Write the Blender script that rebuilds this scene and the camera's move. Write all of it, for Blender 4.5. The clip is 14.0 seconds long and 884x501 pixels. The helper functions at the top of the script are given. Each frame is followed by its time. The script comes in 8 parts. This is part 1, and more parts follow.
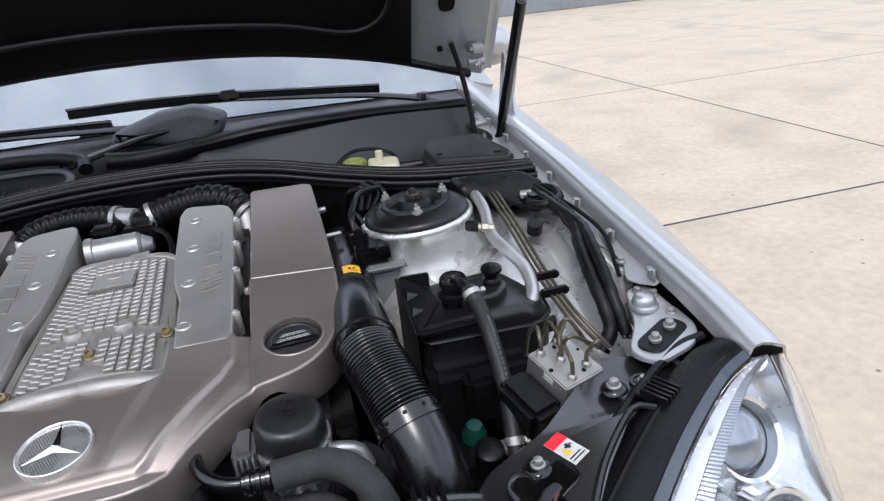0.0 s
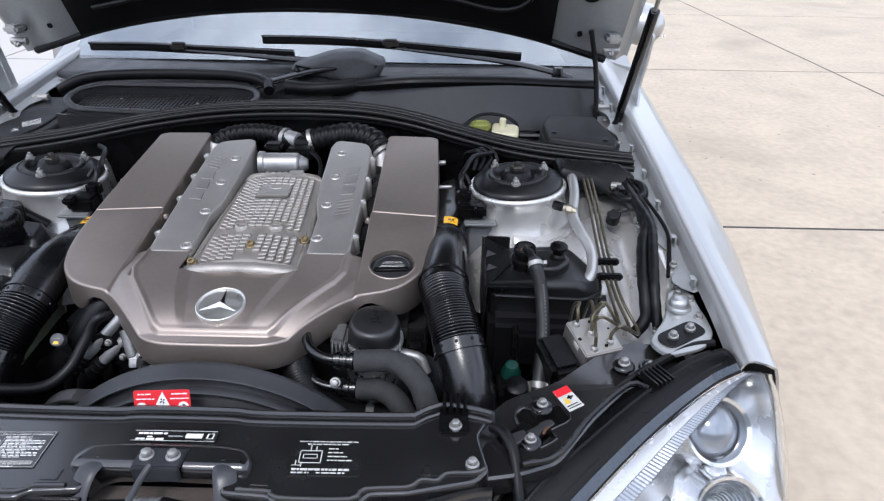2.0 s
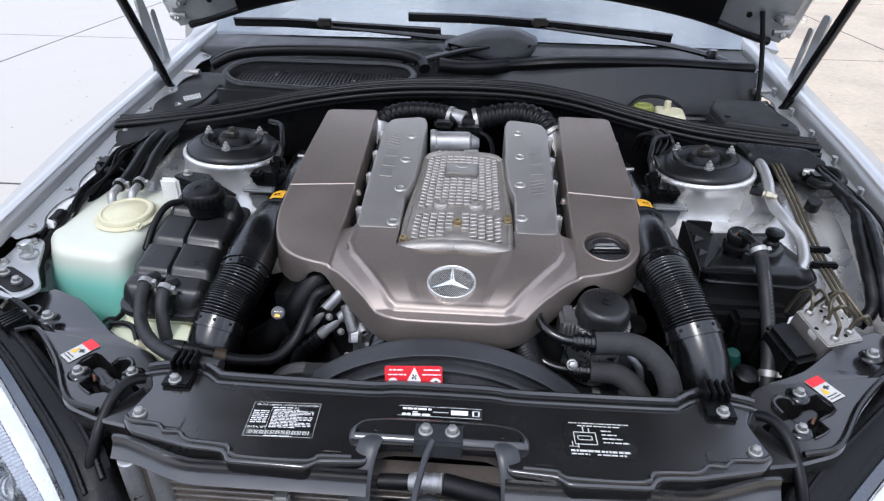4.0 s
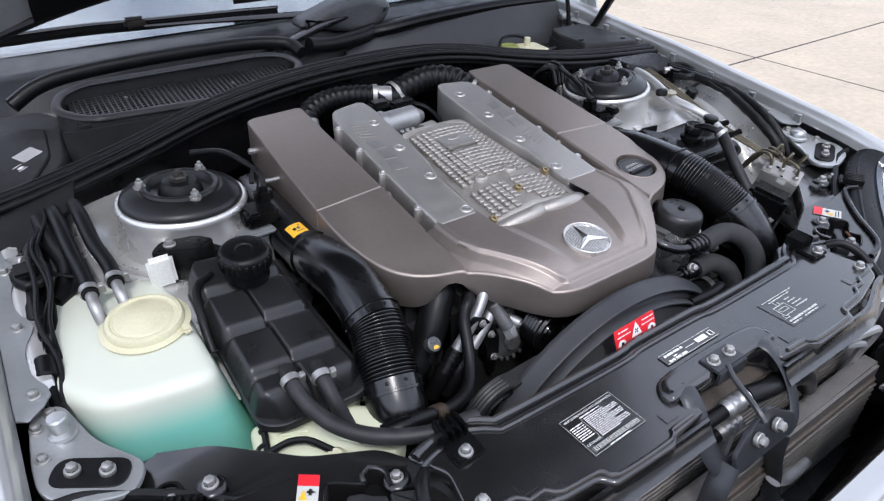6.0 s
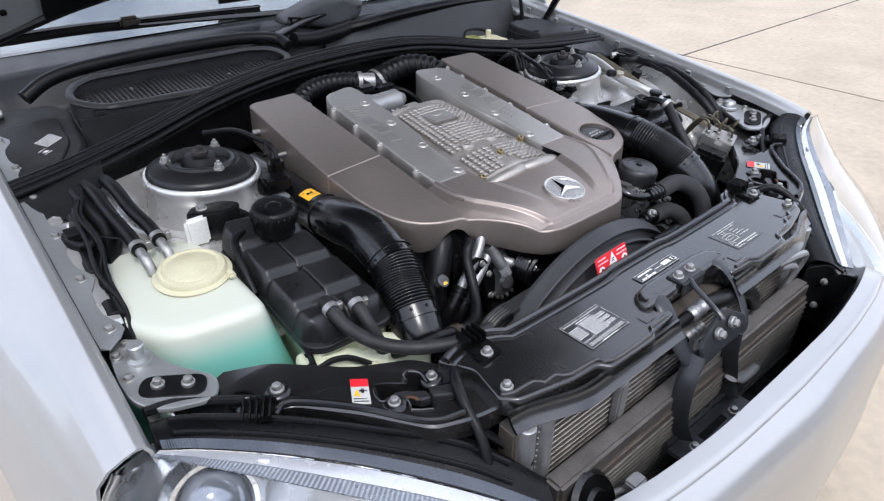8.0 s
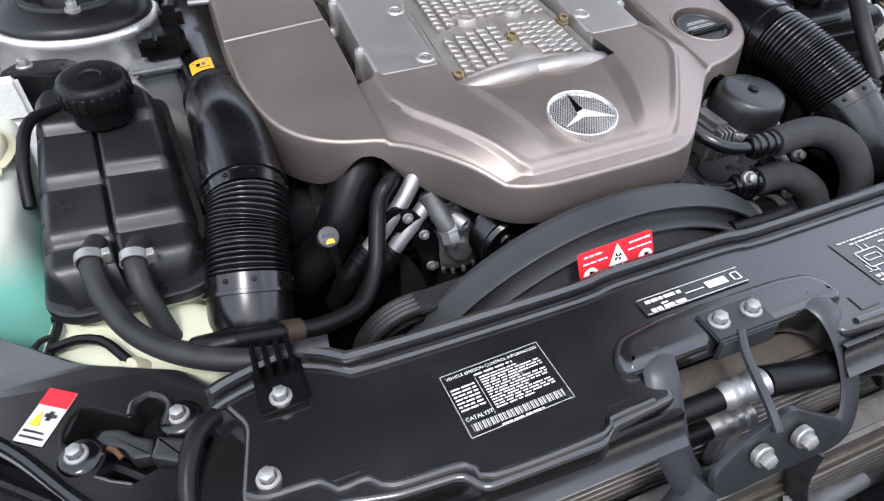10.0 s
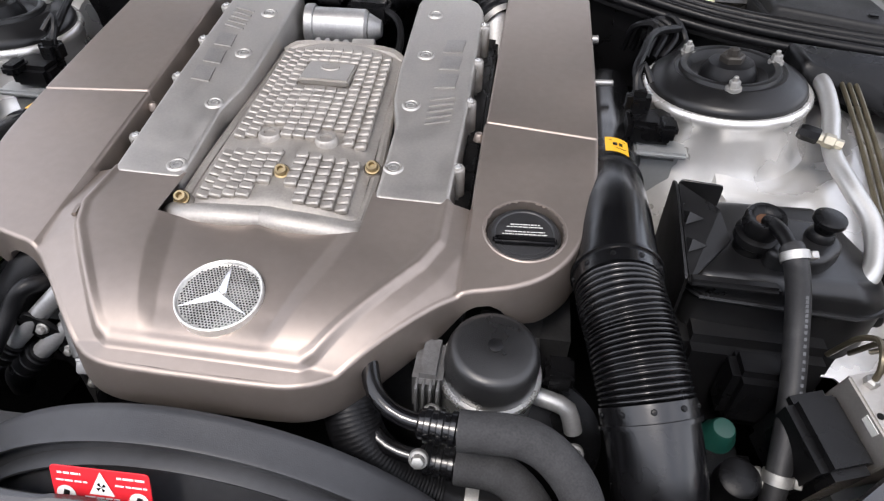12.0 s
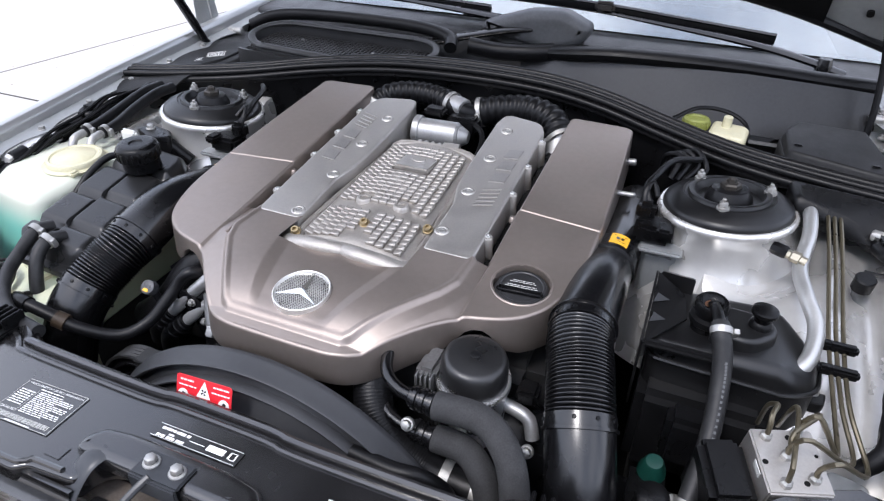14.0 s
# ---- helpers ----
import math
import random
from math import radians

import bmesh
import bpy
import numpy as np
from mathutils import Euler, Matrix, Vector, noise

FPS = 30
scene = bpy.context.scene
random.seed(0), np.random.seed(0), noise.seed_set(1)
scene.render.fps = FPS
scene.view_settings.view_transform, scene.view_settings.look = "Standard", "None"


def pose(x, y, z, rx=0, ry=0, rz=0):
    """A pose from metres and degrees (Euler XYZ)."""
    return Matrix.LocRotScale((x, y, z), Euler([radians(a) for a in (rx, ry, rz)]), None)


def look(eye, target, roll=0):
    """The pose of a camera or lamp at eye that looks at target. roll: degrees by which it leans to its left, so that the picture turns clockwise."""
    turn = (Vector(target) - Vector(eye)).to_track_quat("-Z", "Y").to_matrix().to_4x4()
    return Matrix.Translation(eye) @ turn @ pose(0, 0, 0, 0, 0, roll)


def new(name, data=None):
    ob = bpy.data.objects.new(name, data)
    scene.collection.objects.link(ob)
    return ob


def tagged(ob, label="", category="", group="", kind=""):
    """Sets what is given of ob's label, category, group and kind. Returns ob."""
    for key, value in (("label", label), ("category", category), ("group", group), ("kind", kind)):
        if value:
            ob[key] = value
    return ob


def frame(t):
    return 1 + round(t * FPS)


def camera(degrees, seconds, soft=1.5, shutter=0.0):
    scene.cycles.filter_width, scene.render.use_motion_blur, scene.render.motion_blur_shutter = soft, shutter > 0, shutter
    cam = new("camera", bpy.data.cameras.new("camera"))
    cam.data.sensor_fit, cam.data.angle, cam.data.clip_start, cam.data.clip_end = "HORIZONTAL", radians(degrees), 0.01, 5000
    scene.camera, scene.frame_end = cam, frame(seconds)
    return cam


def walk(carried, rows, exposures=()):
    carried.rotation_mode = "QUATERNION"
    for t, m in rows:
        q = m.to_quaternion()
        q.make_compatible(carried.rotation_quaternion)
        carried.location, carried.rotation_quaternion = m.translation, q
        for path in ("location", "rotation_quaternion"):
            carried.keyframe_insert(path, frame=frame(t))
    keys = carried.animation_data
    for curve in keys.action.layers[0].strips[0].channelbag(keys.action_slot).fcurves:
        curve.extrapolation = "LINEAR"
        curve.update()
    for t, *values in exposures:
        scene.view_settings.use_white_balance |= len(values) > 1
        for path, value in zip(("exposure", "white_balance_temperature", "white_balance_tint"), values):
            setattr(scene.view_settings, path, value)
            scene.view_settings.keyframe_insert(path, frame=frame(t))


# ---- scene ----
from mathutils.geometry import tessellate_polygon
cam = camera(69.9, 14.0, soft=1.25)
METRES, EYE, TILT, LEAN, TURN = 3.4, 1.24, -23.6, 5.4, -14.8
ROWS = [
    (0.0, 0.0, 0.0, 0.0, 0.0, 0.0, -0.0),
    (0.5, -0.0168, -0.0028, 0.0065, 0.53, 0.83, -2.37),
    (1.0, -0.003, -0.0075, 0.0295, 3.41, -3.24, -8.62),
    (1.5, 0.006, -0.0342, 0.0223, 7.83, -7.4, -10.93),
    (2.0, 0.0251, -0.0598, 0.0197, 12.59, -7.56, -11.78),
    (2.5, 0.0434, -0.0621, 0.0228, 16.9, -7.79, -13.55),
    (3.0, 0.0506, -0.0596, 0.0222, 20.04, -8.61, -14.95),
    (3.5, 0.0115, -0.0629, 0.0108, 19.54, -9.09, -14.91),
    (4.0, -0.0624, -0.0768, -0.0034, 15.09, -9.33, -12.94),
    (6.5, -0.3027, -0.0492, -0.02, -24.96, -9.25, 5.16),
    (7.0, -0.3181, -0.0818, -0.0342, -25.98, -7.92, 5.87),
    (7.5, -0.32, -0.0892, -0.0353, -26.19, -7.51, 5.81),
    (10.0, -0.187, 0.0052, -0.0397, -8.46, -18.41, -1.32),
    (10.5, -0.1405, 0.0043, -0.0297, -2.08, -19.14, -4.1),
    (11.0, -0.1077, 0.0262, -0.0186, 2.81, -19.9, -7.02),
    (11.5, -0.0791, 0.054, 0.0017, 8.11, -20.67, -10.85),
    (12.0, -0.0376, 0.0688, 0.0172, 18.73, -20.84, -14.94),
    (12.5, 0.0087, 0.0673, 0.0365, 32.79, -20.69, -18.28),
    (13.0, 0.0214, 0.0561, 0.0419, 38.49, -18.93, -18.57),
    (13.5, 0.0156, 0.0438, 0.0413, 32.58, -15.1, -18.29),
    (14.0, 0.0229, 0.0193, 0.0285, 33.22, -15.29, -19.67),
]
START = pose(0.291, -0.606, EYE, TILT, LEAN, TURN)
walk(cam, [(t, START @ pose(METRES * x, METRES * y, METRES * z, 90 + pitch, roll, yaw)) for t, x, y, z, yaw, pitch, roll in ROWS],
     exposures=[(0.0, 0.34, 6230, 11.5), (3.5, 0.41, 6130, 12.5), (6.5, 0.41, 6230, 13), (7.5, 0.33, 6280, 12.5), (10.0, 0.79, 6380, 13.5), (11.3, 0.79, 6830, 14), (12.6, 0.75, 6780, 13), (13.4, 0.72, 6330, 14), (14.0, 0.72, 6280, 14)])

# ---- daylight: bright sky with clouds, thin-veiled sun ----
SUN_EL, SUN_AZ = 58, 200
world = bpy.data.worlds.new("sky")
scene.world = world
world.use_nodes = True
wn, wl = world.node_tree.nodes, world.node_tree.links
wn.clear()
w_out, w_bg = wn.new("ShaderNodeOutputWorld"), wn.new("ShaderNodeBackground")
w_sky = wn.new("ShaderNodeTexSky")
w_sky.sky_type, w_sky.sun_disc = "NISHITA", False
w_sky.sun_elevation, w_sky.sun_rotation = radians(SUN_EL), radians(SUN_AZ)
w_co, w_noise, w_ramp = wn.new("ShaderNodeTexCoord"), wn.new("ShaderNodeTexNoise"), wn.new("ShaderNodeValToRGB")
w_noise.inputs["Scale"].default_value, w_noise.inputs["Detail"].default_value = 2.6, 7
w_ramp.color_ramp.elements[0].color = (0.3, 0.3, 0.3, 1)
w_ramp.color_ramp.elements[1].color = (0.85, 0.85, 0.85, 1)
w_ramp.color_ramp.elements[0].position, w_ramp.color_ramp.elements[1].position = 0.36, 0.62
w_mix = wn.new("ShaderNodeMix")
w_mix.data_type = "RGBA"
w_mix.inputs[7].default_value = (11.0, 11.5, 12.7, 1)
w_bg.inputs["Strength"].default_value = 0.155
wl.new(w_co.outputs["Generated"], w_noise.inputs["Vector"])
wl.new(w_noise.outputs["Fac"], w_ramp.inputs["Fac"])
wl.new(w_ramp.outputs["Color"], w_mix.inputs[0])
wl.new(w_sky.outputs["Color"], w_mix.inputs[6])
wl.new(w_mix.outputs[2], w_bg.inputs["Color"])
wl.new(w_bg.outputs["Background"], w_out.inputs["Surface"])
sun = new("sun", bpy.data.lights.new("sun", "SUN"))
sun.data.energy, sun.data.angle, sun.data.color = 1.4, radians(12), (1.0, 0.97, 0.93)
sun_from = Vector((math.sin(radians(SUN_AZ)) * math.cos(radians(SUN_EL)), math.cos(radians(SUN_AZ)) * math.cos(radians(SUN_EL)), math.sin(radians(SUN_EL))))
sun.matrix_world = look(sun_from * 20, (0, 0, 0))


# ---- materials ----
def mat(name, colour, rough=0.5, metal=0.0, var=0.12, scale=30.0, grain=0.0, grain_scale=900.0, coat=0.0, stain=None, rvar=0.08, spec=0.5, streak=None, coat_rough=0.06):
    """A surface with mottling at two scales, uneven gloss and fine relief."""
    m = bpy.data.materials.new(name)
    m.use_nodes = True
    n, l = m.node_tree.nodes, m.node_tree.links
    b = n["Principled BSDF"]
    co = n.new("ShaderNodeTexCoord")
    vec = co.outputs["Object"]
    if streak:
        mp = n.new("ShaderNodeMapping")
        mp.inputs["Scale"].default_value = streak
        l.new(vec, mp.inputs["Vector"])
        vec = mp.outputs["Vector"]
    big, small = n.new("ShaderNodeTexNoise"), n.new("ShaderNodeTexNoise")
    big.inputs["Scale"].default_value, big.inputs["Detail"].default_value = scale, 5
    small.inputs["Scale"].default_value, small.inputs["Detail"].default_value = scale * 9, 4
    l.new(vec, big.inputs["Vector"])
    l.new(vec, small.inputs["Vector"])
    add = n.new("ShaderNodeMath")
    add.operation = "ADD"
    l.new(big.outputs["Fac"], add.inputs[0])
    l.new(small.outputs["Fac"], add.inputs[1])
    rng = n.new("ShaderNodeMapRange")
    rng.inputs["From Min"].default_value, rng.inputs["From Max"].default_value = 0.7, 1.3
    rng.inputs["To Min"].default_value, rng.inputs["To Max"].default_value = 1 - var, 1 + var
    l.new(add.outputs[0], rng.inputs["Value"])
    mix = n.new("ShaderNodeMix")
    mix.data_type, mix.blend_type = "RGBA", "MULTIPLY"
    mix.inputs[0].default_value = 1
    mix.inputs[6].default_value = (*colour, 1)
    l.new(rng.outputs["Result"], mix.inputs[7])
    col = mix.outputs[2]
    if stain:
        sc, amount, tint = stain
        sn, sr, sm = n.new("ShaderNodeTexNoise"), n.new("ShaderNodeMapRange"), n.new("ShaderNodeMix")
        sn.inputs["Scale"].default_value, sn.inputs["Detail"].default_value = sc, 8
        sr.inputs["From Min"].default_value, sr.inputs["From Max"].default_value = 0.52, 0.75
        sr.inputs["To Max"].default_value = amount
        sm.data_type = "RGBA"
        sm.inputs[7].default_value = (*tint, 1)
        l.new(co.outputs["Object"], sn.inputs["Vector"])
        l.new(sn.outputs["Fac"], sr.inputs["Value"])
        l.new(sr.outputs["Result"], sm.inputs[0])
        l.new(col, sm.inputs[6])
        col = sm.outputs[2]
    l.new(col, b.inputs["Base Color"])
    rr = n.new("ShaderNodeMapRange")
    rr.inputs["From Min"].default_value, rr.inputs["From Max"].default_value = 0.3, 0.7
    rr.inputs["To Min"].default_value, rr.inputs["To Max"].default_value = max(rough - rvar, 0.02), min(rough + rvar, 1)
    l.new(big.outputs["Fac"], rr.inputs["Value"])
    l.new(rr.outputs["Result"], b.inputs["Roughness"])
    b.inputs["Metallic"].default_value = metal
    b.inputs["Specular IOR Level"].default_value = spec
    b.inputs["Coat Weight"].default_value = coat
    b.inputs["Coat Roughness"].default_value = coat_rough
    if grain:
        gn, bp = n.new("ShaderNodeTexNoise"), n.new("ShaderNodeBump")
        gn.inputs["Scale"].default_value, gn.inputs["Detail"].default_value = grain_scale, 3
        bp.inputs["Strength"].default_value, bp.inputs["Distance"].default_value = grain, 0.0006
        l.new(co.outputs["Object"], gn.inputs["Vector"])
        l.new(gn.outputs["Fac"], bp.inputs["Height"])
        l.new(bp.outputs["Normal"], b.inputs["Normal"])
    return m


CONCRETE = mat("concrete", (0.45, 0.378, 0.288), 0.85, var=0.14, scale=2.4, grain=0.6, grain_scale=120, stain=(0.9, 0.7, (0.3, 0.25, 0.19)))
ENGRAVED = mat("worn_relief_aluminium", (0.4, 0.385, 0.37), 0.4, metal=0.8, scale=60, grain=0.4)
JOINT = mat("concrete_joint", (0.05, 0.046, 0.042), 0.9, scale=6)


def overexposed_and_pitted(m, pale, x0, x1):
    """Blends a surface paler on one side of the yard, along an uneven line: overexposure put into the colour."""
    n, l = m.node_tree.nodes, m.node_tree.links
    b = n["Principled BSDF"]
    old = b.inputs["Base Color"].links[0].from_socket
    geo, sep, ns, add, rng, mix = (n.new("ShaderNode" + k) for k in ("NewGeometry", "SeparateXYZ", "TexNoise", "Math", "MapRange", "Mix"))
    ns.inputs["Scale"].default_value, ns.inputs["Detail"].default_value = 0.35, 6
    add.operation = "MULTIPLY_ADD"
    add.inputs[1].default_value = 3.0
    rng.interpolation_type = "SMOOTHSTEP"
    rng.inputs["From Min"].default_value, rng.inputs["From Max"].default_value = x0 + 1.5, x1 + 1.5
    mix.data_type = "RGBA"
    mix.inputs[6].default_value = (*pale, 1)
    l.new(geo.outputs["Position"], sep.inputs[0])
    l.new(geo.outputs["Position"], ns.inputs["Vector"])
    l.new(ns.outputs["Fac"], add.inputs[0])
    l.new(sep.outputs["X"], add.inputs[2])
    l.new(add.outputs[0], rng.inputs["Value"])
    l.new(rng.outputs["Result"], mix.inputs[0])
    l.new(old, mix.inputs[7])
    # scattered small pits and dark grains
    pit, gate, near, both, spot = (n.new("ShaderNode" + k) for k in ("TexVoronoi", "SeparateColor", "MapRange", "Math", "Mix"))
    pit.inputs["Scale"].default_value = 11
    near.inputs["From Min"].default_value, near.inputs["From Max"].default_value = 0.11, 0.05
    both.operation = "MULTIPLY"
    pick = n.new("ShaderNodeMath")
    pick.operation, pick.inputs[1].default_value = "GREATER_THAN", 0.72
    spot.data_type = "RGBA"
    spot.inputs[7].default_value = (0.17, 0.14, 0.11, 1)
    l.new(geo.outputs["Position"], pit.inputs["Vector"])
    l.new(pit.outputs["Color"], gate.inputs[0])
    l.new(pit.outputs["Distance"], near.inputs["Value"])
    l.new(gate.outputs[0], pick.inputs[0])
    l.new(near.outputs["Result"], both.inputs[0])
    l.new(pick.outputs[0], both.inputs[1])
    l.new(both.outputs[0], spot.inputs[0])
    l.new(mix.outputs[2], spot.inputs[6])
    l.new(spot.outputs[2], b.inputs["Base Color"])


overexposed_and_pitted(CONCRETE, (0.44, 0.415, 0.38), -2.5, 0.6)
WALL = mat("grey_wall", (0.2, 0.21, 0.22), 0.8, scale=1.0)
PAINT = mat("silver_paint", (0.45, 0.45, 0.445), 0.32, metal=0.65, var=0.02, scale=5, coat=0.3, rvar=0.03)
PAINT_IN = mat("silver_inner_paint", (0.6, 0.59, 0.57), 0.28, metal=0.65, var=0.05, scale=9, coat=0.15, stain=(14, 0.3, (0.45, 0.44, 0.42)))
BRACKET = mat("pressed_silver_steel", (0.45, 0.46, 0.46), 0.36, metal=0.7, var=0.06, scale=20, stain=(16, 0.3, (0.34, 0.34, 0.33)))
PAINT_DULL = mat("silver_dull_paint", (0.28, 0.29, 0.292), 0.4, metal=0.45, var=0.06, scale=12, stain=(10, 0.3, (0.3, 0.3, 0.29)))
BRONZE = mat("bronze_grey_paint", (0.292, 0.248, 0.22), 0.46, metal=0.82, var=0.05, scale=12, grain=0.16, grain_scale=2600, coat=0.2, coat_rough=0.36, rvar=0.05)
CAST = mat("cast_aluminium", (0.43, 0.41, 0.385), 0.42, metal=0.8, var=0.07, scale=40, grain=0.5, grain_scale=1500)
CAST_ROUGH = mat("sandcast_aluminium", (0.4, 0.375, 0.345), 0.46, metal=0.75, var=0.12, scale=45, grain=0.8, grain_scale=1100, stain=(30, 0.35, (0.38, 0.355, 0.33)))
MACHINED = mat("machined_aluminium", (0.66, 0.66, 0.65), 0.3, metal=0.85, var=0.06, scale=60)
GREY_ALU = mat("grey_aluminium", (0.36, 0.36, 0.36), 0.45, metal=0.7, var=0.12, scale=40, grain=0.3)
STEEL = mat("zinc_steel", (0.38, 0.375, 0.36), 0.46, metal=0.8, var=0.18, scale=120, grain=0.3, grain_scale=2500, stain=(150, 0.35, (0.26, 0.25, 0.23)))
BRASS = mat("yellow_zinc", (0.34, 0.27, 0.16), 0.4, metal=0.9, var=0.15, scale=120)
LINE = mat("olive_brake_line", (0.15, 0.13, 0.09), 0.35, metal=0.75, var=0.15, scale=80)
PLASTIC = mat("black_plastic", (0.0038, 0.0038, 0.0042), 0.3, var=0.25, scale=25, grain=0.3, grain_scale=1800, stain=(18, 0.2, (0.008, 0.008, 0.008)), spec=0.2)
SATIN = mat("satin_black_plastic", (0.0035, 0.0035, 0.004), 0.22, var=0.2, scale=18, grain=0.08, stain=(9, 0.15, (0.009, 0.009, 0.01)), spec=0.62)
RUBBER = mat("black_rubber", (0.005, 0.005, 0.0056), 0.38, var=0.25, scale=40, grain=0.3, spec=0.22)
LID = mat("grey_black_plastic", (0.018, 0.018, 0.019), 0.42, var=0.25, scale=20, grain=0.3, stain=(14, 0.3, (0.03, 0.03, 0.03)))
DUSTY = mat("dusty_grey_plastic", (0.06, 0.062, 0.066), 0.5, var=0.2, scale=20, grain=0.3, stain=(12, 0.4, (0.1, 0.1, 0.1)))
LATCH = mat("black_painted_steel", (0.03, 0.032, 0.036), 0.36, metal=0.2, var=0.15, scale=20, stain=(14, 0.35, (0.055, 0.055, 0.055)))
PANEL = mat("satin_black_panel", (0.011, 0.0107, 0.011), 0.22, var=0.15, scale=12, grain=0.06, stain=(8, 0.3, (0.018, 0.0175, 0.0175)), spec=0.85, coat=0.35, coat_rough=0.12)
SHROUD = mat("charcoal_plastic", (0.024, 0.025, 0.028), 0.55, var=0.15, scale=15, grain=0.25, stain=(9, 0.35, (0.07, 0.07, 0.072)))
GREYHOSE = mat("chalky_black_hose", (0.014, 0.014, 0.0148), 0.5, var=0.25, scale=50, grain=0.3, stain=(40, 0.4, (0.05, 0.05, 0.05)), spec=0.35)
FOAM = mat("foam_hose", (0.036, 0.036, 0.037), 0.75, var=0.3, scale=60, grain=0.8, grain_scale=1500, spec=0.2)
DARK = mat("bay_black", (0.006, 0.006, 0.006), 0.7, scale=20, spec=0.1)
PUMP = mat("dull_pump_aluminium", (0.2, 0.2, 0.2), 0.45, metal=0.7, var=0.2, scale=40, grain=0.5, stain=(25, 0.5, (0.1, 0.09, 0.08)))
DOME = mat("satin_black_dome", (0.006, 0.006, 0.0065), 0.36, var=0.2, scale=22, grain=0.2, stain=(14, 0.3, (0.016, 0.016, 0.016)), spec=0.4)
RUSTY = mat("rusty_nut", (0.04, 0.036, 0.032), 0.5, metal=0.5, var=0.3, scale=90)
PIPE = mat("silver_pipe", (0.46, 0.46, 0.45), 0.4, metal=0.7, var=0.05, scale=40)
# inner wing paint made darker: the bay's shade is put into this colour
WHEELHOUSE_SHADE = mat("shaded_grey_paint", (0.05, 0.05, 0.048), 0.5, metal=0.2, var=0.15, scale=15, stain=(12, 0.6, (0.025, 0.024, 0.022)))
BELT = mat("worn_belt_rubber", (0.016, 0.016, 0.016), 0.5, var=0.2, scale=50, spec=0.4)
LINER = mat("liner_felt", (0.004, 0.004, 0.0042), 0.6, var=0.25, scale=30, grain=0.5, spec=0.08)
BOXLID = mat("dull_black_lid", (0.009, 0.009, 0.0095), 0.5, var=0.25, scale=20, grain=0.4, stain=(14, 0.3, (0.018, 0.018, 0.018)), spec=0.28)
RES = mat("satin_black_reservoir", (0.006, 0.006, 0.0065), 0.34, var=0.2, scale=20, grain=0.2, stain=(12, 0.3, (0.014, 0.014, 0.014)), spec=0.45)
TANK = mat("grey_black_tank", (0.012, 0.012, 0.0125), 0.33, var=0.25, scale=25, grain=0.25, stain=(16, 0.3, (0.022, 0.022, 0.022)), spec=0.45)
RUST = mat("rusty_wire", (0.11, 0.05, 0.025), 0.7, metal=0.3, var=0.3, scale=80)
IRON = mat("dark_engine_metal", (0.02, 0.02, 0.0205), 0.45, metal=0.2, var=0.3, scale=30, grain=0.4)
COOLER = mat("cooler_aluminium", (0.22, 0.205, 0.19), 0.45, metal=0.7, var=0.15, scale=40, stain=(14, 0.4, (0.12, 0.1, 0.085)))
FIN = mat("radiator_fins", (0.17, 0.145, 0.125), 0.5, metal=0.6, var=0.2, scale=30, stain=(10, 0.5, (0.12, 0.1, 0.08)))
CHROME = mat("chrome", (0.8, 0.8, 0.8), 0.08, metal=1.0, var=0.02, rvar=0.02)
YELLOW = mat("orange_sticker", (0.85, 0.45, 0.03), 0.45, var=0.05, scale=60)
RED = mat("red_sticker", (0.66, 0.02, 0.03), 0.4, var=0.05, scale=60)
GREYPRINT = mat("faded_print", (0.5, 0.5, 0.47), 0.5, var=0.1, scale=60)
WHITE = mat("white_print", (0.78, 0.78, 0.76), 0.5, var=0.05, scale=60)
CREAM = mat("cream_cap", (0.54, 0.51, 0.35), 0.42, var=0.08, scale=30, stain=(20, 0.3, (0.45, 0.36, 0.16)))
GREEN = mat("green_cap", (0.004, 0.04, 0.03), 0.4, var=0.15, scale=60)
OLIVE = mat("olive_yellow_cap", (0.2, 0.22, 0.05), 0.45, var=0.15, scale=60)
BLACK_INK = mat("black_ink", (0.011, 0.011, 0.0112), 0.24, spec=0.85, coat=0.3, coat_rough=0.14)


def glass(name, colour, rough=0.0, ior=1.5):
    m = bpy.data.materials.new(name)
    m.use_nodes = True
    b = m.node_tree.nodes["Principled BSDF"]
    b.inputs["Base Color"].default_value = (*colour, 1)
    b.inputs["Roughness"].default_value = rough
    b.inputs["Transmission Weight"].default_value = 1.0
    b.inputs["IOR"].default_value = ior
    return m


SCREEN = glass("windscreen_glass", (0.55, 0.65, 0.68), 0.0, 2.7)
LENS = glass("lamp_lens", (0.97, 0.98, 0.98), 0.0, 1.35)


def tank_plastic(name, upper, lower, z0, z1):
    """Milky plastic whose tint changes at the fluid's level."""
    m = mat(name, upper, 0.4, var=0.05, scale=14)
    n, l = m.node_tree.nodes, m.node_tree.links
    b = n["Principled BSDF"]
    co, sep, rng, mix = n.new("ShaderNodeTexCoord"), n.new("ShaderNodeSeparateXYZ"), n.new("ShaderNodeMapRange"), n.new("ShaderNodeMix")
    l.new(co.outputs["Object"], sep.inputs[0])
    l.new(sep.outputs["Z"], rng.inputs["Value"])
    rng.interpolation_type = "SMOOTHSTEP"
    rng.inputs["From Min"].default_value, rng.inputs["From Max"].default_value = z0, z1
    mix.data_type = "RGBA"
    mix.inputs[6].default_value, mix.inputs[7].default_value = (*lower, 1), (*upper, 1)
    l.new(rng.outputs["Result"], mix.inputs[0])
    l.new(mix.outputs[2], b.inputs["Base Color"])
    b.inputs["Subsurface Weight"].default_value = 0.12
    b.inputs["Subsurface Radius"].default_value = (0.02, 0.025, 0.02)
    return m


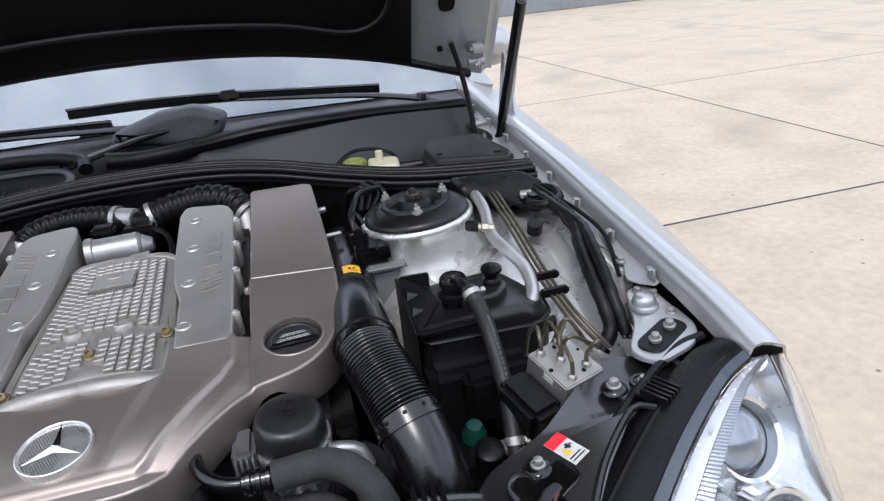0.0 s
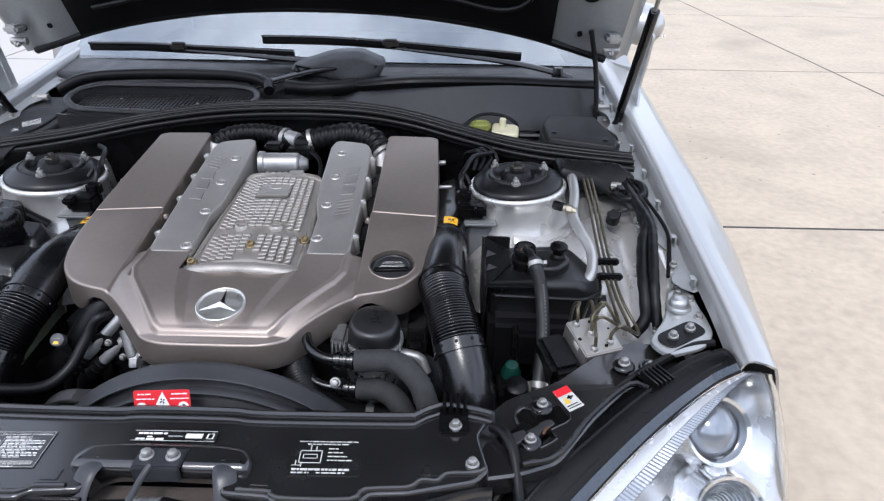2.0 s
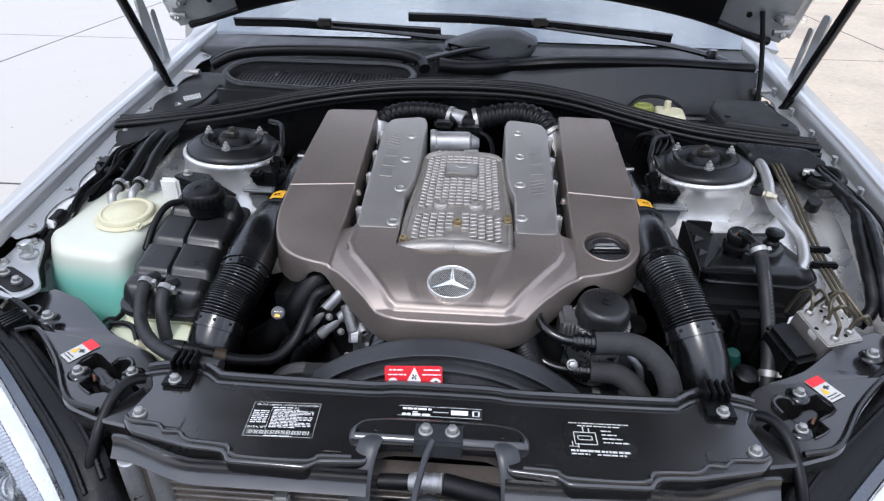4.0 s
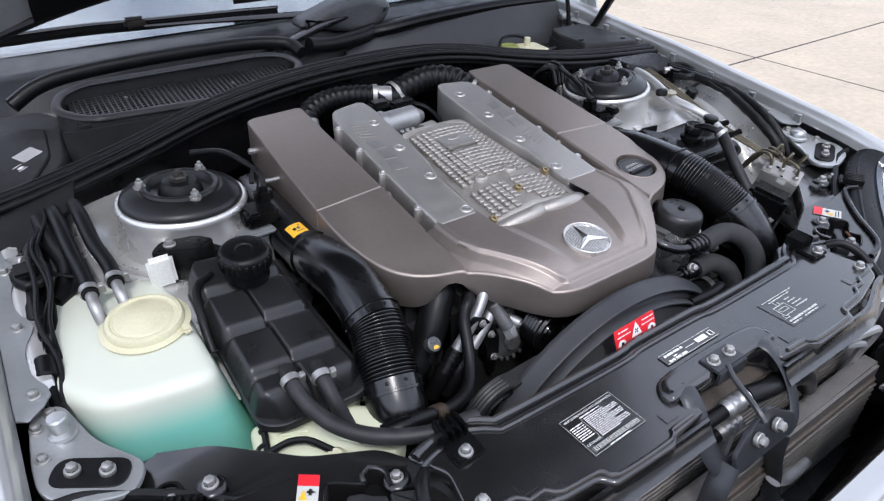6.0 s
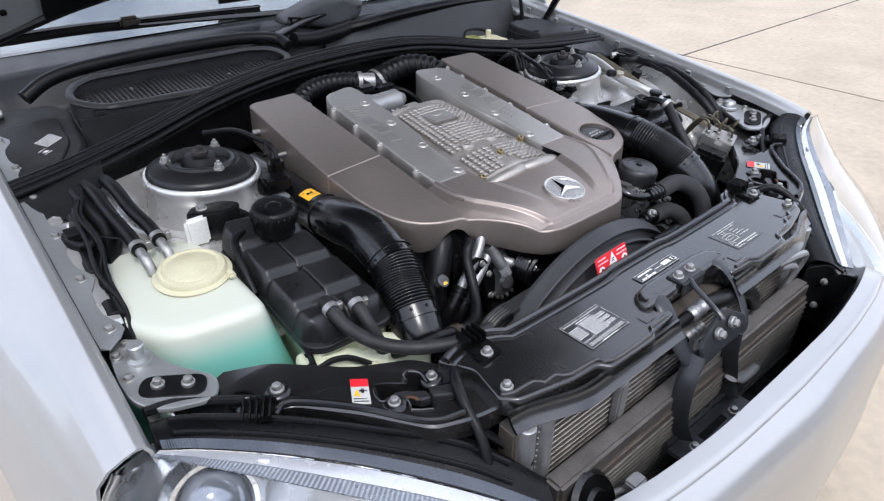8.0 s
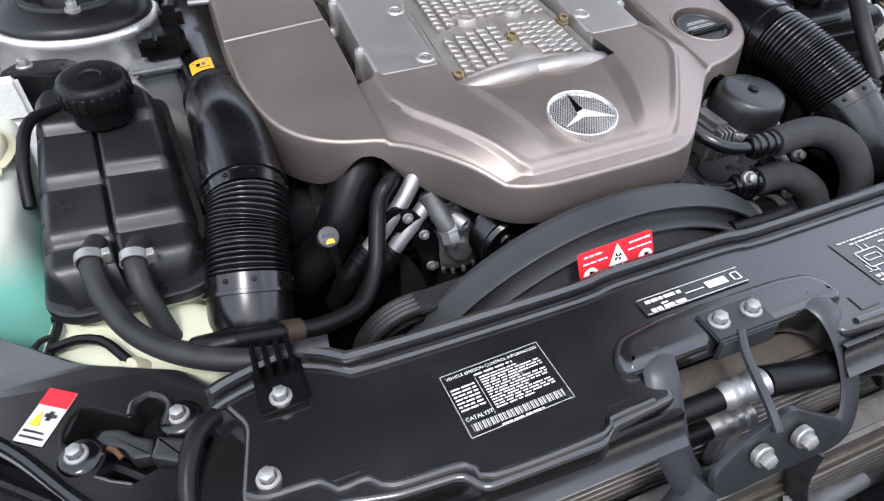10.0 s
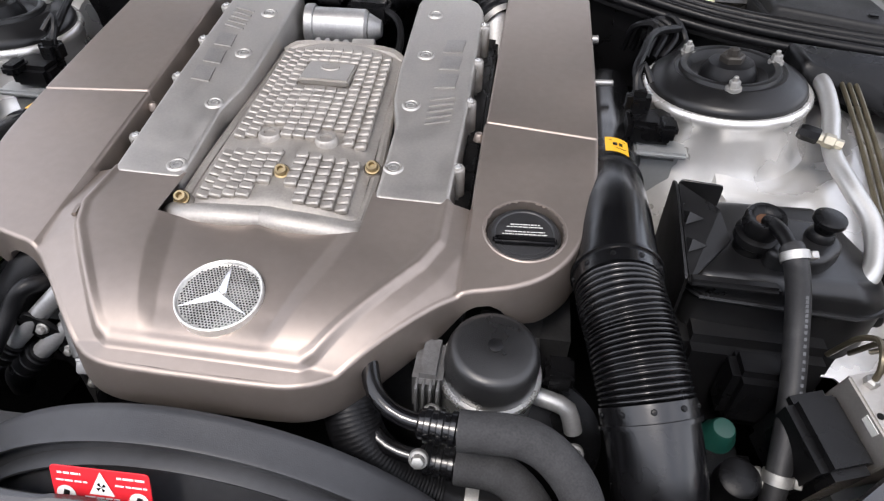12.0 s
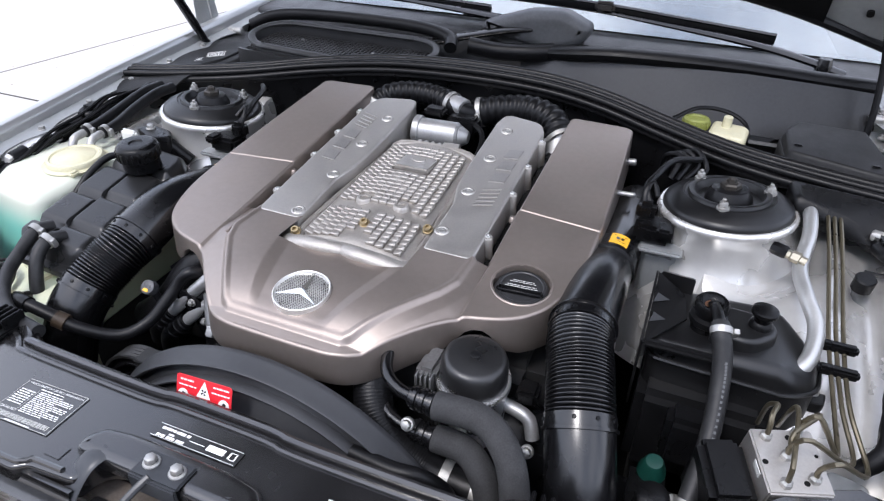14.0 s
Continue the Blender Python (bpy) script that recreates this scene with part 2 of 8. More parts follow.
WASH = tank_plastic("washer_tank_plastic", (0.56, 0.58, 0.49), (0.17, 0.47, 0.385), 0.748, 0.804)
MILKY = tank_plastic("milky_tank_plastic", (0.66, 0.68, 0.5), (0.55, 0.62, 0.42), 0.6, 0.72)


# ---- modelling helpers ----
def thing(name, label, category, at=(0, 0, 0), group="", kind=""):
    e = new(name)
    e.empty_display_size = 0.05
    e.location = at
    return tagged(e, label, category, group, kind)


def finish(name, bm, material, sharp=38, smooth=True):
    me = bpy.data.meshes.new(name)
    bmesh.ops.recalc_face_normals(bm, faces=bm.faces)
    bm.to_mesh(me)
    bm.free()
    if smooth:
        me.shade_smooth()
        me.set_sharp_from_angle(angle=radians(sharp))
    me.materials.append(material)
    return me


def part(name, bm, material, parent, label="", sharp=38, smooth=True):
    """One mesh object under a thing or under a part, in world coordinates."""
    ob = new(name, finish(name, bm, material, sharp, smooth))
    ob.parent = parent
    if parent.type == "EMPTY":
        ob.matrix_parent_inverse = Matrix.Translation(-parent.location)
    if label:
        ob["label"] = label
    return ob


def shared(name, mesh, parent, m, label=""):
    """An object on a shared mesh under a thing."""
    ob = new(name, mesh)
    ob.parent = parent
    if parent.type == "EMPTY":
        ob.matrix_parent_inverse = Matrix.Translation(-parent.location)
    ob.matrix_basis = m
    if label:
        ob["label"] = label
    return ob


def toward(at, normal, spin=0.0):
    """A pose at a place with its z along normal."""
    return Matrix.Translation(at) @ Vector(normal).to_track_quat("Z", "Y").to_matrix().to_4x4() @ Matrix.Rotation(radians(spin), 4, "Z")


def box(bm, c, s, bev=0.004, m=None, seg=2):
    r = bmesh.ops.create_cube(bm, size=1.0, matrix=(m or Matrix()) @ Matrix.Translation(c) @ Matrix.Diagonal((*s, 1)))
    if bev:
        edges = {e for v in r["verts"] for e in v.link_edges}
        bmesh.ops.bevel(bm, geom=list(edges), offset=bev, segments=seg, affect="EDGES", clamp_overlap=True)
    return bm


def lathe(bm, prof, m=None, seg=32, closed=True):
    """Turns (radius, height) pairs about m's z axis."""
    m = m or Matrix()
    rings = []
    for r, z in prof:
        if r < 1e-6:
            rings.append([bm.verts.new(m @ Vector((0, 0, z)))])
        else:
            rings.append([bm.verts.new(m @ Vector((r * math.cos(2 * math.pi * i / seg), r * math.sin(2 * math.pi * i / seg), z))) for i in range(seg)])
    for a, b in zip(rings, rings[1:]):
        if len(a) == 1 and len(b) == 1:
            continue
        for i in range(seg):
            j = (i + 1) % seg
            if len(a) == 1:
                bm.faces.new((a[0], b[i], b[j]))
            elif len(b) == 1:
                bm.faces.new((a[i], b[0], a[j]))
            else:
                bm.faces.new((a[i], b[i], b[j], a[j]))
    return bm


def cyl(bm, p0, p1, r, r1=None, seg=20, bev=0.0015):
    p0, p1 = Vector(p0), Vector(p1)
    h = (p1 - p0).length
    r1 = r if r1 is None else r1
    return lathe(bm, [(0, 0), (r - bev, 0), (r, bev), (r1, h - bev), (r1 - bev, h), (0, h)], toward(p0, p1 - p0), seg)


def curve_points(pts, step=0.006):
    """A smooth line through the points, evenly sampled."""
    p = [Vector(q) for q in pts]
    p = [2 * p[0] - p[1]] + p + [2 * p[-1] - p[-2]]
    out = []
    for i in range(1, len(p) - 2):
        a, b, c, d = p[i - 1:i + 3]
        n = max(int((c - b).length / step), 2)
        for k in range(n):
            t = k / n
            out.append(0.5 * (2 * b + (c - a) * t + (2 * a - 5 * b + 4 * c - d) * t * t + (3 * b - a - 3 * c + d) * t ** 3))
    out.append(p[-2])
    return out


def even_points(line, n):
    """n + 1 evenly spaced places along a fine line."""
    ln = [0.0]
    for a, b in zip(line, line[1:]):
        ln.append(ln[-1] + (b - a).length)
    out, i = [], 0
    for k in range(n + 1):
        s = ln[-1] * k / n
        while i < len(line) - 2 and ln[i + 1] < s:
            i += 1
        out.append(line[i].lerp(line[i + 1], (s - ln[i]) / max(ln[i + 1] - ln[i], 1e-9)))
    return out


def tube(bm, pts, r, seg=14, step=0.008, flat=None, caps=True):
    """A hose along the points; r is a radius or a function of 0..1 along it. flat: (width, height) factors of the section."""
    line = curve_points(pts, step) if step else [Vector(q) for q in pts]
    n = len(line)
    up = Vector((0, 0, 1))
    prev = None
    rings = []
    for i, q in enumerate(line):
        d = (line[min(i + 1, n - 1)] - line[max(i - 1, 0)]).normalized()
        if prev is None:
            side = d.cross(up)
            if side.length < 0.1:
                side = d.cross(Vector((1, 0, 0)))
        else:
            side = prev - d * prev.dot(d)
        side.normalize()
        prev = side
        top = side.cross(d)
        rad = r(i / (n - 1)) if callable(r) else r
        fx, fy = flat or (1, 1)
        rings.append([bm.verts.new(q + side * (rad * fx * math.cos(2 * math.pi * k / seg)) + top * (rad * fy * math.sin(2 * math.pi * k / seg))) for k in range(seg)])
    for a, b in zip(rings, rings[1:]):
        for k in range(seg):
            j = (k + 1) % seg
            bm.faces.new((a[k], a[j], b[j], b[k]))
    if caps:
        bm.faces.new(rings[0])
        bm.faces.new(rings[-1])
    return bm


def fillet(poly, rad, n=5):
    """Rounds a polygon's corners. rad: one radius or one for each corner."""
    out = []
    k = len(poly)
    for i in range(k):
        p, a, b = Vector(poly[i]), Vector(poly[i - 1]), Vector(poly[(i + 1) % k])
        r = rad[i] if isinstance(rad, (list, tuple)) else rad
        r = min(r, (a - p).length * 0.45, (b - p).length * 0.45)
        s, e = p + (a - p).normalized() * r, p + (b - p).normalized() * r
        for j in range(n + 1):
            t = j / n
            out.append(tuple((1 - t) ** 2 * s + 2 * t * (1 - t) * p + t * t * e))
    return out


def inset(poly, d):
    out = []
    k = len(poly)
    area = sum(poly[i - 1][0] * poly[i][1] - poly[i][0] * poly[i - 1][1] for i in range(k))
    sg = 1 if area > 0 else -1
    for i in range(k):
        a, p, b = Vector(poly[i - 1]), Vector(poly[i]), Vector(poly[(i + 1) % k])
        u, v = (p - a), (b - p)
        u, v = (u.normalized() if u.length > 1e-9 else v.normalized()), (v.normalized() if v.length > 1e-9 else u.normalized())
        nrm = Vector((-u.y - v.y, u.x + v.x))
        nrm = nrm.normalized() if nrm.length > 1e-6 else Vector((-u.y, u.x))
        c = max(nrm.dot(Vector((-u.y, u.x))), 0.4)
        out.append(tuple(p + nrm * (sg * d / c)))
    return out


def slab(bm, poly, top, bot, r=0.006, n=3, m=None, flare=0.0):
    """A plate or shell over a polygon with a rounded top edge. top, bot: heights or functions of x, y. flare: how far the foot stands out."""
    m = m or Matrix()
    zt = top if callable(top) else (lambda x, y: top)
    zb = bot if callable(bot) else (lambda x, y: bot)
    rings = []
    if r:
        rings.append([bm.verts.new(m @ Vector((x, y, zt(x, y)))) for x, y in inset(poly, r * 1.25)])
    for k in range(n + 1):
        a = k / n * math.pi / 2
        ring = inset(poly, r * (1 - math.sin(a))) if r else poly
        rings.append([bm.verts.new(m @ Vector((x, y, zt(x, y) - r * (1 - math.cos(a))))) for x, y in ring])
        if not r:
            break
    foot = inset(poly, -flare) if flare else poly
    rings.append([bm.verts.new(m @ Vector((x, y, zb(x, y)))) for x, y in foot])
    k = len(poly)
    for a, b in zip(rings, rings[1:]):
        for i in range(k):
            j = (i + 1) % k
            bm.faces.new((a[i], a[j], b[j], b[i]))
    f = bm.faces.new(rings[0])
    g = bm.faces.new(list(reversed(rings[-1])))
    bmesh.ops.triangulate(bm, faces=[f, g])
    return bm


def sheet(bm, f, nu, nv, thick=0.0):
    """A surface f(u, v) over the unit square, with thickness along its normals."""
    g = [[Vector(f(i / nu, j / nv)) for j in range(nv + 1)] for i in range(nu + 1)]
    top = [[bm.verts.new(p) for p in row] for row in g]
    for i in range(nu):
        for j in range(nv):
            bm.faces.new((top[i][j], top[i + 1][j], top[i + 1][j + 1], top[i][j + 1]))
    if thick:
        low = []
        for i in range(nu + 1):
            row = []
            for j in range(nv + 1):
                du = g[min(i + 1, nu)][j] - g[max(i - 1, 0)][j]
                dv = g[i][min(j + 1, nv)] - g[i][max(j - 1, 0)]
                row.append(bm.verts.new(g[i][j] - du.cross(dv).normalized() * thick))
            low.append(row)
        for i in range(nu):
            for j in range(nv):
                bm.faces.new((low[i][j], low[i][j + 1], low[i + 1][j + 1], low[i + 1][j]))
        rim = [(i, 0) for i in range(nu)] + [(nu, j) for j in range(nv)] + [(i, nv) for i in range(nu, 0, -1)] + [(0, j) for j in range(nv, 0, -1)]
        for (a, b), (c, d) in zip(rim, rim[1:] + rim[:1]):
            bm.faces.new((top[a][b], low[a][b], low[c][d], top[c][d]))
    return bm


def lerp(a, b, t):
    return a + (b - a) * t


def ease(t):
    t = min(max(t, 0), 1)
    return t * t * (3 - 2 * t)


def along(table, y):
    """Interpolates a table of (y, value)."""
    if y <= table[0][0]:
        return table[0][1]
    for (a, u), (b, v) in zip(table, table[1:]):
        if y <= b:
            return lerp(u, v, (y - a) / (b - a))
    return table[-1][1]


def smooth_along(table, y):
    h = 0.04
    return sum(along(table, y + k * h / 2) for k in (-2, -1, 0, 1, 2)) / 5


B = bmesh.new

# hexagonal flange bolt, 14 mm across its flange, and a stud with a nut
bolt_mesh = finish("bolt", lathe(lathe(B(), [(0.0, 0.0072), (0.0036, 0.0072), (0.0048, 0.0066), (0.0052, 0.0058), (0.0052, 0.0018)], seg=6),
                                 [(0.0052, 0.0019), (0.0068, 0.0016), (0.0074, 0.0008), (0.0074, -0.003)], seg=18), STEEL, 30)
nut_mesh = finish("nut", lathe(lathe(lathe(B(), [(0.0, 0.0185), (0.003, 0.0185), (0.0036, 0.0175), (0.0036, 0.008)], seg=14),
                                     [(0.0036, 0.0125), (0.0072, 0.0125), (0.0078, 0.0115), (0.0078, 0.003)], seg=6),
                               [(0.0078, 0.004), (0.0108, 0.0035), (0.0112, 0.0), (0.0112, -0.002)], seg=20), STEEL, 30)
brass_mesh = finish("bolt", lathe(lathe(B(), [(0.0, 0.003), (0.003, 0.003), (0.0034, 0.0072), (0.0056, 0.0072), (0.0062, 0.0064), (0.0062, 0.0)], seg=16),
                                  [(0.0062, 0.001), (0.0082, 0.0008), (0.0084, -0.004)], seg=18), BRASS, 30)
dark_screw = finish("screw", lathe(B(), [(0, 0.003), (0.004, 0.003), (0.0058, 0.0014), (0.0062, -0.003)], seg=16), PUMP)
screw_mesh = finish("screw", lathe(lathe(B(), [(0.0, 0.0022), (0.0026, 0.0022), (0.003, 0.0042), (0.0052, 0.0042), (0.0058, 0.0034), (0.0058, 0.0)], seg=14),
                                   [(0.0058, 0.0004), (0.0082, 0.0003), (0.0086, -0.003)], seg=18), MACHINED, 30)


def bolt(parent, at, normal=(0, 0, 1), spin=0, mesh=bolt_mesh, size=1.0, name="bolt"):
    return shared(name, mesh, parent, toward(at, normal, spin) @ Matrix.Diagonal((size, size, size, 1)))


def clamp_ring(parent, at, axis, r, w=0.009, name="hose_clamp", mate=None):
    m = toward(at, axis)
    bm = lathe(B(), [(r, -w / 2), (r + 0.0016, -w / 2), (r + 0.0016, w / 2), (r, w / 2), (r, -w / 2)], m, 26)
    box(bm, (r + 0.004, 0, 0), (0.007, 0.014, w * 0.9), 0.001, m, 1)
    return part(name, bm, mate or STEEL, parent)


def bars(bm, o, ux, uy, rows, h=0.0016, lift=0.0006, gap=0.4, rng=None):
    """Rows of small plain bars over a label: o is its corner, ux and uy its sides. rows: (y0, y1, x0, x1) in shares, each filled with broken strokes."""
    o, ux, uy = Vector(o), Vector(ux), Vector(uy)
    nrm = ux.cross(uy).normalized()
    rng = rng or random.Random(3)
    for y0, y1, x0, x1 in rows:
        x = x0
        while x < x1 - 0.004:
            w = min(rng.uniform(0.03, 0.11), x1 - x) if gap else x1 - x
            q = [o + ux * a + uy * b + nrm * lift for a, b in ((x, y0), (x + w, y0), (x + w, y1), (x, y1))]
            bm.faces.new([bm.verts.new(v) for v in q])
            x += w + (rng.uniform(0.008, 0.02) if gap else 0)
    return bm


def words(name, text, o, ux, uy, at, size, material, parent, lift=0.0012):
    """Lettering in the built-in font on a label: at is its left base in shares of the sides ux and uy, size its height in metres."""
    cu = bpy.data.curves.new(name, "FONT")
    cu.body, cu.size, cu.resolution_u = text, size, 2
    ob = bpy.data.objects.new(name, cu)
    me = bpy.data.meshes.new_from_object(ob)
    bpy.data.objects.remove(ob)
    o, ux, uy = Vector(o), Vector(ux), Vector(uy)
    nrm = ux.cross(uy).normalized()
    ex = ux.normalized()
    ey = nrm.cross(ex)
    start = o + ux * at[0] + uy * at[1] + nrm * lift
    bm = B()
    bm.from_mesh(me)
    for v in bm.verts:
        v.co = start + ex * v.co.x + ey * v.co.y
    return part(name, bm, material, parent, smooth=False)


def plate(bm, o, ux, uy, t=0.0005):
    """A thin label: a flat plate with its own thickness."""
    o, ux, uy = Vector(o), Vector(ux), Vector(uy)
    n = ux.cross(uy).normalized() * t
    lo = [bm.verts.new(o + ux * a + uy * b) for a, b in ((0, 0), (1, 0), (1, 1), (0, 1))]
    hi = [bm.verts.new(v.co + n) for v in lo]
    bm.faces.new(hi)
    bm.faces.new(list(reversed(lo)))
    for i in range(4):
        j = (i + 1) % 4
        bm.faces.new((lo[i], lo[j], hi[j], hi[i]))
    return bm


# ---- ground: concrete slabs with open joints, one sheet to the horizon ----
bm = B()
bmesh.ops.create_grid(bm, x_segments=8, y_segments=8, size=400, matrix=Matrix.Translation((0, 0, -0.0025)))
ground = tagged(new("ground", finish("ground", bm, JOINT)), "pale concrete yard with straight open joints", "ground", kind="structure")
slab_mesh = finish("concrete_slab", slab(B(), [(-1.941, -1.616), (1.941, -1.616), (1.941, 1.616), (-1.941, 1.616)], 0.0, -0.014, 0.004, 1), CONCRETE)
for i in range(-5, 6):
    for j in range(-3, 6):
        s = new("concrete_slab", slab_mesh)
        s.parent = ground
        s.location = (1.9 + 3.9 * i, 0.345 + 3.25 * j, 0)
bm = B()
box(bm, (6, 17.2, 1.0), (60, 0.3, 2.0), 0.02)
tagged(new("wall_far", finish("wall_far", bm, WALL)), "long low grey wall at the yard's edge", "wall", kind="structure")
# unseen wall, added so that front-facing metal mirrors less bright sky
bm = B()
box(bm, (0, -13.0, 2.6), (44, 0.3, 5.2), 0.02)
tagged(new("wall_unseen", finish("wall_unseen", bm, WALL)), "plain grey wall, unseen, added to darken front reflections", "wall", kind="structure")

# ---- the car ----
car = thing("car", "silver saloon car parked with its bonnet open", "car")
CREST = [(-0.14, 0.806), (-0.1, 0.818), (0.0, 0.84), (0.25, 0.874), (0.45, 0.903), (0.73, 0.932), (1.0, 0.965), (1.2, 0.985)]
OUT = [(-0.14, 0.824), (-0.08, 0.834), (0.0, 0.858), (0.25, 0.905), (0.6, 0.915), (1.2, 0.925)]


def fender(sx):
    def f(u, v):
        y = lerp(-0.1, 1.2, u)
        zc, xo = smooth_along(CREST, y), smooth_along(OUT, y)
        prof = [(0.752, -0.03), (0.754, -0.012), (0.759, -0.002), (0.768, 0.0), (0.782, -0.004), (0.8, -0.013), (lerp(0.8, xo, 0.45), -0.04), (lerp(0.8, xo, 0.78), -0.085),
                (xo - 0.008, -0.145), (xo, -0.23), (xo + 0.003, -0.36), (xo - 0.02, -0.6)]
        k = v * (len(prof) - 1)
        i = min(int(k), len(prof) - 2)
        px, pz = (lerp(prof[i][c], prof[i + 1][c], k - i) for c in (0, 1))
        lead = along([(0, 0.012), (0.36, 0.012), (0.46, 0.014), (0.545, 0.026), (0.6, 0.024), (0.66, 0.008), (0.727, -0.03), (0.818, -0.11), (1.0, -0.2)], v)
        return (sx * px, y + lead * (1 - u) ** 3, zc + pz)
    body = part("fender", sheet(B(), f, 60, 44, 0.004), PAINT, car, "silver painted front wing", 60)

    def g(u, v):
        y = lerp(0.09, 1.0, u)
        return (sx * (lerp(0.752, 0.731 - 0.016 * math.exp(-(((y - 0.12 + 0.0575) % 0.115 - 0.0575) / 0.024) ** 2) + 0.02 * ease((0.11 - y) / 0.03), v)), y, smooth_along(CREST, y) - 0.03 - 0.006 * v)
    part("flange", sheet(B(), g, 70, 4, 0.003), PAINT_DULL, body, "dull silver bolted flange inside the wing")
    for k in range(8):
        y = 0.1 + 0.115 * k
        z = smooth_along(CREST, y) - 0.032
        if sx < 0:
            at = (sx * 0.731, y + 0.02, smooth_along(CREST, y + 0.02) - 0.034)
            part("washer", lathe(B(), [(0, 0.002), (0.01, 0.002), (0.0125, 0.0005), (0.0135, -0.002)], Matrix.Translation(at), 20), PAINT_DULL, body)
            bolt(body, (at[0], at[1], at[2] + 0.002), size=1.1)
            continue
        bm = box(B(), (sx * 0.742, y, z + 0.008), (0.004, 0.016, 0.02), 0.001, None, 1)
        box(bm, (sx * 0.739, y, z + 0.017), (0.01, 0.012, 0.003), 0.001, None, 1)
        part("clip", bm, PAINT_DULL, body)
        if k % 2 == 0:
            bolt(body, (sx * 0.728, y + 0.06, smooth_along(CREST, y + 0.06) - 0.034))
    return body


for sx in (1, -1):
    fender(sx)

# front bumper skin with its flat upper ledge
LEDGE = [(0.0, -0.428), (0.18, -0.427), (0.32, -0.413), (0.42, -0.39), (0.55, -0.345), (0.73, -0.22), (0.85, -0.01)]
NOSE = [(0.0, -0.515), (0.3, -0.492), (0.45, -0.46), (0.59, -0.405), (0.72, -0.31), (0.8, -0.21), (0.86, -0.05)]


def bumper_skin(u, v):
    x = lerp(-0.862, 0.862, u)
    a = abs(x)
    yi, yo = smooth_along(LEDGE, a), min(smooth_along(NOSE, a), smooth_along(LEDGE, a) - 0.012)
    drop = 0.09 * ease((a - 0.36) / 0.2)
    prof = [(yi + 0.004, 0.680), (yi, 0.70), (lerp(yi, yo, 0.3), 0.70), (lerp(yi, yo, 0.34), 0.695), (lerp(yi, yo, 0.6), 0.686), (lerp(yi, yo, 0.84), 0.662),
            (lerp(yi, yo, 0.96), 0.61), (yo, 0.53), (yo - 0.004, 0.46), (yo - 0.004, 0.42), (yo + 0.006, 0.41), (yo + 0.006, 0.395), (yo - 0.002, 0.385), (yo + 0.02, 0.2)]
    k = v * (len(prof) - 1)
    i = min(int(k), len(prof) - 2)
    y, z = (lerp(prof[i][c], prof[i + 1][c], k - i) for c in (0, 1))
    return (x, y, z - drop)


bumper = part("bumper", sheet(B(), bumper_skin, 70, 39, 0.004), PAINT, car, "silver front bumper with flat upper ledge", 50)
bm = B()
sheet(bm, lambda u, v: (lerp(-0.8, 0.8, u), smooth_along(LEDGE, abs(lerp(-0.8, 0.8, u))) + lerp(0.004, 0.1, v), 0.675 - 0.2 * ease(v * 1.6) - 0.09 * ease((abs(lerp(-0.8, 0.8, u)) - 0.36) / 0.2)), 50, 8, 0.004)
part("crash_beam_cover", bm, PLASTIC, car, "black plastic trough behind the bumper")

# headlights
TOPC = [(0.75, -0.096, 0.806), (0.71, -0.105, 0.785), (0.64, -0.15, 0.763), (0.56, -0.215, 0.737), (0.48, -0.285, 0.70), (0.405, -0.36, 0.66)]
LOWC = [(0.793, -0.079, 0.792), (0.822, -0.084, 0.735), (0.833, -0.149, 0.645), (0.77, -0.29, 0.585), (0.63, -0.4, 0.575), (0.43, -0.45, 0.615)]


def on_curve(pts, t):
    p = [Vector(q) for q in pts]
    p = [2 * p[0] - p[1]] + p + [2 * p[-1] - p[-2]]
    k = t * (len(p) - 3)
    i = min(int(k), len(p) - 4)
    t = k - i
    a, b, c, d = p[i:i + 4]
    return 0.5 * (2 * b + (c - a) * t + (2 * a - 5 * b + 4 * c - d) * t * t + (3 * b - a - 3 * c + d) * t ** 3)


LAMP_IN = mat("lamp_reflector", (0.6, 0.61, 0.63), 0.26, metal=0.85, var=0.05, scale=20)
STRIP = mat("lamp_strip", (0.3, 0.32, 0.35), 0.25, metal=0.5, var=0.08)
BAND = mat("lamp_band", (0.62, 0.63, 0.65), 0.25, metal=0.5, var=0.05)
EDGE_GLASS = mat("lamp_edge_glass", (0.03, 0.04, 0.055), 0.12, var=0.2, spec=0.8)


PROJECTOR = mat("projector_glass", (0.3, 0.32, 0.36), 0.05, metal=0.7, var=0.02)


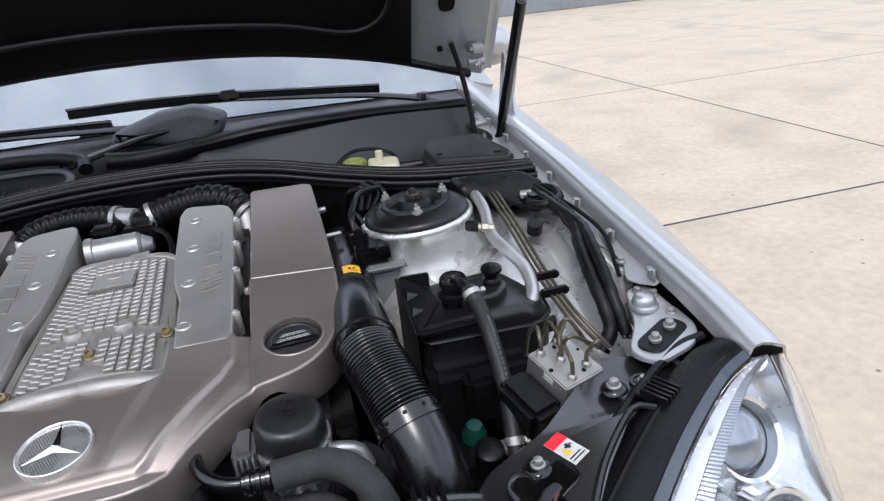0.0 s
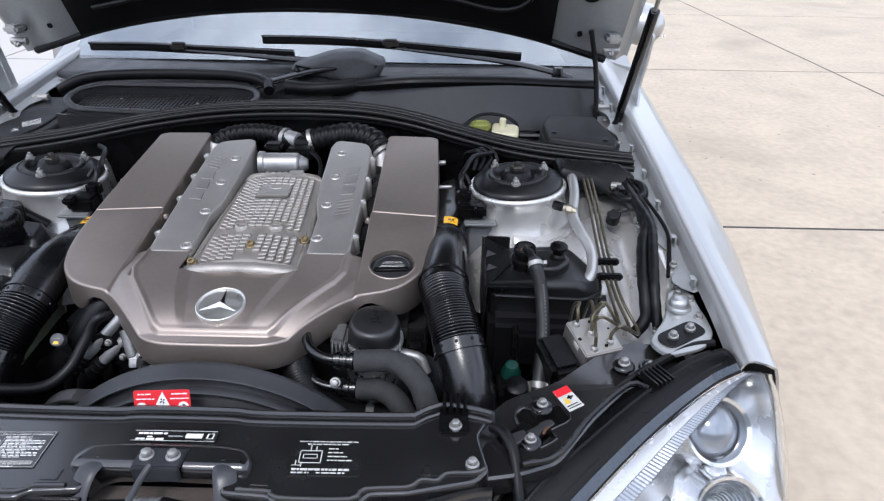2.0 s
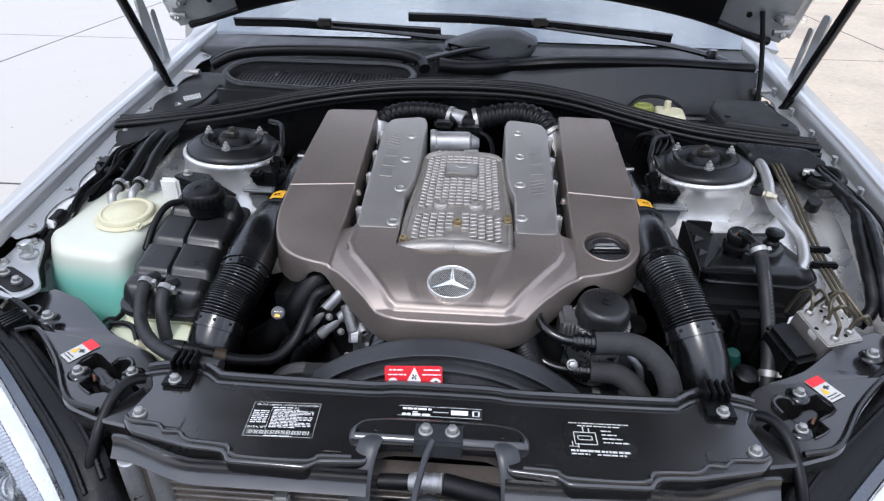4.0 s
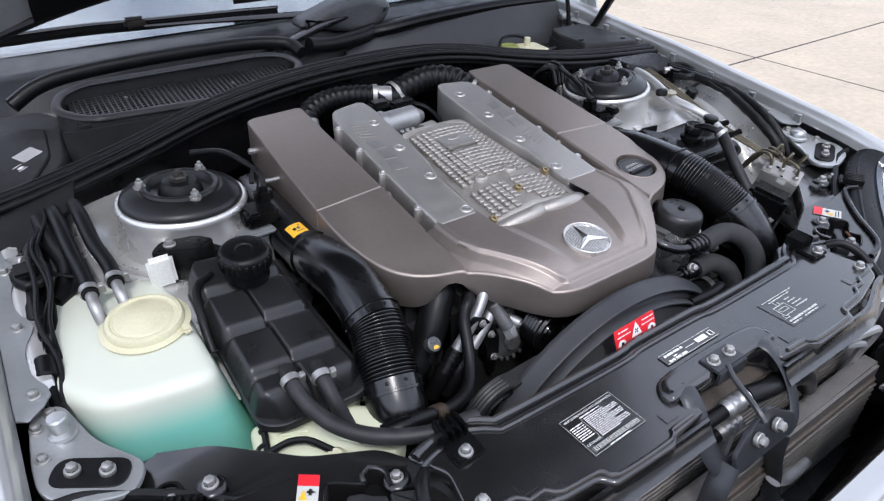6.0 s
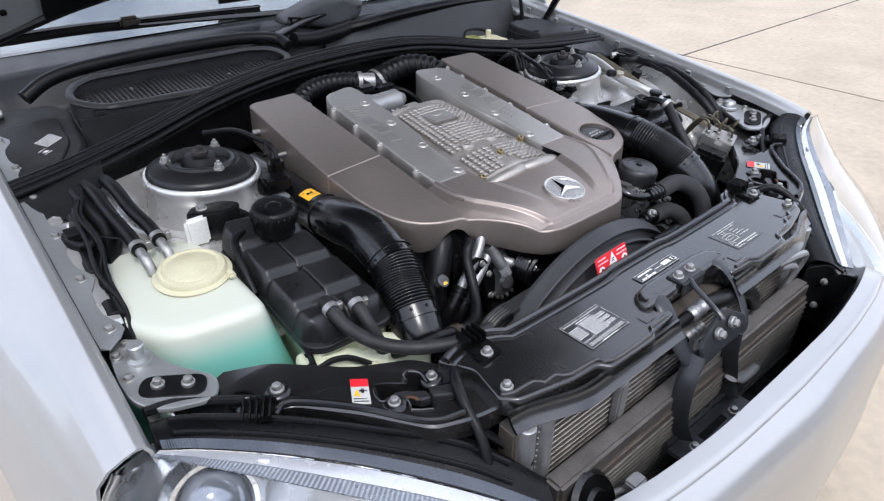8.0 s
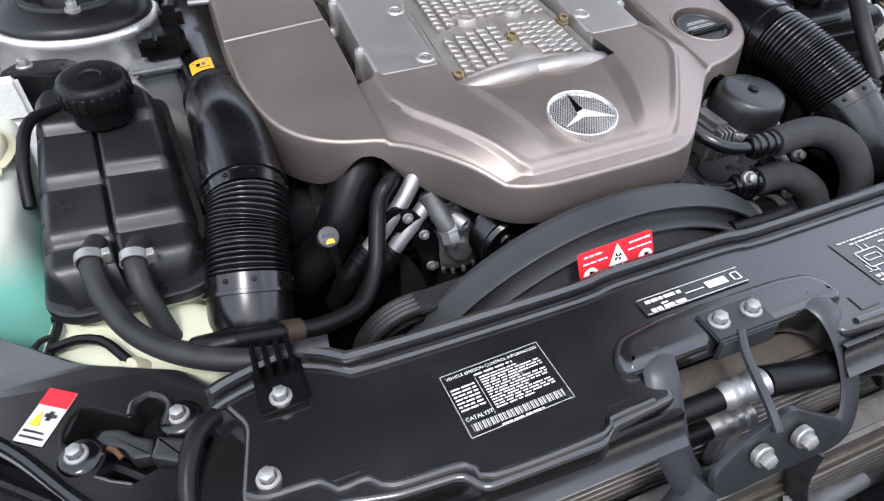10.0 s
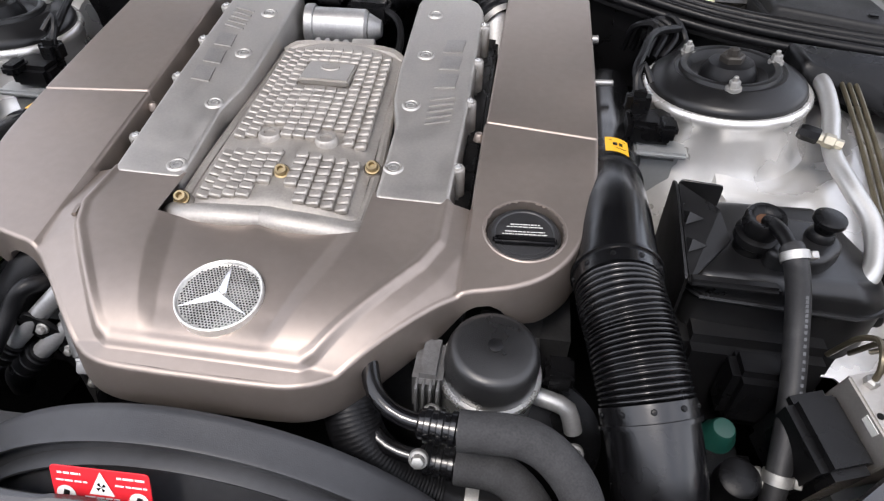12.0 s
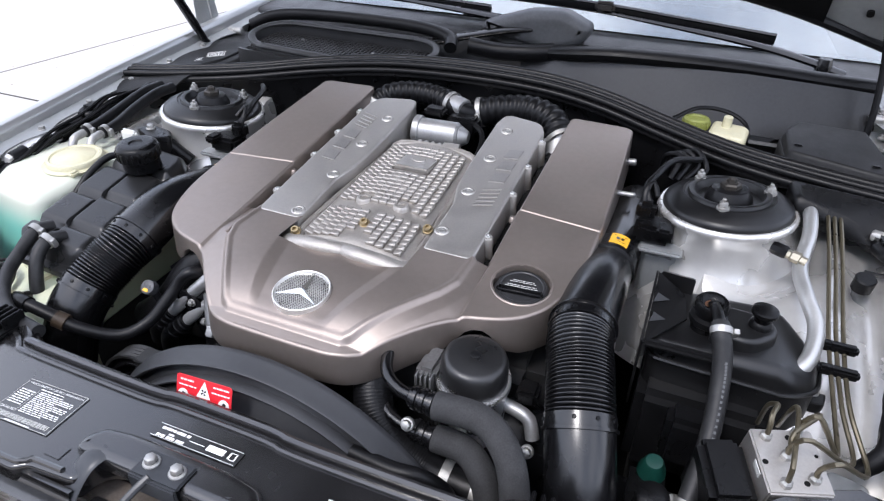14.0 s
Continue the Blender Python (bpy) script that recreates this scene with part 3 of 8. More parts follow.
def headlight(sx):
    def surf(u, v, push):
        a, b = on_curve(TOPC, u), on_curve(LOWC, u)
        out = Vector((0.35, -0.75, 0.55)).normalized()
        p = a.lerp(b, v) + out * (0.058 * math.sin(math.pi * v) ** 0.8 * (0.45 + 0.55 * math.sin(math.pi * min(max(u, 0.02), 1))) + push)
        return Vector((sx * p.x, p.y, p.z))
    lamp = part("headlight", sheet(B(), lambda u, v: surf(u, v, -0.115 * math.sin(math.pi * v) - 0.006), 24, 14, 0.002), LAMP_IN, car, "clear-lens headlight with chrome reflectors")
    part("lamp_housing", sheet(B(), lambda u, v: surf(u, v, -0.125 * math.sin(math.pi * v) - 0.011), 24, 14, 0.003), PLASTIC, lamp, "black lamp housing")
    part("end_wall", sheet(B(), lambda u, v: surf(1, v, 0).lerp(surf(1, v, -0.13 * math.sin(math.pi * v) - 0.014), u) + Vector((-sx * 0.003, 0, 0)), 8, 14, 0.003), PLASTIC, lamp)
    bm = slab(B(), fillet([(-0.03, -0.055), (0.03, -0.07), (0.034, 0.03), (0.012, 0.06), (-0.03, 0.05)], 0.012, 3), 0.006, -0.006, 0.002, 2, Matrix.Translation((sx * 0.385, -0.335, 0.615)) @ Matrix.Rotation(radians(-sx * 50), 4, "Z") @ Matrix.Rotation(radians(78), 4, "X"))
    part("bracket", bm, PLASTIC, lamp, "black mounting bracket at the lamp's inner end")
    for dx, dz in ((0.0, 0.03), (-0.01, -0.02)):
        bolt(lamp, (sx * (0.378 + dx), -0.343, 0.615 + dz), (-sx * 0.6, -0.75, 0.2), size=0.9)
    part("lens", sheet(B(), lambda u, v: surf(u, v, 0), 30, 16, 0.003), LENS, lamp, "clear polished outer lens")
    # ribbed strip along the lamp's upper edge
    bm = B()
    sheet(bm, lambda u, v: surf(u * 0.97, 0.05 + 0.045 * v, 0.0035 + 0.0016 * (round(u * 200) % 2)), 200, 2, 0.003)
    part("ribbed_strip", bm, STRIP, lamp, "fine-ribbed grey strip on the lamp's edge")
    part("edge_band", sheet(B(), lambda u, v: surf(u * 0.97, 0.002 + 0.045 * v, 0.0045), 60, 3, 0.003), BAND, lamp, "bright white band on the lamp's edge")
    tab = surf(0.36, 0.02, 0.006)
    part("tab", box(B(), (0, 0, 0), (0.012, 0.004, 0.01), 0.001, Matrix.Translation(tab) @ Matrix.Rotation(radians(40 * sx), 4, "Z")), BAND, lamp)
    for cx, cy, cz, r, nm in ((0.722, -0.142, 0.738, 0.05, "projector"), (0.735, -0.232, 0.668, 0.055, "reflector_bowl"), (0.60, -0.30, 0.66, 0.045, "inner_lamp")):
        c = Vector((sx * cx, cy, cz))
        nrm = Vector((sx * 0.16, -0.8, 0.58))
        m = toward(c - nrm.normalized() * (0.05 if nm == "projector" else 0.075), nrm)
        part(nm + "_ring", lathe(B(), [(r * 0.78, 0.03), (r * 0.85, 0.042), (r * 0.95, 0.045), (r, 0.04), (r * 1.03, 0.03), (r * 1.12, 0.022), (r * 1.16, 0.01), (r * 1.16, -0.01)], m, 40), CHROME, lamp)
        part(nm, lathe(B(), [(0, 0.05), (r * 0.3, 0.047), (r * 0.55, 0.04), (r * 0.78, 0.026), (r * 0.8, 0.0)], m, 36) if nm == "projector" else
             lathe(B(), [(0, -0.01), (r * 0.3, -0.004), (r * 0.6, 0.012), (r * 0.78, 0.03)], m, 36), PROJECTOR if nm == "projector" else LAMP_IN, lamp)
        if nm != "projector":
            bm = B()
            for k in range(9):
                lathe(bm, [(r * (0.16 + 0.066 * k), -0.006 + 0.0045 * k), (r * (0.18 + 0.066 * k), -0.0035 + 0.0045 * k), (r * (0.2 + 0.066 * k), -0.0055 + 0.0045 * k)], m, 36)
            part("flutes", bm, STRIP, lamp, "fine rings pressed in the bowl")
    # black housing over the lamp's back
    bm = B()
    back = [(0.742, -0.03, 0.793), (0.70, -0.035, 0.785), (0.61, -0.085, 0.768), (0.52, -0.15, 0.745), (0.43, -0.225, 0.72), (0.375, -0.3, 0.67)]
    sheet(bm, lambda u, v: (lambda p: (sx * p.x, p.y, p.z))(on_curve(TOPC, u).lerp(on_curve(back, u), v) + Vector((0, 0, 0.012 * math.sin(math.pi * v) - 0.02 * max(v - 0.8, 0) * 5))), 40, 14, 0.004)
    part("housing", bm, PLASTIC, lamp, "black plastic lamp housing")
    bm = B()
    sheet(bm, lambda u, v: (lambda p: (sx * p.x, p.y, p.z))(on_curve(TOPC, 0.02 + 0.96 * u).lerp(on_curve(back, 0.02 + 0.96 * u), 0.01 + 0.15 * v) + Vector((0, 0, 0.0045 + 0.012 * math.sin(math.pi * 0.15 * v) + 0.0007 * (round(u * 150) % 2)))), 150, 3, 0.003)
    part("glass_edge", bm, EDGE_GLASS, lamp, "dark ribbed glass edge over the housing")
    bm = B()
    tube(bm, [(sx * x, y + 0.012, z + 0.004) for x, y, z in back], 0.006, 8)
    part("gasket", bm, RUBBER, lamp)
    for w, r in ((0.3, 0.0035), (0.62, 0.0045)):
        line = [on_curve(TOPC, k / 10).lerp(on_curve(back, k / 10), w) + Vector((0, 0, 0.012 * math.sin(math.pi * w) + 0.001)) for k in range(1, 10)]
        part("rib", tube(B(), [(sx * p.x, p.y, p.z) for p in line], r, 8), PLASTIC, lamp)
    return lamp


for sx in (1, -1):
    headlight(sx)

# bonnet, standing open on its gas struts
HOOD_UP = Vector((0, -math.cos(radians(57)), math.sin(radians(57))))


def hood_edge(x):
    return Vector((x, 0.8 + 0.06 * (x / 0.74) ** 2, 1.148 - 0.112 * (abs(x) / 0.7) ** 2.2))


def hood_surf(x, v, depth=0.0):
    p = hood_edge(x) + HOOD_UP * (1.12 * v)
    n = Vector((0, HOOD_UP.z, -HOOD_UP.y))
    return p + n * (0.07 * (1 - (x / 0.8) ** 2) * math.sin(math.pi * min(v, 1)) + depth)


hood = part("bonnet", sheet(B(), lambda u, v: hood_surf(lerp(-0.79, 0.79, u), v, 0.035), 30, 20, 0.004), PAINT, car, "silver bonnet standing open")


def hood_frame(sx):
    bm = B()

    def f(u, v):
        x = lerp(0.545 + 0.02 * math.sin(v * 3), 0.782, u)
        edge = 0.035 * ease((u - 0.86) / 0.14) - 0.012 * math.sin(math.pi * min(u / 0.86, 1))
        return hood_surf(sx * x, v, edge)
    sheet(bm, f, 16, 30, 0.003)
    frame_part = part("inner_frame", bm, PAINT_DULL, hood, "dull silver inner frame of the bonnet")
    for v, x, a, b in ((0.155, 0.655, 0.017, 0.03), (0.045, 0.645, 0.006, 0.006), (0.34, 0.66, 0.017, 0.03), (0.06, 0.71, 0.005, 0.005)):
        p = hood_surf(sx * x, v, -0.016)
        q = p + HOOD_UP * 0.02
        m = toward(p, (0, -HOOD_UP.z, HOOD_UP.y))
        bm = B()
        slab(bm, fillet([(-a, -b), (a, -b), (a, b), (-a, b)], a * 0.9), 0.002, -0.004, 0.0, m=m)
        part("slot", bm, DARK, hood)


for sx in (1, -1):
    hood_frame(sx)
bm = B()
sheet(bm, lambda u, v: hood_surf(lerp(-0.58, 0.58, u), 0.0 + 1.05 * v, -0.02 - 0.008 * math.sin(u * 22) * math.sin(v * 9) - 0.02 * math.sin(math.pi * u) ** 0.4 * ease(v * 6)), 60, 50, 0.012)
part("liner", bm, LINER, hood, "black padded bonnet liner")
tube_pts = [tuple(hood_surf(x, 0.07, -0.045)) for x in (-0.5, -0.3, -0.1, 0.1, 0.3, 0.46)] + [tuple(hood_surf(0.53, 0.14, -0.045)), tuple(hood_surf(0.545, 0.3, -0.045))]
part("washer_hose", tube(B(), tube_pts, 0.006, 8, 0.015), RUBBER, hood)
part("lip_seal", tube(B(), [tuple(hood_surf(x, 0.0, -0.012)) for x in (-0.72, -0.5, -0.25, 0, 0.25, 0.5, 0.72)], 0.009, 8, 0.02), RUBBER, hood)


def gas_strut(sx):
    a, b = Vector((sx * 0.742, 0.722, 0.897)), Vector((sx * 0.736, 0.50, 1.25))
    d = (b - a).normalized()
    s = part("gas_strut", cyl(B(), a + d * 0.05, a + d * 0.34, 0.0105, seg=18), SATIN, car, "black gas strut holding the bonnet")
    part("rod", cyl(B(), a + d * 0.33, b, 0.0045, seg=12), STEEL, s)
    bm = lathe(B(), [(0, -0.011), (0.008, -0.009), (0.011, 0), (0.008, 0.009), (0, 0.011)], toward(a, d), 14)
    cyl(bm, a, a + d * 0.06, 0.0085, 0.0095, 14)
    part("socket", bm, PLASTIC, s)
    # hinge arm beside the strut
    m = Matrix.Translation((sx * 0.736, 0, 0)) @ Matrix.Rotation(radians(sx * 4), 4, "Y") @ Matrix.Rotation(radians(90), 4, "Y") @ Matrix.Rotation(radians(90), 4, "Z")
    arm = fillet([(0.755, 0.872), (0.838, 0.872), (0.842, 0.93), (0.822, 0.985), (0.812, 1.06), (0.80, 1.1), (0.768, 1.1), (0.775, 1.03), (0.79, 0.98), (0.768, 0.93)], 0.01, 3)
    h = part("hinge", slab(B(), arm, 0.003, -0.003, 0.001, 2, m), BRACKET, car, "silver bonnet hinge")
    m2 = Matrix.Translation((sx * -0.022, 0.0, 0)) @ m
    part("link", slab(B(), fillet([(0.80, 0.9), (0.826, 0.9), (0.806, 1.07), (0.784, 1.07)], 0.009, 3), 0.002, -0.002, 0.001, 2, m2), BRACKET, h)
    part("hinge_base", box(B(), (sx * 0.73, 0.80, 0.872), (0.055, 0.1, 0.01), 0.004), BRACKET, h)
    part("bonnet_mount", box(B(), (sx * 0.722, 0.79, 1.085), (0.035, 0.045, 0.02), 0.006), BRACKET, h)
    for y, z in ((0.813, 0.91), (0.795, 1.055)):
        part("pivot", cyl(B(), (sx * 0.742, y, z), (sx * 0.703, y, z), 0.009), STEEL, h)
    bolt(h, (sx * 0.73, 0.79, 0.886))
    bolt(h, (sx * 0.72, 0.78, 1.05), (-sx, -0.3, 0))
    if sx > 0:
        part("cable", tube(B(), [(sx * 0.70, 0.77, 0.87), (sx * 0.70, 0.785, 0.94), (sx * 0.69, 0.80, 1.02), (sx * 0.67, 0.80, 1.1)], 0.006, 8), RUBBER, h)


for sx in (1, -1):
    gas_strut(sx)


# windscreen, cabin and roof
def screen(u, v):
    x = lerp(-0.78, 0.78, u) * (1 - 0.14 * v)
    return (x, 0.945 + 0.12 * (x / 0.75) ** 2 + 0.78 * v, 0.985 - 0.03 * (x / 0.75) ** 2 + 0.40 * v - 0.03 * v * v)


wscreen = part("windscreen", sheet(B(), screen, 30, 16, 0.005), SCREEN, car, "sloping windscreen that mirrors the sky")
wscreen.visible_shadow = False
bm = B()
for sx in (1, -1):
    sheet(bm, lambda u, v: (lambda p: (p[0] + sx * 0.07 * v, p[1] + 0.02 * v, p[2] - 0.02 * v))(screen(1.0 if sx > 0 else 0.0, u)), 12, 3, 0.02)
sheet(bm, lambda u, v: (lerp(-0.67, 0.67, u), 1.83 + 1.3 * v, 1.352 + 0.07 * math.sin(math.pi * (0.1 + 0.7 * v)) - 0.05 * (2 * u - 1) ** 4), 16, 10, 0.02)
sheet(bm, lambda u, v: (lerp(-0.67, 0.67, u), 3.1 + 0.6 * v, 1.39 - 0.35 * v), 8, 4, 0.02)
part("roof", bm, PAINT, car, "silver roof and windscreen pillars")
bm = B()
for sx in (1, -1):
    sheet(bm, lambda u, v: (sx * (0.925 - 0.06 * v * v), lerp(1.2, 4.3, u), lerp(0.25, 0.985, v)), 10, 8, 0.03)
    sheet(bm, lambda u, v: (sx * lerp(0.865, 0.67, v), lerp(1.25, 3.5, u) + 0.5 * v * (1 - u), lerp(0.985, 1.35, v)), 8, 4, 0.012)
sheet(bm, lambda u, v: (lerp(-0.88, 0.88, u), lerp(3.6, 4.5, v), 1.0 - 0.05 * v), 6, 4, 0.03)
sheet(bm, lambda u, v: (lerp(-0.88, 0.88, u), 4.5, lerp(0.3, 0.95, v)), 6, 4, 0.03)
part("body_side", bm, PAINT, car, "silver doors and tail of the car")
bm = box(B(), (0, 1.45, 0.9), (1.4, 0.5, 0.06), 0.02)
box(bm, (0, 1.95, 0.7), (1.5, 0.05, 0.7), 0.02)
part("dashboard", bm, DUSTY, car, "dark grey dashboard")
bm = box(B(), (0, 2.2, 0.24), (1.7, 4.4, 0.05), 0.01)
part("underbody", bm, DARK, car)
tyre = finish("tyre", lathe(B(), [(0.2, -0.1), (0.27, -0.115), (0.315, -0.11), (0.335, -0.09), (0.338, 0), (0.335, 0.09), (0.315, 0.11), (0.27, 0.115), (0.2, 0.1), (0.2, -0.1)], None, 48), RUBBER)
rim = finish("rim", lathe(B(), [(0, 0.06), (0.05, 0.07), (0.12, 0.075), (0.19, 0.09), (0.205, 0.1), (0.2, -0.09), (0, -0.08)], None, 48), MACHINED)
for sx in (1, -1):
    for y in (0.38, 3.46):
        w = shared("wheel", tyre, car, Matrix.Translation((sx * 0.785, y, 0.336)) @ Matrix.Rotation(radians(90 * sx), 4, "Y"))
        r = new("rim", rim)
        r.parent = w

# door mirrors
for sx in (1, -1):
    bm = B()
    prof = [(0, -0.07), (0.03, -0.068), (0.06, -0.05), (0.078, -0.02), (0.085, 0.02), (0.082, 0.04), (0.07, 0.05), (0, 0.05)]
    lathe(bm, prof, Matrix.Translation((sx * 0.935, 1.33, 1.028)) @ Matrix.Rotation(radians(-90), 4, "X") @ Matrix.Diagonal((0.86, 0.76, 1, 1)), 30)
    box(bm, (sx * 0.9, 1.36, 0.985), (0.12, 0.05, 0.04), 0.015)
    mir = part("door_mirror", bm, PAINT, car, "silver door mirror")
    part("indicator", box(B(), (sx * 0.955, 1.272, 1.005), (0.09, 0.02, 0.018), 0.008), LENS, mir, "clear indicator strip")


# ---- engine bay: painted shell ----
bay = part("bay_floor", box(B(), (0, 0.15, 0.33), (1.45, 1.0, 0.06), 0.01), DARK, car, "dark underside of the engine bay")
bm = B()
sheet(bm, lambda u, v: (lerp(-0.76, 0.76, u), 0.665 - 0.17 * abs(2 * u - 1) ** 3, lerp(0.36, 0.915 - 0.075 * abs(2 * u - 1) ** 1.6, v)), 30, 8, 0.012)
part("firewall", bm, PLASTIC, car, "black bulkhead behind the engine")


def wing_z(x, y):
    z = smooth_along([(-0.1, 0.60), (0.0, 0.66), (0.1, 0.71), (0.2, 0.775), (0.3, 0.82), (0.45, 0.835), (0.7, 0.84)], y)
    z -= 0.014 * math.exp(-((x - 0.67) / 0.03) ** 2)
    z -= 0.024 * ease((0.165 - math.dist((x, y), (0.475, 0.412))) / 0.05)
    z = lerp(z, smooth_along(CREST, y) - 0.04 - 0.06 * ease((0.15 - y) / 0.04), ease((x - 0.703) / 0.012))
    z += 0.006 * math.exp(-((x - 0.475) / 0.028) ** 2) * ease((0.36 - y) / 0.05) * ease((y - 0.17) / 0.06)
    return z - 0.42 * ease((0.466 - x) / 0.034)


for sx in (1, -1):
    bm = B()
    front_y = lambda x: lerp(0.1, -0.02, ease((x - 0.57) / 0.05))
    sheet(bm, lambda u, v: (lambda x: (sx * x, lerp(front_y(x), 0.62, v), wing_z(x, lerp(front_y(x), 0.62, v))))(lerp(0.456, 0.735, u)), 54, 50, 0.004)
    iw = part("inner_wing", bm, PAINT_IN, car, "bare silver painted inner wing")
    # inner edge of the same sheet, with the shade beside the duct painted in
    part("wheelhouse_side", sheet(B(), lambda u, v: (sx * lerp(0.43, 0.456, u), lerp(-0.02, 0.62, v), wing_z(lerp(0.43, 0.456, u), lerp(-0.02, 0.62, v))), 8, 44, 0.004), WHEELHOUSE_SHADE, iw, "dark grey wheelhouse side, shade put into its colour")
    c = Vector((sx * 0.479, 0.42, 0.0))
    m = Matrix.Translation((c.x, c.y, 0.86)) @ Matrix.Rotation(radians(-4 * sx), 4, "Y") @ Matrix.Translation((0, 0, -0.855)) @ Matrix.Diagonal((0.955, 0.955, 1, 1))
    part("strut_tower", lathe(B(), [(0.205, 0.66), (0.17, 0.715), (0.14, 0.754), (0.12, 0.782), (0.11, 0.8), (0.1055, 0.815), (0.1025, 0.83), (0.1015, 0.846), (0.1035, 0.849), (0.1045, 0.853), (0.1035, 0.8575), (0.1005, 0.86), (0.097, 0.86), (0.0955, 0.857), (0.0, 0.852)], m, 64), PAINT_IN, iw, "pressed silver strut tower")
    bm = B()
    for k in range(18):
        a = math.radians(180 + 20 * k)
        lathe(bm, [(0, 0.0015), (0.003, 0.001), (0.004, -0.002)], m @ Matrix.Translation((0.105 * math.cos(a), 0.105 * math.sin(a), 0.805)) @ Matrix.Rotation(a, 4, "Z") @ Matrix.Rotation(radians(78), 4, "Y"), 8)
    tagged(part("weld_spots", bm, PAINT_IN, iw), kind="stuff")

    # suspension strut mount in the tower
    mount = thing("strut_mount", "black domed suspension strut mount with three nuts", "strut mount", (c.x, c.y, 0.85), "suspension strut mounts")
    part("dome", lathe(B(), [(0.0955, 0.85), (0.0962, 0.853), (0.096, 0.862), (0.0945, 0.8665), (0.09, 0.87), (0.076, 0.877), (0.068, 0.88), (0.066, 0.8785), (0.062, 0.8785), (0.06, 0.883), (0.056, 0.884), (0.052, 0.8825), (0.047, 0.872), (0.036, 0.869), (0, 0.869)], m, 64), DOME, mount, "satin black domed cap")
    part("rubber_ring", lathe(B(), [(0.036, 0.868), (0.034, 0.876), (0.029, 0.884), (0.027, 0.888), (0.02, 0.889), (0.0, 0.889)], m, 36), RUBBER, mount)
    bm = lathe(B(), [(0.0155, 0.886), (0.0155, 0.895), (0.013, 0.897), (0.008, 0.897), (0.007, 0.903), (0.004, 0.905), (0, 0.905)], m, 6)
    part("centre_nut", bm, RUSTY, mount, "rust-brown centre nut")
    for dx, dy in ((-0.008 * sx, -0.061), (-0.045 * sx, 0.043), (0.058 * sx, 0.016)):
        p = m @ Vector((dx, dy, 0.8805))
        bolt(mount, p, m.to_3x3() @ Vector((0, 0, 1)), 10, nut_mesh, 0.82, "nut")

# brackets that tie the wings to the front panel
for sx in (1, -1):
    br = thing("wing_bracket", "silver pressed bracket with a dark oval slot and two bolts", "bracket", (sx * 0.70, 0.02, 0.78), "wing brackets")
    poly = fillet([(sx * x, y) for x, y in ((0.648, -0.005), (0.668, -0.042), (0.725, -0.03), (0.748, 0.0), (0.75, 0.05), (0.742, 0.11), (0.71, 0.115), (0.688, 0.05))], 0.018)
    tilt = lambda x, y: 0.794 + 0.28 * (abs(x) - 0.70) * 0.5 + 0.2 * max(y - 0.06, 0)
    part("plate", slab(B(), poly, tilt, lambda x, y: tilt(x, y) - 0.006, 0.002, 2), BRACKET, br)
    m = Matrix.Translation((sx * 0.70, 0.004, tilt(0.70, 0.004) + 0.0025)) @ Matrix.Rotation(radians(sx * 28), 4, "Z") @ Matrix.Rotation(radians(-6 * sx), 4, "Y")
    part("slot", slab(B(), fillet([(-0.038, -0.0185), (0.038, -0.0185), (0.038, 0.0185), (-0.038, 0.0185)], 0.018), 0.0, -0.004, 0.0005, 1, m), RUBBER, br, "dark oval rubber inset")
    for d in (-0.017, 0.017):
        bolt(br, m @ Vector((d, 0, 0.004)), m.to_3x3() @ Vector((0, 0, 1)), 12, size=1.1)
    dome = Matrix.Translation((sx * 0.716, 0.075, tilt(0.716, 0.075)))
    part("buffer", lathe(B(), [(0.021, -0.002), (0.02, 0.002), (0.0165, 0.004), (0.0155, 0.01), (0.0135, 0.0145), (0.009, 0.017), (0, 0.018)] if sx > 0 else [(0.016, -0.002), (0.015, 0.002), (0.0085, 0.004), (0.0078, 0.014), (0.0105, 0.015), (0.0105, 0.022), (0.009, 0.0235), (0, 0.024)], dome, 24), BRACKET, br, "silver adjusting buffer")
    for x, y in ((0.738, 0.088), (0.738, 0.045), (0.722, 0.103)):
        bolt(br, (sx * x, y, tilt(x, y)))

# ---- front panel and radiator ----
front = thing("radiator_support", "black plastic radiator support panel across the car's nose", "radiator panel", (0, -0.22, 0.7))


outline = [(-0.412, -0.142), (-0.39, -0.134), (-0.36, -0.128), (-0.322, -0.13), (-0.295, -0.15), (-0.10, -0.152), (0.10, -0.152), (0.295, -0.15), (0.322, -0.13), (0.36, -0.128), (0.39, -0.134), (0.412, -0.142), (0.386, -0.188),
           (0.398, -0.244), (0.38, -0.263), (0.30, -0.282), (0.255, -0.285), (0.245, -0.30), (0.15, -0.302), (0.14, -0.292), (0.082, -0.288), (0.078, -0.262), (0.06, -0.252), (0.0, -0.25), (-0.06, -0.252), (-0.078, -0.262), (-0.082, -0.288),
           (-0.14, -0.292), (-0.15, -0.302), (-0.245, -0.30), (-0.255, -0.285), (-0.30, -0.282), (-0.38, -0.263), (-0.398, -0.244), (-0.386, -0.188)]
part("top_panel", slab(B(), fillet(outline, 0.006, 2), 0.768, 0.74, 0.004, 3), PANEL, front, "satin black top panel")
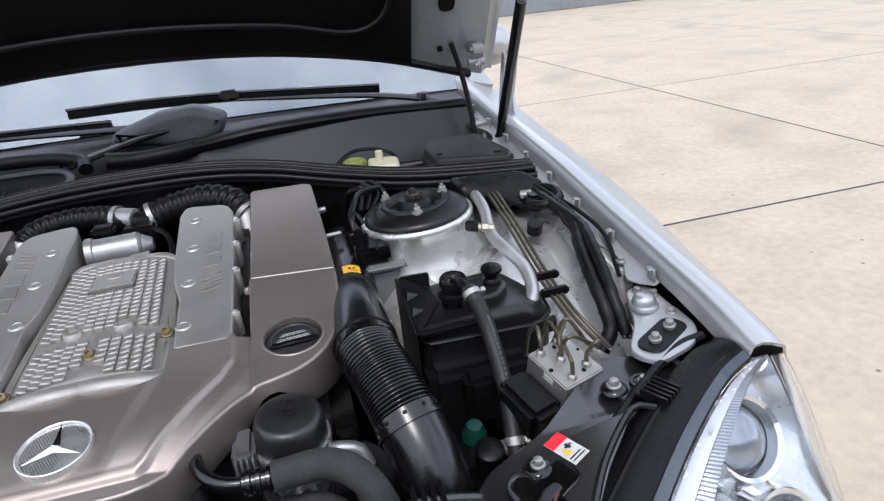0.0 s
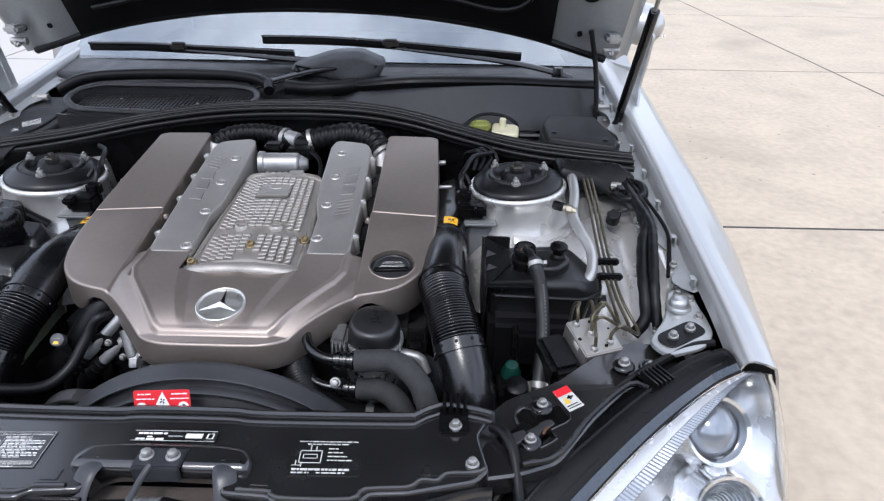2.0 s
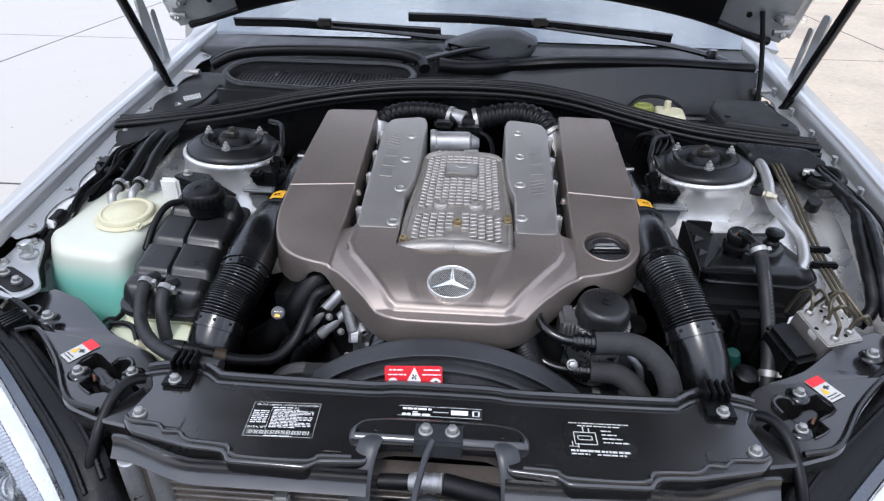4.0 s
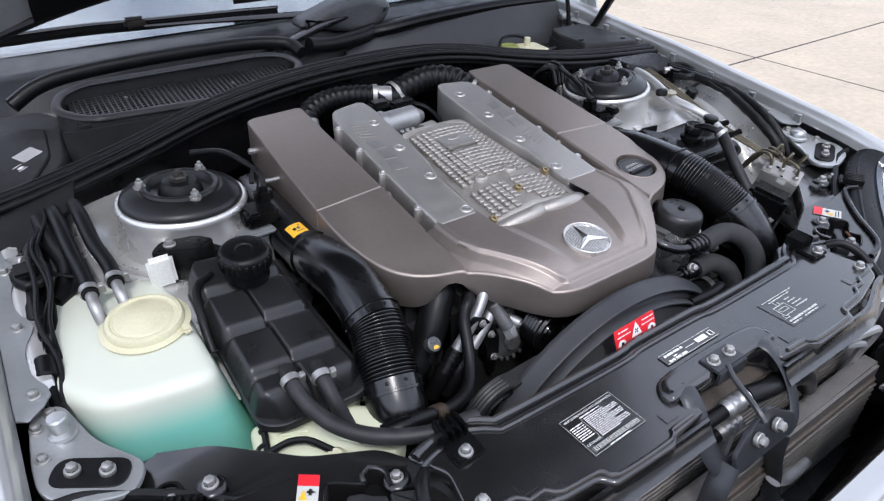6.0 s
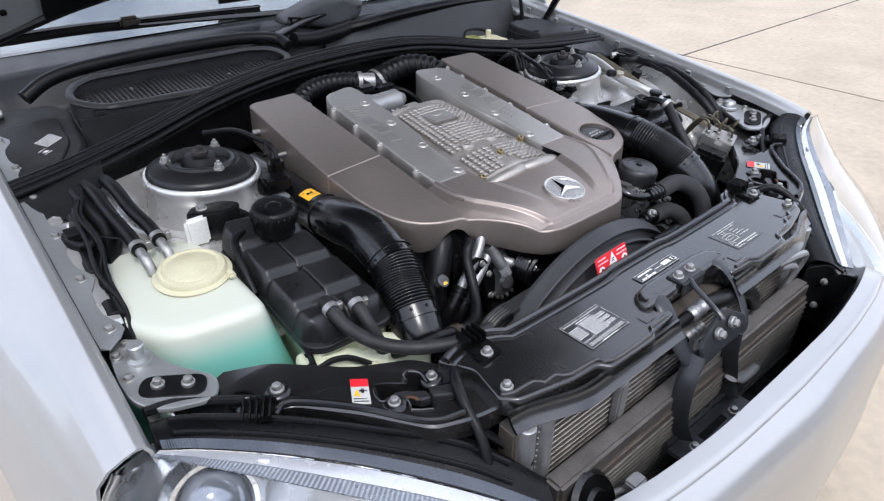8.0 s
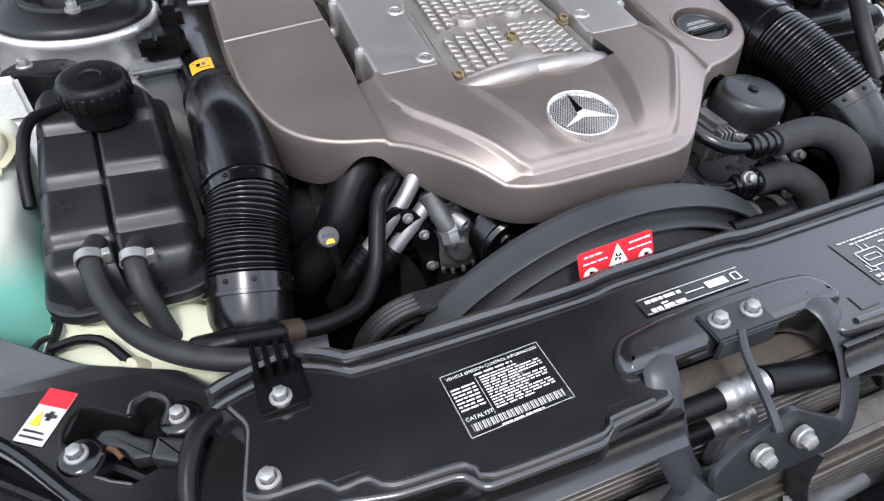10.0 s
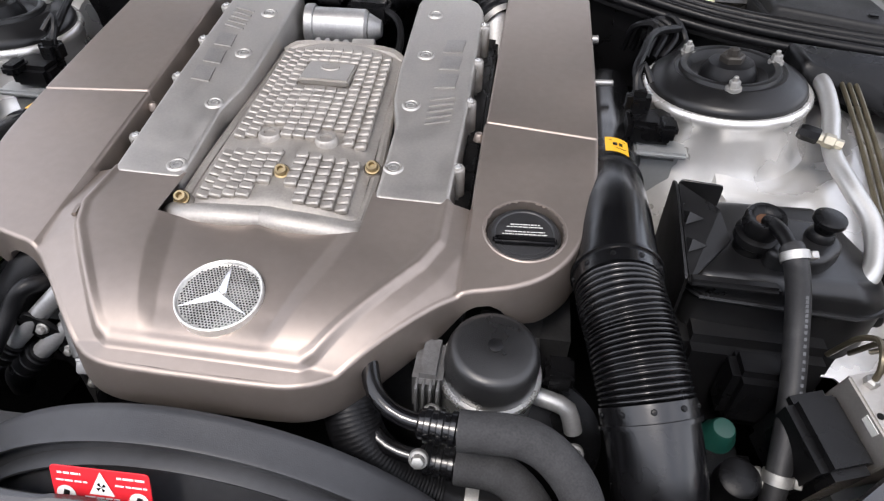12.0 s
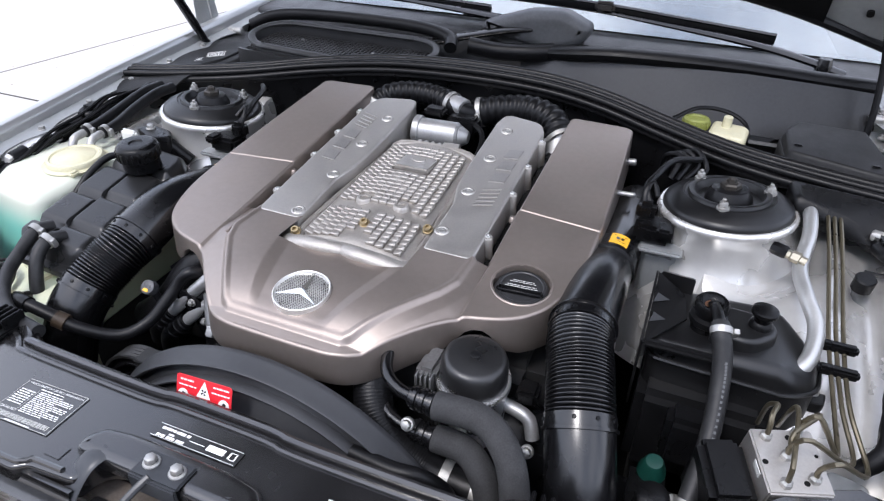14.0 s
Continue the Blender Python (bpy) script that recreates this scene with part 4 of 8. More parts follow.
# raised double bead along the back edge
for dy, dz, r in ((0.0, 0.004, 0.006), (-0.014, 0.002, 0.004)):
    pts = [(-0.405, -0.152), (-0.385, -0.145), (-0.335, -0.138), (-0.305, -0.156), (-0.28, -0.16), (-0.1, -0.162), (-0.06, -0.158), (0.06, -0.158), (0.1, -0.162), (0.28, -0.16), (0.305, -0.156), (0.335, -0.138), (0.385, -0.145), (0.405, -0.152)]
    part("bead", tube(B(), [(x, y + dy, 0.766 + dz) for x, y in pts], r, 8, 0.012), PANEL, front)
# front skirt below the top panel
bm = B()
sheet(bm, lambda u, v: (lerp(-0.4, 0.4, u), -0.262 - 0.03 * (1 - ease((abs(lerp(-0.4, 0.4, u)) - 0.28) / 0.12)) - 0.016 * v * v, 0.759 - 0.026 * v - 0.02 * v * ease((0.1 - abs(abs(lerp(-0.4, 0.4, u)) - 0.16)) / 0.1) * 0), 60, 5, 0.005)
# the notch for the latch stays open
bmesh.ops.delete(bm, geom=[f for f in bm.faces if abs(f.calc_center_median().x) < 0.08], context="FACES")
part("front_skirt", bm, PANEL, front)
for sx in (1, -1):
    # raised lip round each half of the panel
    pts = [(0.10, -0.283), (0.14, -0.285), (0.15, -0.293), (0.235, -0.292), (0.25, -0.278), (0.30, -0.273), (0.315, -0.262), (0.335, -0.262), (0.345, -0.252), (0.38, -0.249), (0.392, -0.242)]
    part("lip", tube(B(), [(sx * x, y, 0.7685) for x, y in pts], 0.0032, 8, 0.006), PANEL, front)
    for x, y in ((0.125, -0.268), (0.328, -0.247)):
        bm = box(B(), (sx * x, y, 0.7672), (0.022, 0.017, 0.004), 0.001)
        part("clip_pad", bm, PANEL, front)
    bolt(front, (sx * 0.356, -0.179, 0.7755), spin=8, size=1.15)
    bolt(front, (sx * 0.377, -0.237, 0.7705), spin=20, size=1.15)
    rc = part("ribbed_clip", box(B(), (sx * 0.354, -0.166, 0.772), (0.038, 0.044, 0.006), 0.002), PLASTIC, front)
    for k in range(4):
        part("fin", box(B(), (sx * (0.341 + 0.009 * k), -0.146, 0.78), (0.0042, 0.03, 0.02), 0.0015), PLASTIC, rc)
# hump round the latch
w = 0.108
pts = [(-w, -0.262), (-w * 1.02, -0.243), (-w * 0.9, -0.226), (-w * 0.6, -0.221), (0, -0.22), (w * 0.6, -0.221), (w * 0.9, -0.226), (w * 1.02, -0.243), (w, -0.262)]
part("latch_hump", slab(B(), [(x, y) for x, y in fillet(list(reversed(pts)), 0.008, 3)], 0.779, 0.76, 0.01, 4), PANEL, front)


def label(parent, name, o, ux, uy, ground_mat, rows, ink=WHITE, seed=2, words="", gap=0.4):
    lab = part(name, plate(B(), o, ux, uy), ground_mat, parent, words)
    part("print", bars(B(), o, ux, uy, rows, lift=0.0011, rng=random.Random(seed), gap=gap), ink, lab, smooth=False)
    return lab


lines = [(0.83, 0.855, 0.3, 0.68)] + [(0.77 - 0.042 * k, 0.79 - 0.042 * k, 0.33, 0.92 if k % 4 else 0.7) for k in range(13)] + [(0.72 - 0.055 * k, 0.745 - 0.055 * k, 0.04, 0.27) for k in range(7)] + [(0.02, 0.04, 0.3, 0.7)]
lab = label(front, "notice_label", (-0.239, -0.262, 0.7685), (0.087, 0.003, 0), (-0.002, 0.058, 0), BLACK_INK, lines, ink=WHITE, seed=5, words="black notice label with white print")
part("print", bars(B(), (-0.239, -0.262, 0.7685), (0.087, 0.003, 0), (-0.002, 0.058, 0), [(0.07, 0.18, 0.06 + 0.019 * k, 0.06 + 0.019 * k + (0.005, 0.011, 0.008, 0.013)[k * 7 % 4]) for k in range(46)], lift=0.0012, gap=0), GREYPRINT, lab, smooth=False)
part("border", bars(B(), (-0.239, -0.262, 0.7685), (0.087, 0.003, 0), (-0.002, 0.058, 0), [(0.005, 0.015, 0.01, 0.99), (0.985, 0.995, 0.01, 0.99), (0.01, 0.99, 0.01, 0.015), (0.01, 0.99, 0.985, 0.99), (0.21, 0.81, 0.295, 0.3)], lift=0.0012, gap=0), GREYPRINT, lab, smooth=False)
for text, at, size in (("VEHICLE EMISSION CONTROL INFORMATION", (0.05, 0.895), 0.00385), ("CATALYST", (0.035, 0.235), 0.0047)):
    words("lettering", text, (-0.239, -0.262, 0.7685), (0.087, 0.003, 0), (-0.002, 0.058, 0), at, size, WHITE, lab)
o, ux, uy = (0.154, -0.26, 0.7685), (0.087, 0.001, 0), (-0.002, 0.056, 0)
lab = label(front, "notice_label", o, ux, uy, BLACK_INK, [(0.93, 0.96, 0.08, 0.94), (0.85, 0.885, 0.2, 0.8), (0.12, 0.18, 0.05, 0.85), (0.04, 0.08, 0.05, 0.3), (0.04, 0.08, 0.4, 0.8)] + [(0.72 - 0.11 * k, 0.755 - 0.11 * k, 0.52, 0.66 + 0.07 * k) for k in range(4)], ink=GREYPRINT, seed=9, words="black label with a white engine diagram")
part("diagram", bars(B(), o, ux, uy, [(0.32, 0.345, 0.12, 0.44), (0.66, 0.685, 0.12, 0.44), (0.32, 0.68, 0.12, 0.135), (0.32, 0.68, 0.425, 0.44), (0.45, 0.47, 0.17, 0.38), (0.56, 0.58, 0.17, 0.38), (0.45, 0.58, 0.17, 0.185), (0.45, 0.58, 0.365, 0.38),
                                    (0.68, 0.84, 0.26, 0.275), (0.68, 0.8, 0.34, 0.355), (0.22, 0.32, 0.16, 0.175), (0.25, 0.4, 0.08, 0.095), (0.25, 0.27, 0.04, 0.16)], lift=0.0012, gap=0), GREYPRINT, lab, smooth=False)
o, ux, uy = (-0.056, -0.2135, 0.7692), (0.108, 0.001, 0), (0, 0.0185, 0)
lab = label(front, "oil_plate", o, ux, uy, BLACK_INK, [(0.62, 0.8, 0.06, 0.4), (0.36, 0.46, 0.18, 0.24), (0.1, 0.28, 0.06, 0.4)], seed=4, words="narrow black plate with white marks")
part("emblem", bars(B(), o, ux, uy, [(0.45, 0.5, 0.42, 0.6), (0.3, 0.72, 0.63, 0.83), (0.25, 0.75, 0.88, 0.9), (0.25, 0.75, 0.95, 0.965), (0.7, 0.75, 0.88, 0.96), (0.25, 0.3, 0.88, 0.96)] +
                   [(0.03, 0.06, 0.01, 0.99), (0.94, 0.97, 0.01, 0.99), (0.03, 0.97, 0.01, 0.014), (0.03, 0.97, 0.986, 0.99)], lift=0.0012, gap=0), WHITE, lab, smooth=False)

def holed_panel(outer, inner, top, thick, edge=0.003):
    """A pressed plate with an opening through it and a chamfered outer edge."""
    def ccw(loop):
        return loop if sum(a[0] * b[1] - b[0] * a[1] for a, b in zip(loop, loop[1:] + loop[:1])) > 0 else loop[::-1]
    bm = B()
    outer, inner = ccw([tuple(p)[:2] for p in outer]), ccw([tuple(p)[:2] for p in inner])[::-1]
    lid = ccw([tuple(p)[:2] for p in inset(outer, edge)])
    flat = [bm.verts.new((x, y, top(x, y))) for x, y in lid + inner]
    for tri in tessellate_polygon([[Vector((x, y, 0)) for x, y in lid], [Vector((x, y, 0)) for x, y in inner]]):
        f = bm.faces.new([flat[k] for k in tri])
        f.normal_update()
        if f.normal.z < 0:
            f.normal_flip()
    rim = [bm.verts.new((x, y, top(x, y) - edge)) for x, y in outer]
    foot = [bm.verts.new((x, y, top(x, y) - thick)) for x, y in outer]
    well = [bm.verts.new((x, y, top(x, y) - thick)) for x, y in inner]
    for upper, lower in ((flat[:len(lid)], rim), (rim, foot), (flat[len(lid):], well)):
        for k in range(len(upper)):
            n = (k + 1) % len(upper)
            bm.faces.new([upper[k], lower[k], lower[n], upper[n]])
    return bm


# sheet-metal side panels between front panel and wings
for sx in (1, -1):
    sp = thing("lamp_support_panel", "black painted steel panel over the headlight", "panel", (sx * 0.55, -0.1, 0.7), "lamp support panels")
    poly = [(0.39, -0.15), (0.425, -0.105), (0.50, -0.075), (0.58, -0.01), (0.65, 0.02), (0.70, 0.03), (0.715, -0.02), (0.675, -0.06), (0.645, -0.088), (0.60, -0.095), (0.54, -0.155), (0.485, -0.225), (0.435, -0.24), (0.38, -0.245)]
    pz = lambda x, y: 0.7605 + 0.034 * (min(abs(x), 0.64) - 0.47) / 0.3 - 0.02 * ease((abs(x) - 0.625) / 0.04)
    # stepped opening over the lamp adjuster
    pocket = fillet([(sx * x, y) for x, y in ((0.51, -0.152), (0.498, -0.123), (0.464, -0.143), (0.461, -0.133), (0.45, -0.128), (0.438, -0.142), (0.441, -0.16), (0.409, -0.178), (0.423, -0.202), (0.45, -0.192), (0.465, -0.2), (0.488, -0.186), (0.482, -0.17))], 0.004, 3)
    part("panel", holed_panel(fillet([(sx * x, y) for x, y in poly], 0.014, 3), pocket, pz, 0.03), PANEL, sp)
    for x, y, s in ((0.476, -0.123, 1.1), (0.4535, -0.187, 1.1), (0.6035, -0.0485, 1.2), (0.642, -0.049, 1.0)) if sx > 0 else ((0.431, -0.154, 1.1), (0.499, -0.166, 1.1), (0.602, -0.065, 1.2), (0.64, -0.062, 1.0)):
        part("washer", lathe(B(), [(0, 0.003), (0.012, 0.003), (0.0155, 0.0005), (0.0165, -0.002)], Matrix.Translation((sx * x, y, pz(x, y))), 22), SATIN, sp)
        bolt(sp, (sx * x, y, pz(x, y) + 0.004), spin=x * 900, size=s)
    # lamp adjuster: rim, lever and a connector
    base = pz(0.466, 0)
    part("pocket_floor", slab(B(), inset(pocket, -0.002), base - 0.026, base - 0.03, 0.0, 1), DARK, sp, "dark bottom of the opening")
    arch = ((0.464, -0.143), (0.462, -0.133), (0.456, -0.129), (0.45, -0.127), (0.441, -0.133), (0.437, -0.142), (0.439, -0.152), (0.441, -0.16))
    part("pocket_rim", tube(B(), [(sx * x, y, pz(x, y) + 0.003) for x, y in arch], 0.003, 8, 0.006), PANEL, sp)
    part("pocket_edge", tube(B(), [(sx * x, y, pz(x, y) + 0.0012) for x, y in ((0.464, -0.143), (0.498, -0.123), (0.51, -0.152), (0.482, -0.17), (0.488, -0.186), (0.465, -0.2))], 0.0014, 6, 0.01), PANEL, sp)
    lever = fillet([(sx * x, y) for x, y in ((0.491, -0.15), (0.485, -0.143), (0.47, -0.149), (0.464, -0.157), (0.45, -0.166), (0.452, -0.181), (0.466, -0.178), (0.472, -0.166), (0.489, -0.156))], 0.003, 3)
    part("adjuster_lever", slab(B(), lever, base - 0.002, base - 0.014, 0.003, 2), LID, sp)
    part("spring", tube(B(), [(sx * 0.48, -0.165, base + 0.002), (sx * 0.475, -0.17, base + 0.004), (sx * 0.471, -0.177, base + 0.002)], 0.002, 6), RUST, sp, "rusty spring wire")
    block = fillet([(sx * x, y) for x, y in ((0.447, -0.167), (0.417, -0.182), (0.426, -0.201), (0.453, -0.184))], 0.003, 3)
    part("connector", slab(B(), block, base + 0.002, base - 0.02, 0.003, 2), LID, sp)
    # ribbed clip block over the lamp
    m = Matrix.Translation((sx * 0.637, -0.085, pz(0.632, 0) + 0.006)) @ Matrix.Rotation(radians(sx * 30), 4, "Z")
    rc = part("ribbed_clip", box(B(), (0, 0, 0.0), (0.04, 0.042, 0.006), 0.003, m), PLASTIC, sp)
    for k in range(5):
        part("fin", box(B(), (-0.015 + 0.0075 * k, -0.004, 0.005), (0.003, 0.034, 0.012), 0.001, m, 1), PLASTIC, rc)
    part("clip_eye", lathe(B(), [(0.011, 0.0), (0.012, 0.004), (0.0155, 0.004), (0.0165, 0.0)], Matrix.Translation((sx * 0.642, -0.049, pz(0.642, 0))), 26), SATIN, sp)
    # raised flange along the lamp edge
    bm = tube(B(), [(sx * x, y, pz(x, y) + 0.004) for x, y in ((0.44, -0.228), (0.485, -0.215), (0.54, -0.148), (0.60, -0.095), (0.625, -0.105))], 0.0045, 8)
    part("flange", bm, SATIN, sp)
    # warning label
    o = Vector((0.511, -0.139, pz(0.511, 0) + 0.001)) if sx > 0 else Vector((-0.541, -0.138, pz(0.541, 0) + 0.001))
    ux, uy = (Vector((0.0215, 0.0115, 0.0024)), Vector((-0.018, 0.041, -0.002))) if sx > 0 else (Vector((0.019, -0.012, -0.0022)), Vector((0.022, 0.041, -0.0025)))
    lab = part("warning_label", plate(B(), o, ux, uy), GREYPRINT, sp, "red and white warning label")
    part("red_band", bars(B(), o, ux, uy, [(0.68, 1.0, 0.0, 1.0)], lift=0.001, gap=0), RED, lab, smooth=False)
    part("print", bars(B(), o, ux, uy, [(0.08, 0.12, 0.1, 0.9), (0.18, 0.22, 0.1, 0.8), (0.42, 0.6, 0.55, 0.7), (0.48, 0.55, 0.45, 0.85)], lift=0.001), BLACK_INK, lab, smooth=False)
    bm = B()
    bm.faces.new([bm.verts.new(o + ux * a + uy * b + Vector((0, 0, 0.0012))) for a, b in ((0.12, 0.3), (0.5, 0.3), (0.31, 0.58))])
    part("triangle", bm, YELLOW, lab, smooth=False)
    # drain hose that runs down beside the panel
    part("hose", tube(B(), [(sx * 0.405, -0.17, 0.765), (sx * 0.418, -0.185, 0.772), (sx * 0.43, -0.215, 0.762), (sx * 0.436, -0.26, 0.725), (sx * 0.45, -0.30, 0.64), (sx * 0.46, -0.32, 0.55)], 0.0075, 10), RUBBER, sp)

# bonnet latch frame
latch = thing("bonnet_latch", "dark grey steel bonnet latch frame bolted to the nose panel", "latch", (0, -0.27, 0.75))
bm = box(B(), (0, -0.25, 0.7805), (0.058, 0.03, 0.004), 0.0015)
box(bm, (0, -0.266, 0.771), (0.058, 0.004, 0.022), 0.0015)
part("bracket", bm, LATCH, latch)
for x in (-0.016, 0.016):
    bolt(latch, (x, -0.248, 0.7828), spin=x * 500, size=1.2)
for sx in (1, -1):
    top = [(sx * 0.076, -0.248, 0.776), (sx * 0.083, -0.268, 0.772), (sx * 0.088, -0.29, 0.752), (sx * 0.088, -0.312, 0.722), (sx * 0.076, -0.328, 0.702), (sx * 0.05, -0.334, 0.702), (sx * 0.02, -0.335, 0.712)]
    part("upright", tube(B(), top, 0.0125, 12, 0.005, flat=(1.1, 0.26)), LATCH, latch)
    low = [(-0.075, -0.331, 0.712), (-0.095, -0.335, 0.675), (-0.098, -0.337, 0.63), (-0.093, -0.341, 0.59), (-0.088, -0.352, 0.562)] if sx < 0 else [(0.03, -0.334, 0.705), (0.033, -0.336, 0.665), (0.05, -0.338, 0.62), (0.058, -0.341, 0.585), (0.052, -0.352, 0.562)]
    part("leg", tube(B(), low, 0.011, 12, 0.006, flat=(1.35, 0.28)), LATCH, latch)
bm = slab(B(), fillet([(-0.068, -0.026), (0.05, -0.026), (0.056, 0.0), (0.03, 0.016), (0.004, 0.034), (-0.016, 0.03), (-0.04, 0.022), (-0.07, 0.0)], 0.008), 0.003, -0.003, 0.001, 2, Matrix.Translation((-0.006, -0.334, 0.728)) @ Matrix.Rotation(radians(72), 4, "X"))
part("cross_plate", bm, LATCH, latch)
bm = box(B(), (-0.02, -0.366, 0.55), (0.2, 0.05, 0.007), 0.003)
box(bm, (-0.02, -0.391, 0.556), (0.2, 0.005, 0.02), 0.002)
box(bm, (-0.02, -0.342, 0.548), (0.2, 0.006, 0.032), 0.002)
box(bm, (-0.02, -0.366, 0.5), (0.06, 0.03, 0.1), 0.006)
part("lower_beam", bm, LATCH, latch)
part("beam_slot", box(B(), (-0.022, -0.366, 0.5515), (0.075, 0.016, 0.005), 0.002), DARK, latch)
for x, z in ((-0.036, 0.737), (0.002, 0.739)):
    bolt(latch, (x, -0.34, z), (0, -0.95, 0.3), size=1.25)
for x in (-0.083, 0.034):
    bolt(latch, (x, -0.37, 0.555), (0, 0, 1), size=1.2)
part("hook_rod", tube(B(), [(-0.006, -0.262, 0.782), (-0.012, -0.276, 0.776), (-0.017, -0.3, 0.768), (-0.021, -0.322, 0.76), (-0.022, -0.333, 0.752)], 0.004, 8), LATCH, latch)
part("release_lever", tube(B(), [(0.05, -0.345, 0.60), (0.10, -0.342, 0.565), (0.15, -0.338, 0.55), (0.18, -0.335, 0.544)], 0.009, 8, flat=(1.2, 0.5)), GREY_ALU, latch)

# cooling pack
rad = thing("radiator", "aluminium radiator and condenser with fine fins", "radiator", (0, -0.28, 0.33))
part("core", box(B(), (0, -0.262, 0.55), (0.80, 0.03, 0.36), 0.003), FIN, rad, "brownish finned core")
tube_mesh = finish("cooling_tube", box(B(), (0, 0, 0), (0.72, 0.004, 0.0035), 0.001, None, 1), COOLER)
for k in range(31):
    shared("cooling_tube", tube_mesh, rad, Matrix.Translation((0, -0.279, 0.385 + 0.0112 * k)))
for x in (-0.38, -0.345, 0.38, 0.345):
    part("header_tank", cyl(B(), (x, -0.278, 0.36), (x, -0.278, 0.735), 0.0125), GREY_ALU, rad)
part("lower_cooler", box(B(), (0.0, -0.315, 0.465), (0.72, 0.03, 0.3), 0.003), FIN, rad)
for k in range(26):
    shared("cooling_tube", tube_mesh, rad, Matrix.Translation((0.0, -0.332, 0.325 + 0.011 * k)))
part("top_bar", box(B(), (0.0, -0.312, 0.628), (0.72, 0.03, 0.03), 0.005), COOLER, rad, "grey aluminium top tank")
for x, z in ((-0.03, 0.737), (-0.026, 0.69)):
    d = Vector((0.95, -0.05, 0.1)).normalized()
    o = Vector((x, -0.287, z))
    prof = [(0, -0.004), (0.0085, -0.004)] + [(0.0125 if k % 2 else 0.0105, 0.0 + 0.0055 * k) for k in range(8)] + [(0.009, 0.04), (0, 0.042)]
    part("pipe_union", lathe(B(), prof, toward(o, d), 20), GREY_ALU, rad, "ribbed alloy hose fitting")
    part("hose_end", cyl(B(), o - d * 0.04, o, 0.0095), RUBBER, rad)
part("pipe", tube(B(), [(0.008, -0.289, 0.74), (0.06, -0.293, 0.73), (0.13, -0.293, 0.712), (0.175, -0.292, 0.685), (0.2, -0.291, 0.65)], 0.0135, 12), RUBBER, rad)
bm = tube(B(), [(0.25, -0.295, 0.715), (0.33, -0.305, 0.71), (0.36, -0.3, 0.68), (0.35, -0.29, 0.63)], 0.007, 8)
tube(bm, [(0.27, -0.295, 0.70), (0.31, -0.305, 0.69), (0.325, -0.3, 0.66), (0.32, -0.29, 0.6)], 0.006, 8)
part("alloy_pipe", bm, GREY_ALU, rad)
for x in (-0.19, 0.0):
    part("mount_tab", box(B(), (x, -0.288, 0.66), (0.02, 0.014, 0.08), 0.003), GREY_ALU, rad)
horn = thing("horn", "black disc horn on a steel bracket", "horn", (-0.28, -0.36, 0.5))
part("disc", lathe(B(), [(0, 0.014), (0.02, 0.014), (0.024, 0.008), (0.04, 0.007), (0.046, 0.0), (0.04, -0.01), (0, -0.012)], toward((-0.315, -0.35, 0.6), (0.1, -0.8, 0.5)), 30), SATIN, horn)
bm = cyl(B(), (-0.32, -0.345, 0.6), (-0.24, -0.355, 0.575), 0.006)
box(bm, (-0.235, -0.362, 0.575), (0.03, 0.02, 0.045), 0.003)
box(bm, (-0.23, -0.355, 0.5), (0.02, 0.01, 0.12), 0.003)
part("bracket", bm, STEEL, horn)

# fan shroud
fan = thing("fan_shroud", "charcoal plastic fan shroud rising behind the nose panel", "fan shroud", (-0.01, -0.12, 0.5))
axis = Matrix.Translation((-0.006, 0, 0.513)) @ Matrix.Rotation(radians(90), 4, "X")
part("ring", lathe(B(), [(0.262, 0.082), (0.278, 0.083), (0.281, 0.0845), (0.2823, 0.088), (0.282, 0.093), (0.275, 0.109), (0.2752, 0.1125), (0.274, 0.1145), (0.2722, 0.1142), (0.271, 0.1125), (0.268, 0.105), (0.257, 0.109), (0.2562, 0.1205), (0.255, 0.123), (0.253, 0.123), (0.252, 0.121), (0.249, 0.1145), (0.228, 0.128), (0.15, 0.165), (0.15, 0.14), (0.24, 0.113), (0.262, 0.082)], axis, 128), SHROUD, fan)
part("frame", box(B(), (0, -0.19, 0.55), (0.78, 0.05, 0.34), 0.01), SHROUD, fan)
part("hub", lathe(B(), [(0, 0.16), (0.05, 0.155), (0.06, 0.13), (0, 0.12)], axis, 30), PLASTIC, fan)
o, ux, uy = Vector((-0.08, -0.1505, 0.755)), Vector((0.078, 0, 0.005)), Vector((0, 0.012, 0.03))
nrm = ux.cross(uy).normalized()
flat = Matrix((ux.normalized(), nrm.cross(ux).normalized(), nrm)).transposed().to_4x4()
lab = part("warning_label", slab(B(), fillet([(0, 0), (ux.length, 0), (ux.length, uy.length), (0, uy.length)], 0.004, 4), 0.001, 0.0, 0.0002, 1, Matrix.Translation(o) @ flat), RED, fan, "red fan warning label with white signs")
part("print", bars(B(), o + Vector((0, 0, 0.0004)), ux, uy, [(0.8, 0.86, 0.06, 0.3), (0.8, 0.86, 0.66, 0.94), (0.6, 0.65, 0.04, 0.36), (0.6, 0.65, 0.64, 0.96), (0.12, 0.17, 0.3, 0.7), (0.22, 0.26, 0.32, 0.68)], lift=0.0016), WHITE, lab, smooth=False)


def flat_face(name, pts, lift, ink):
    bm = B()
    bm.faces.new([bm.verts.new(o + ux * x + uy * y + nrm * lift) for x, y in pts])
    part(name, bm, ink, lab, smooth=False)


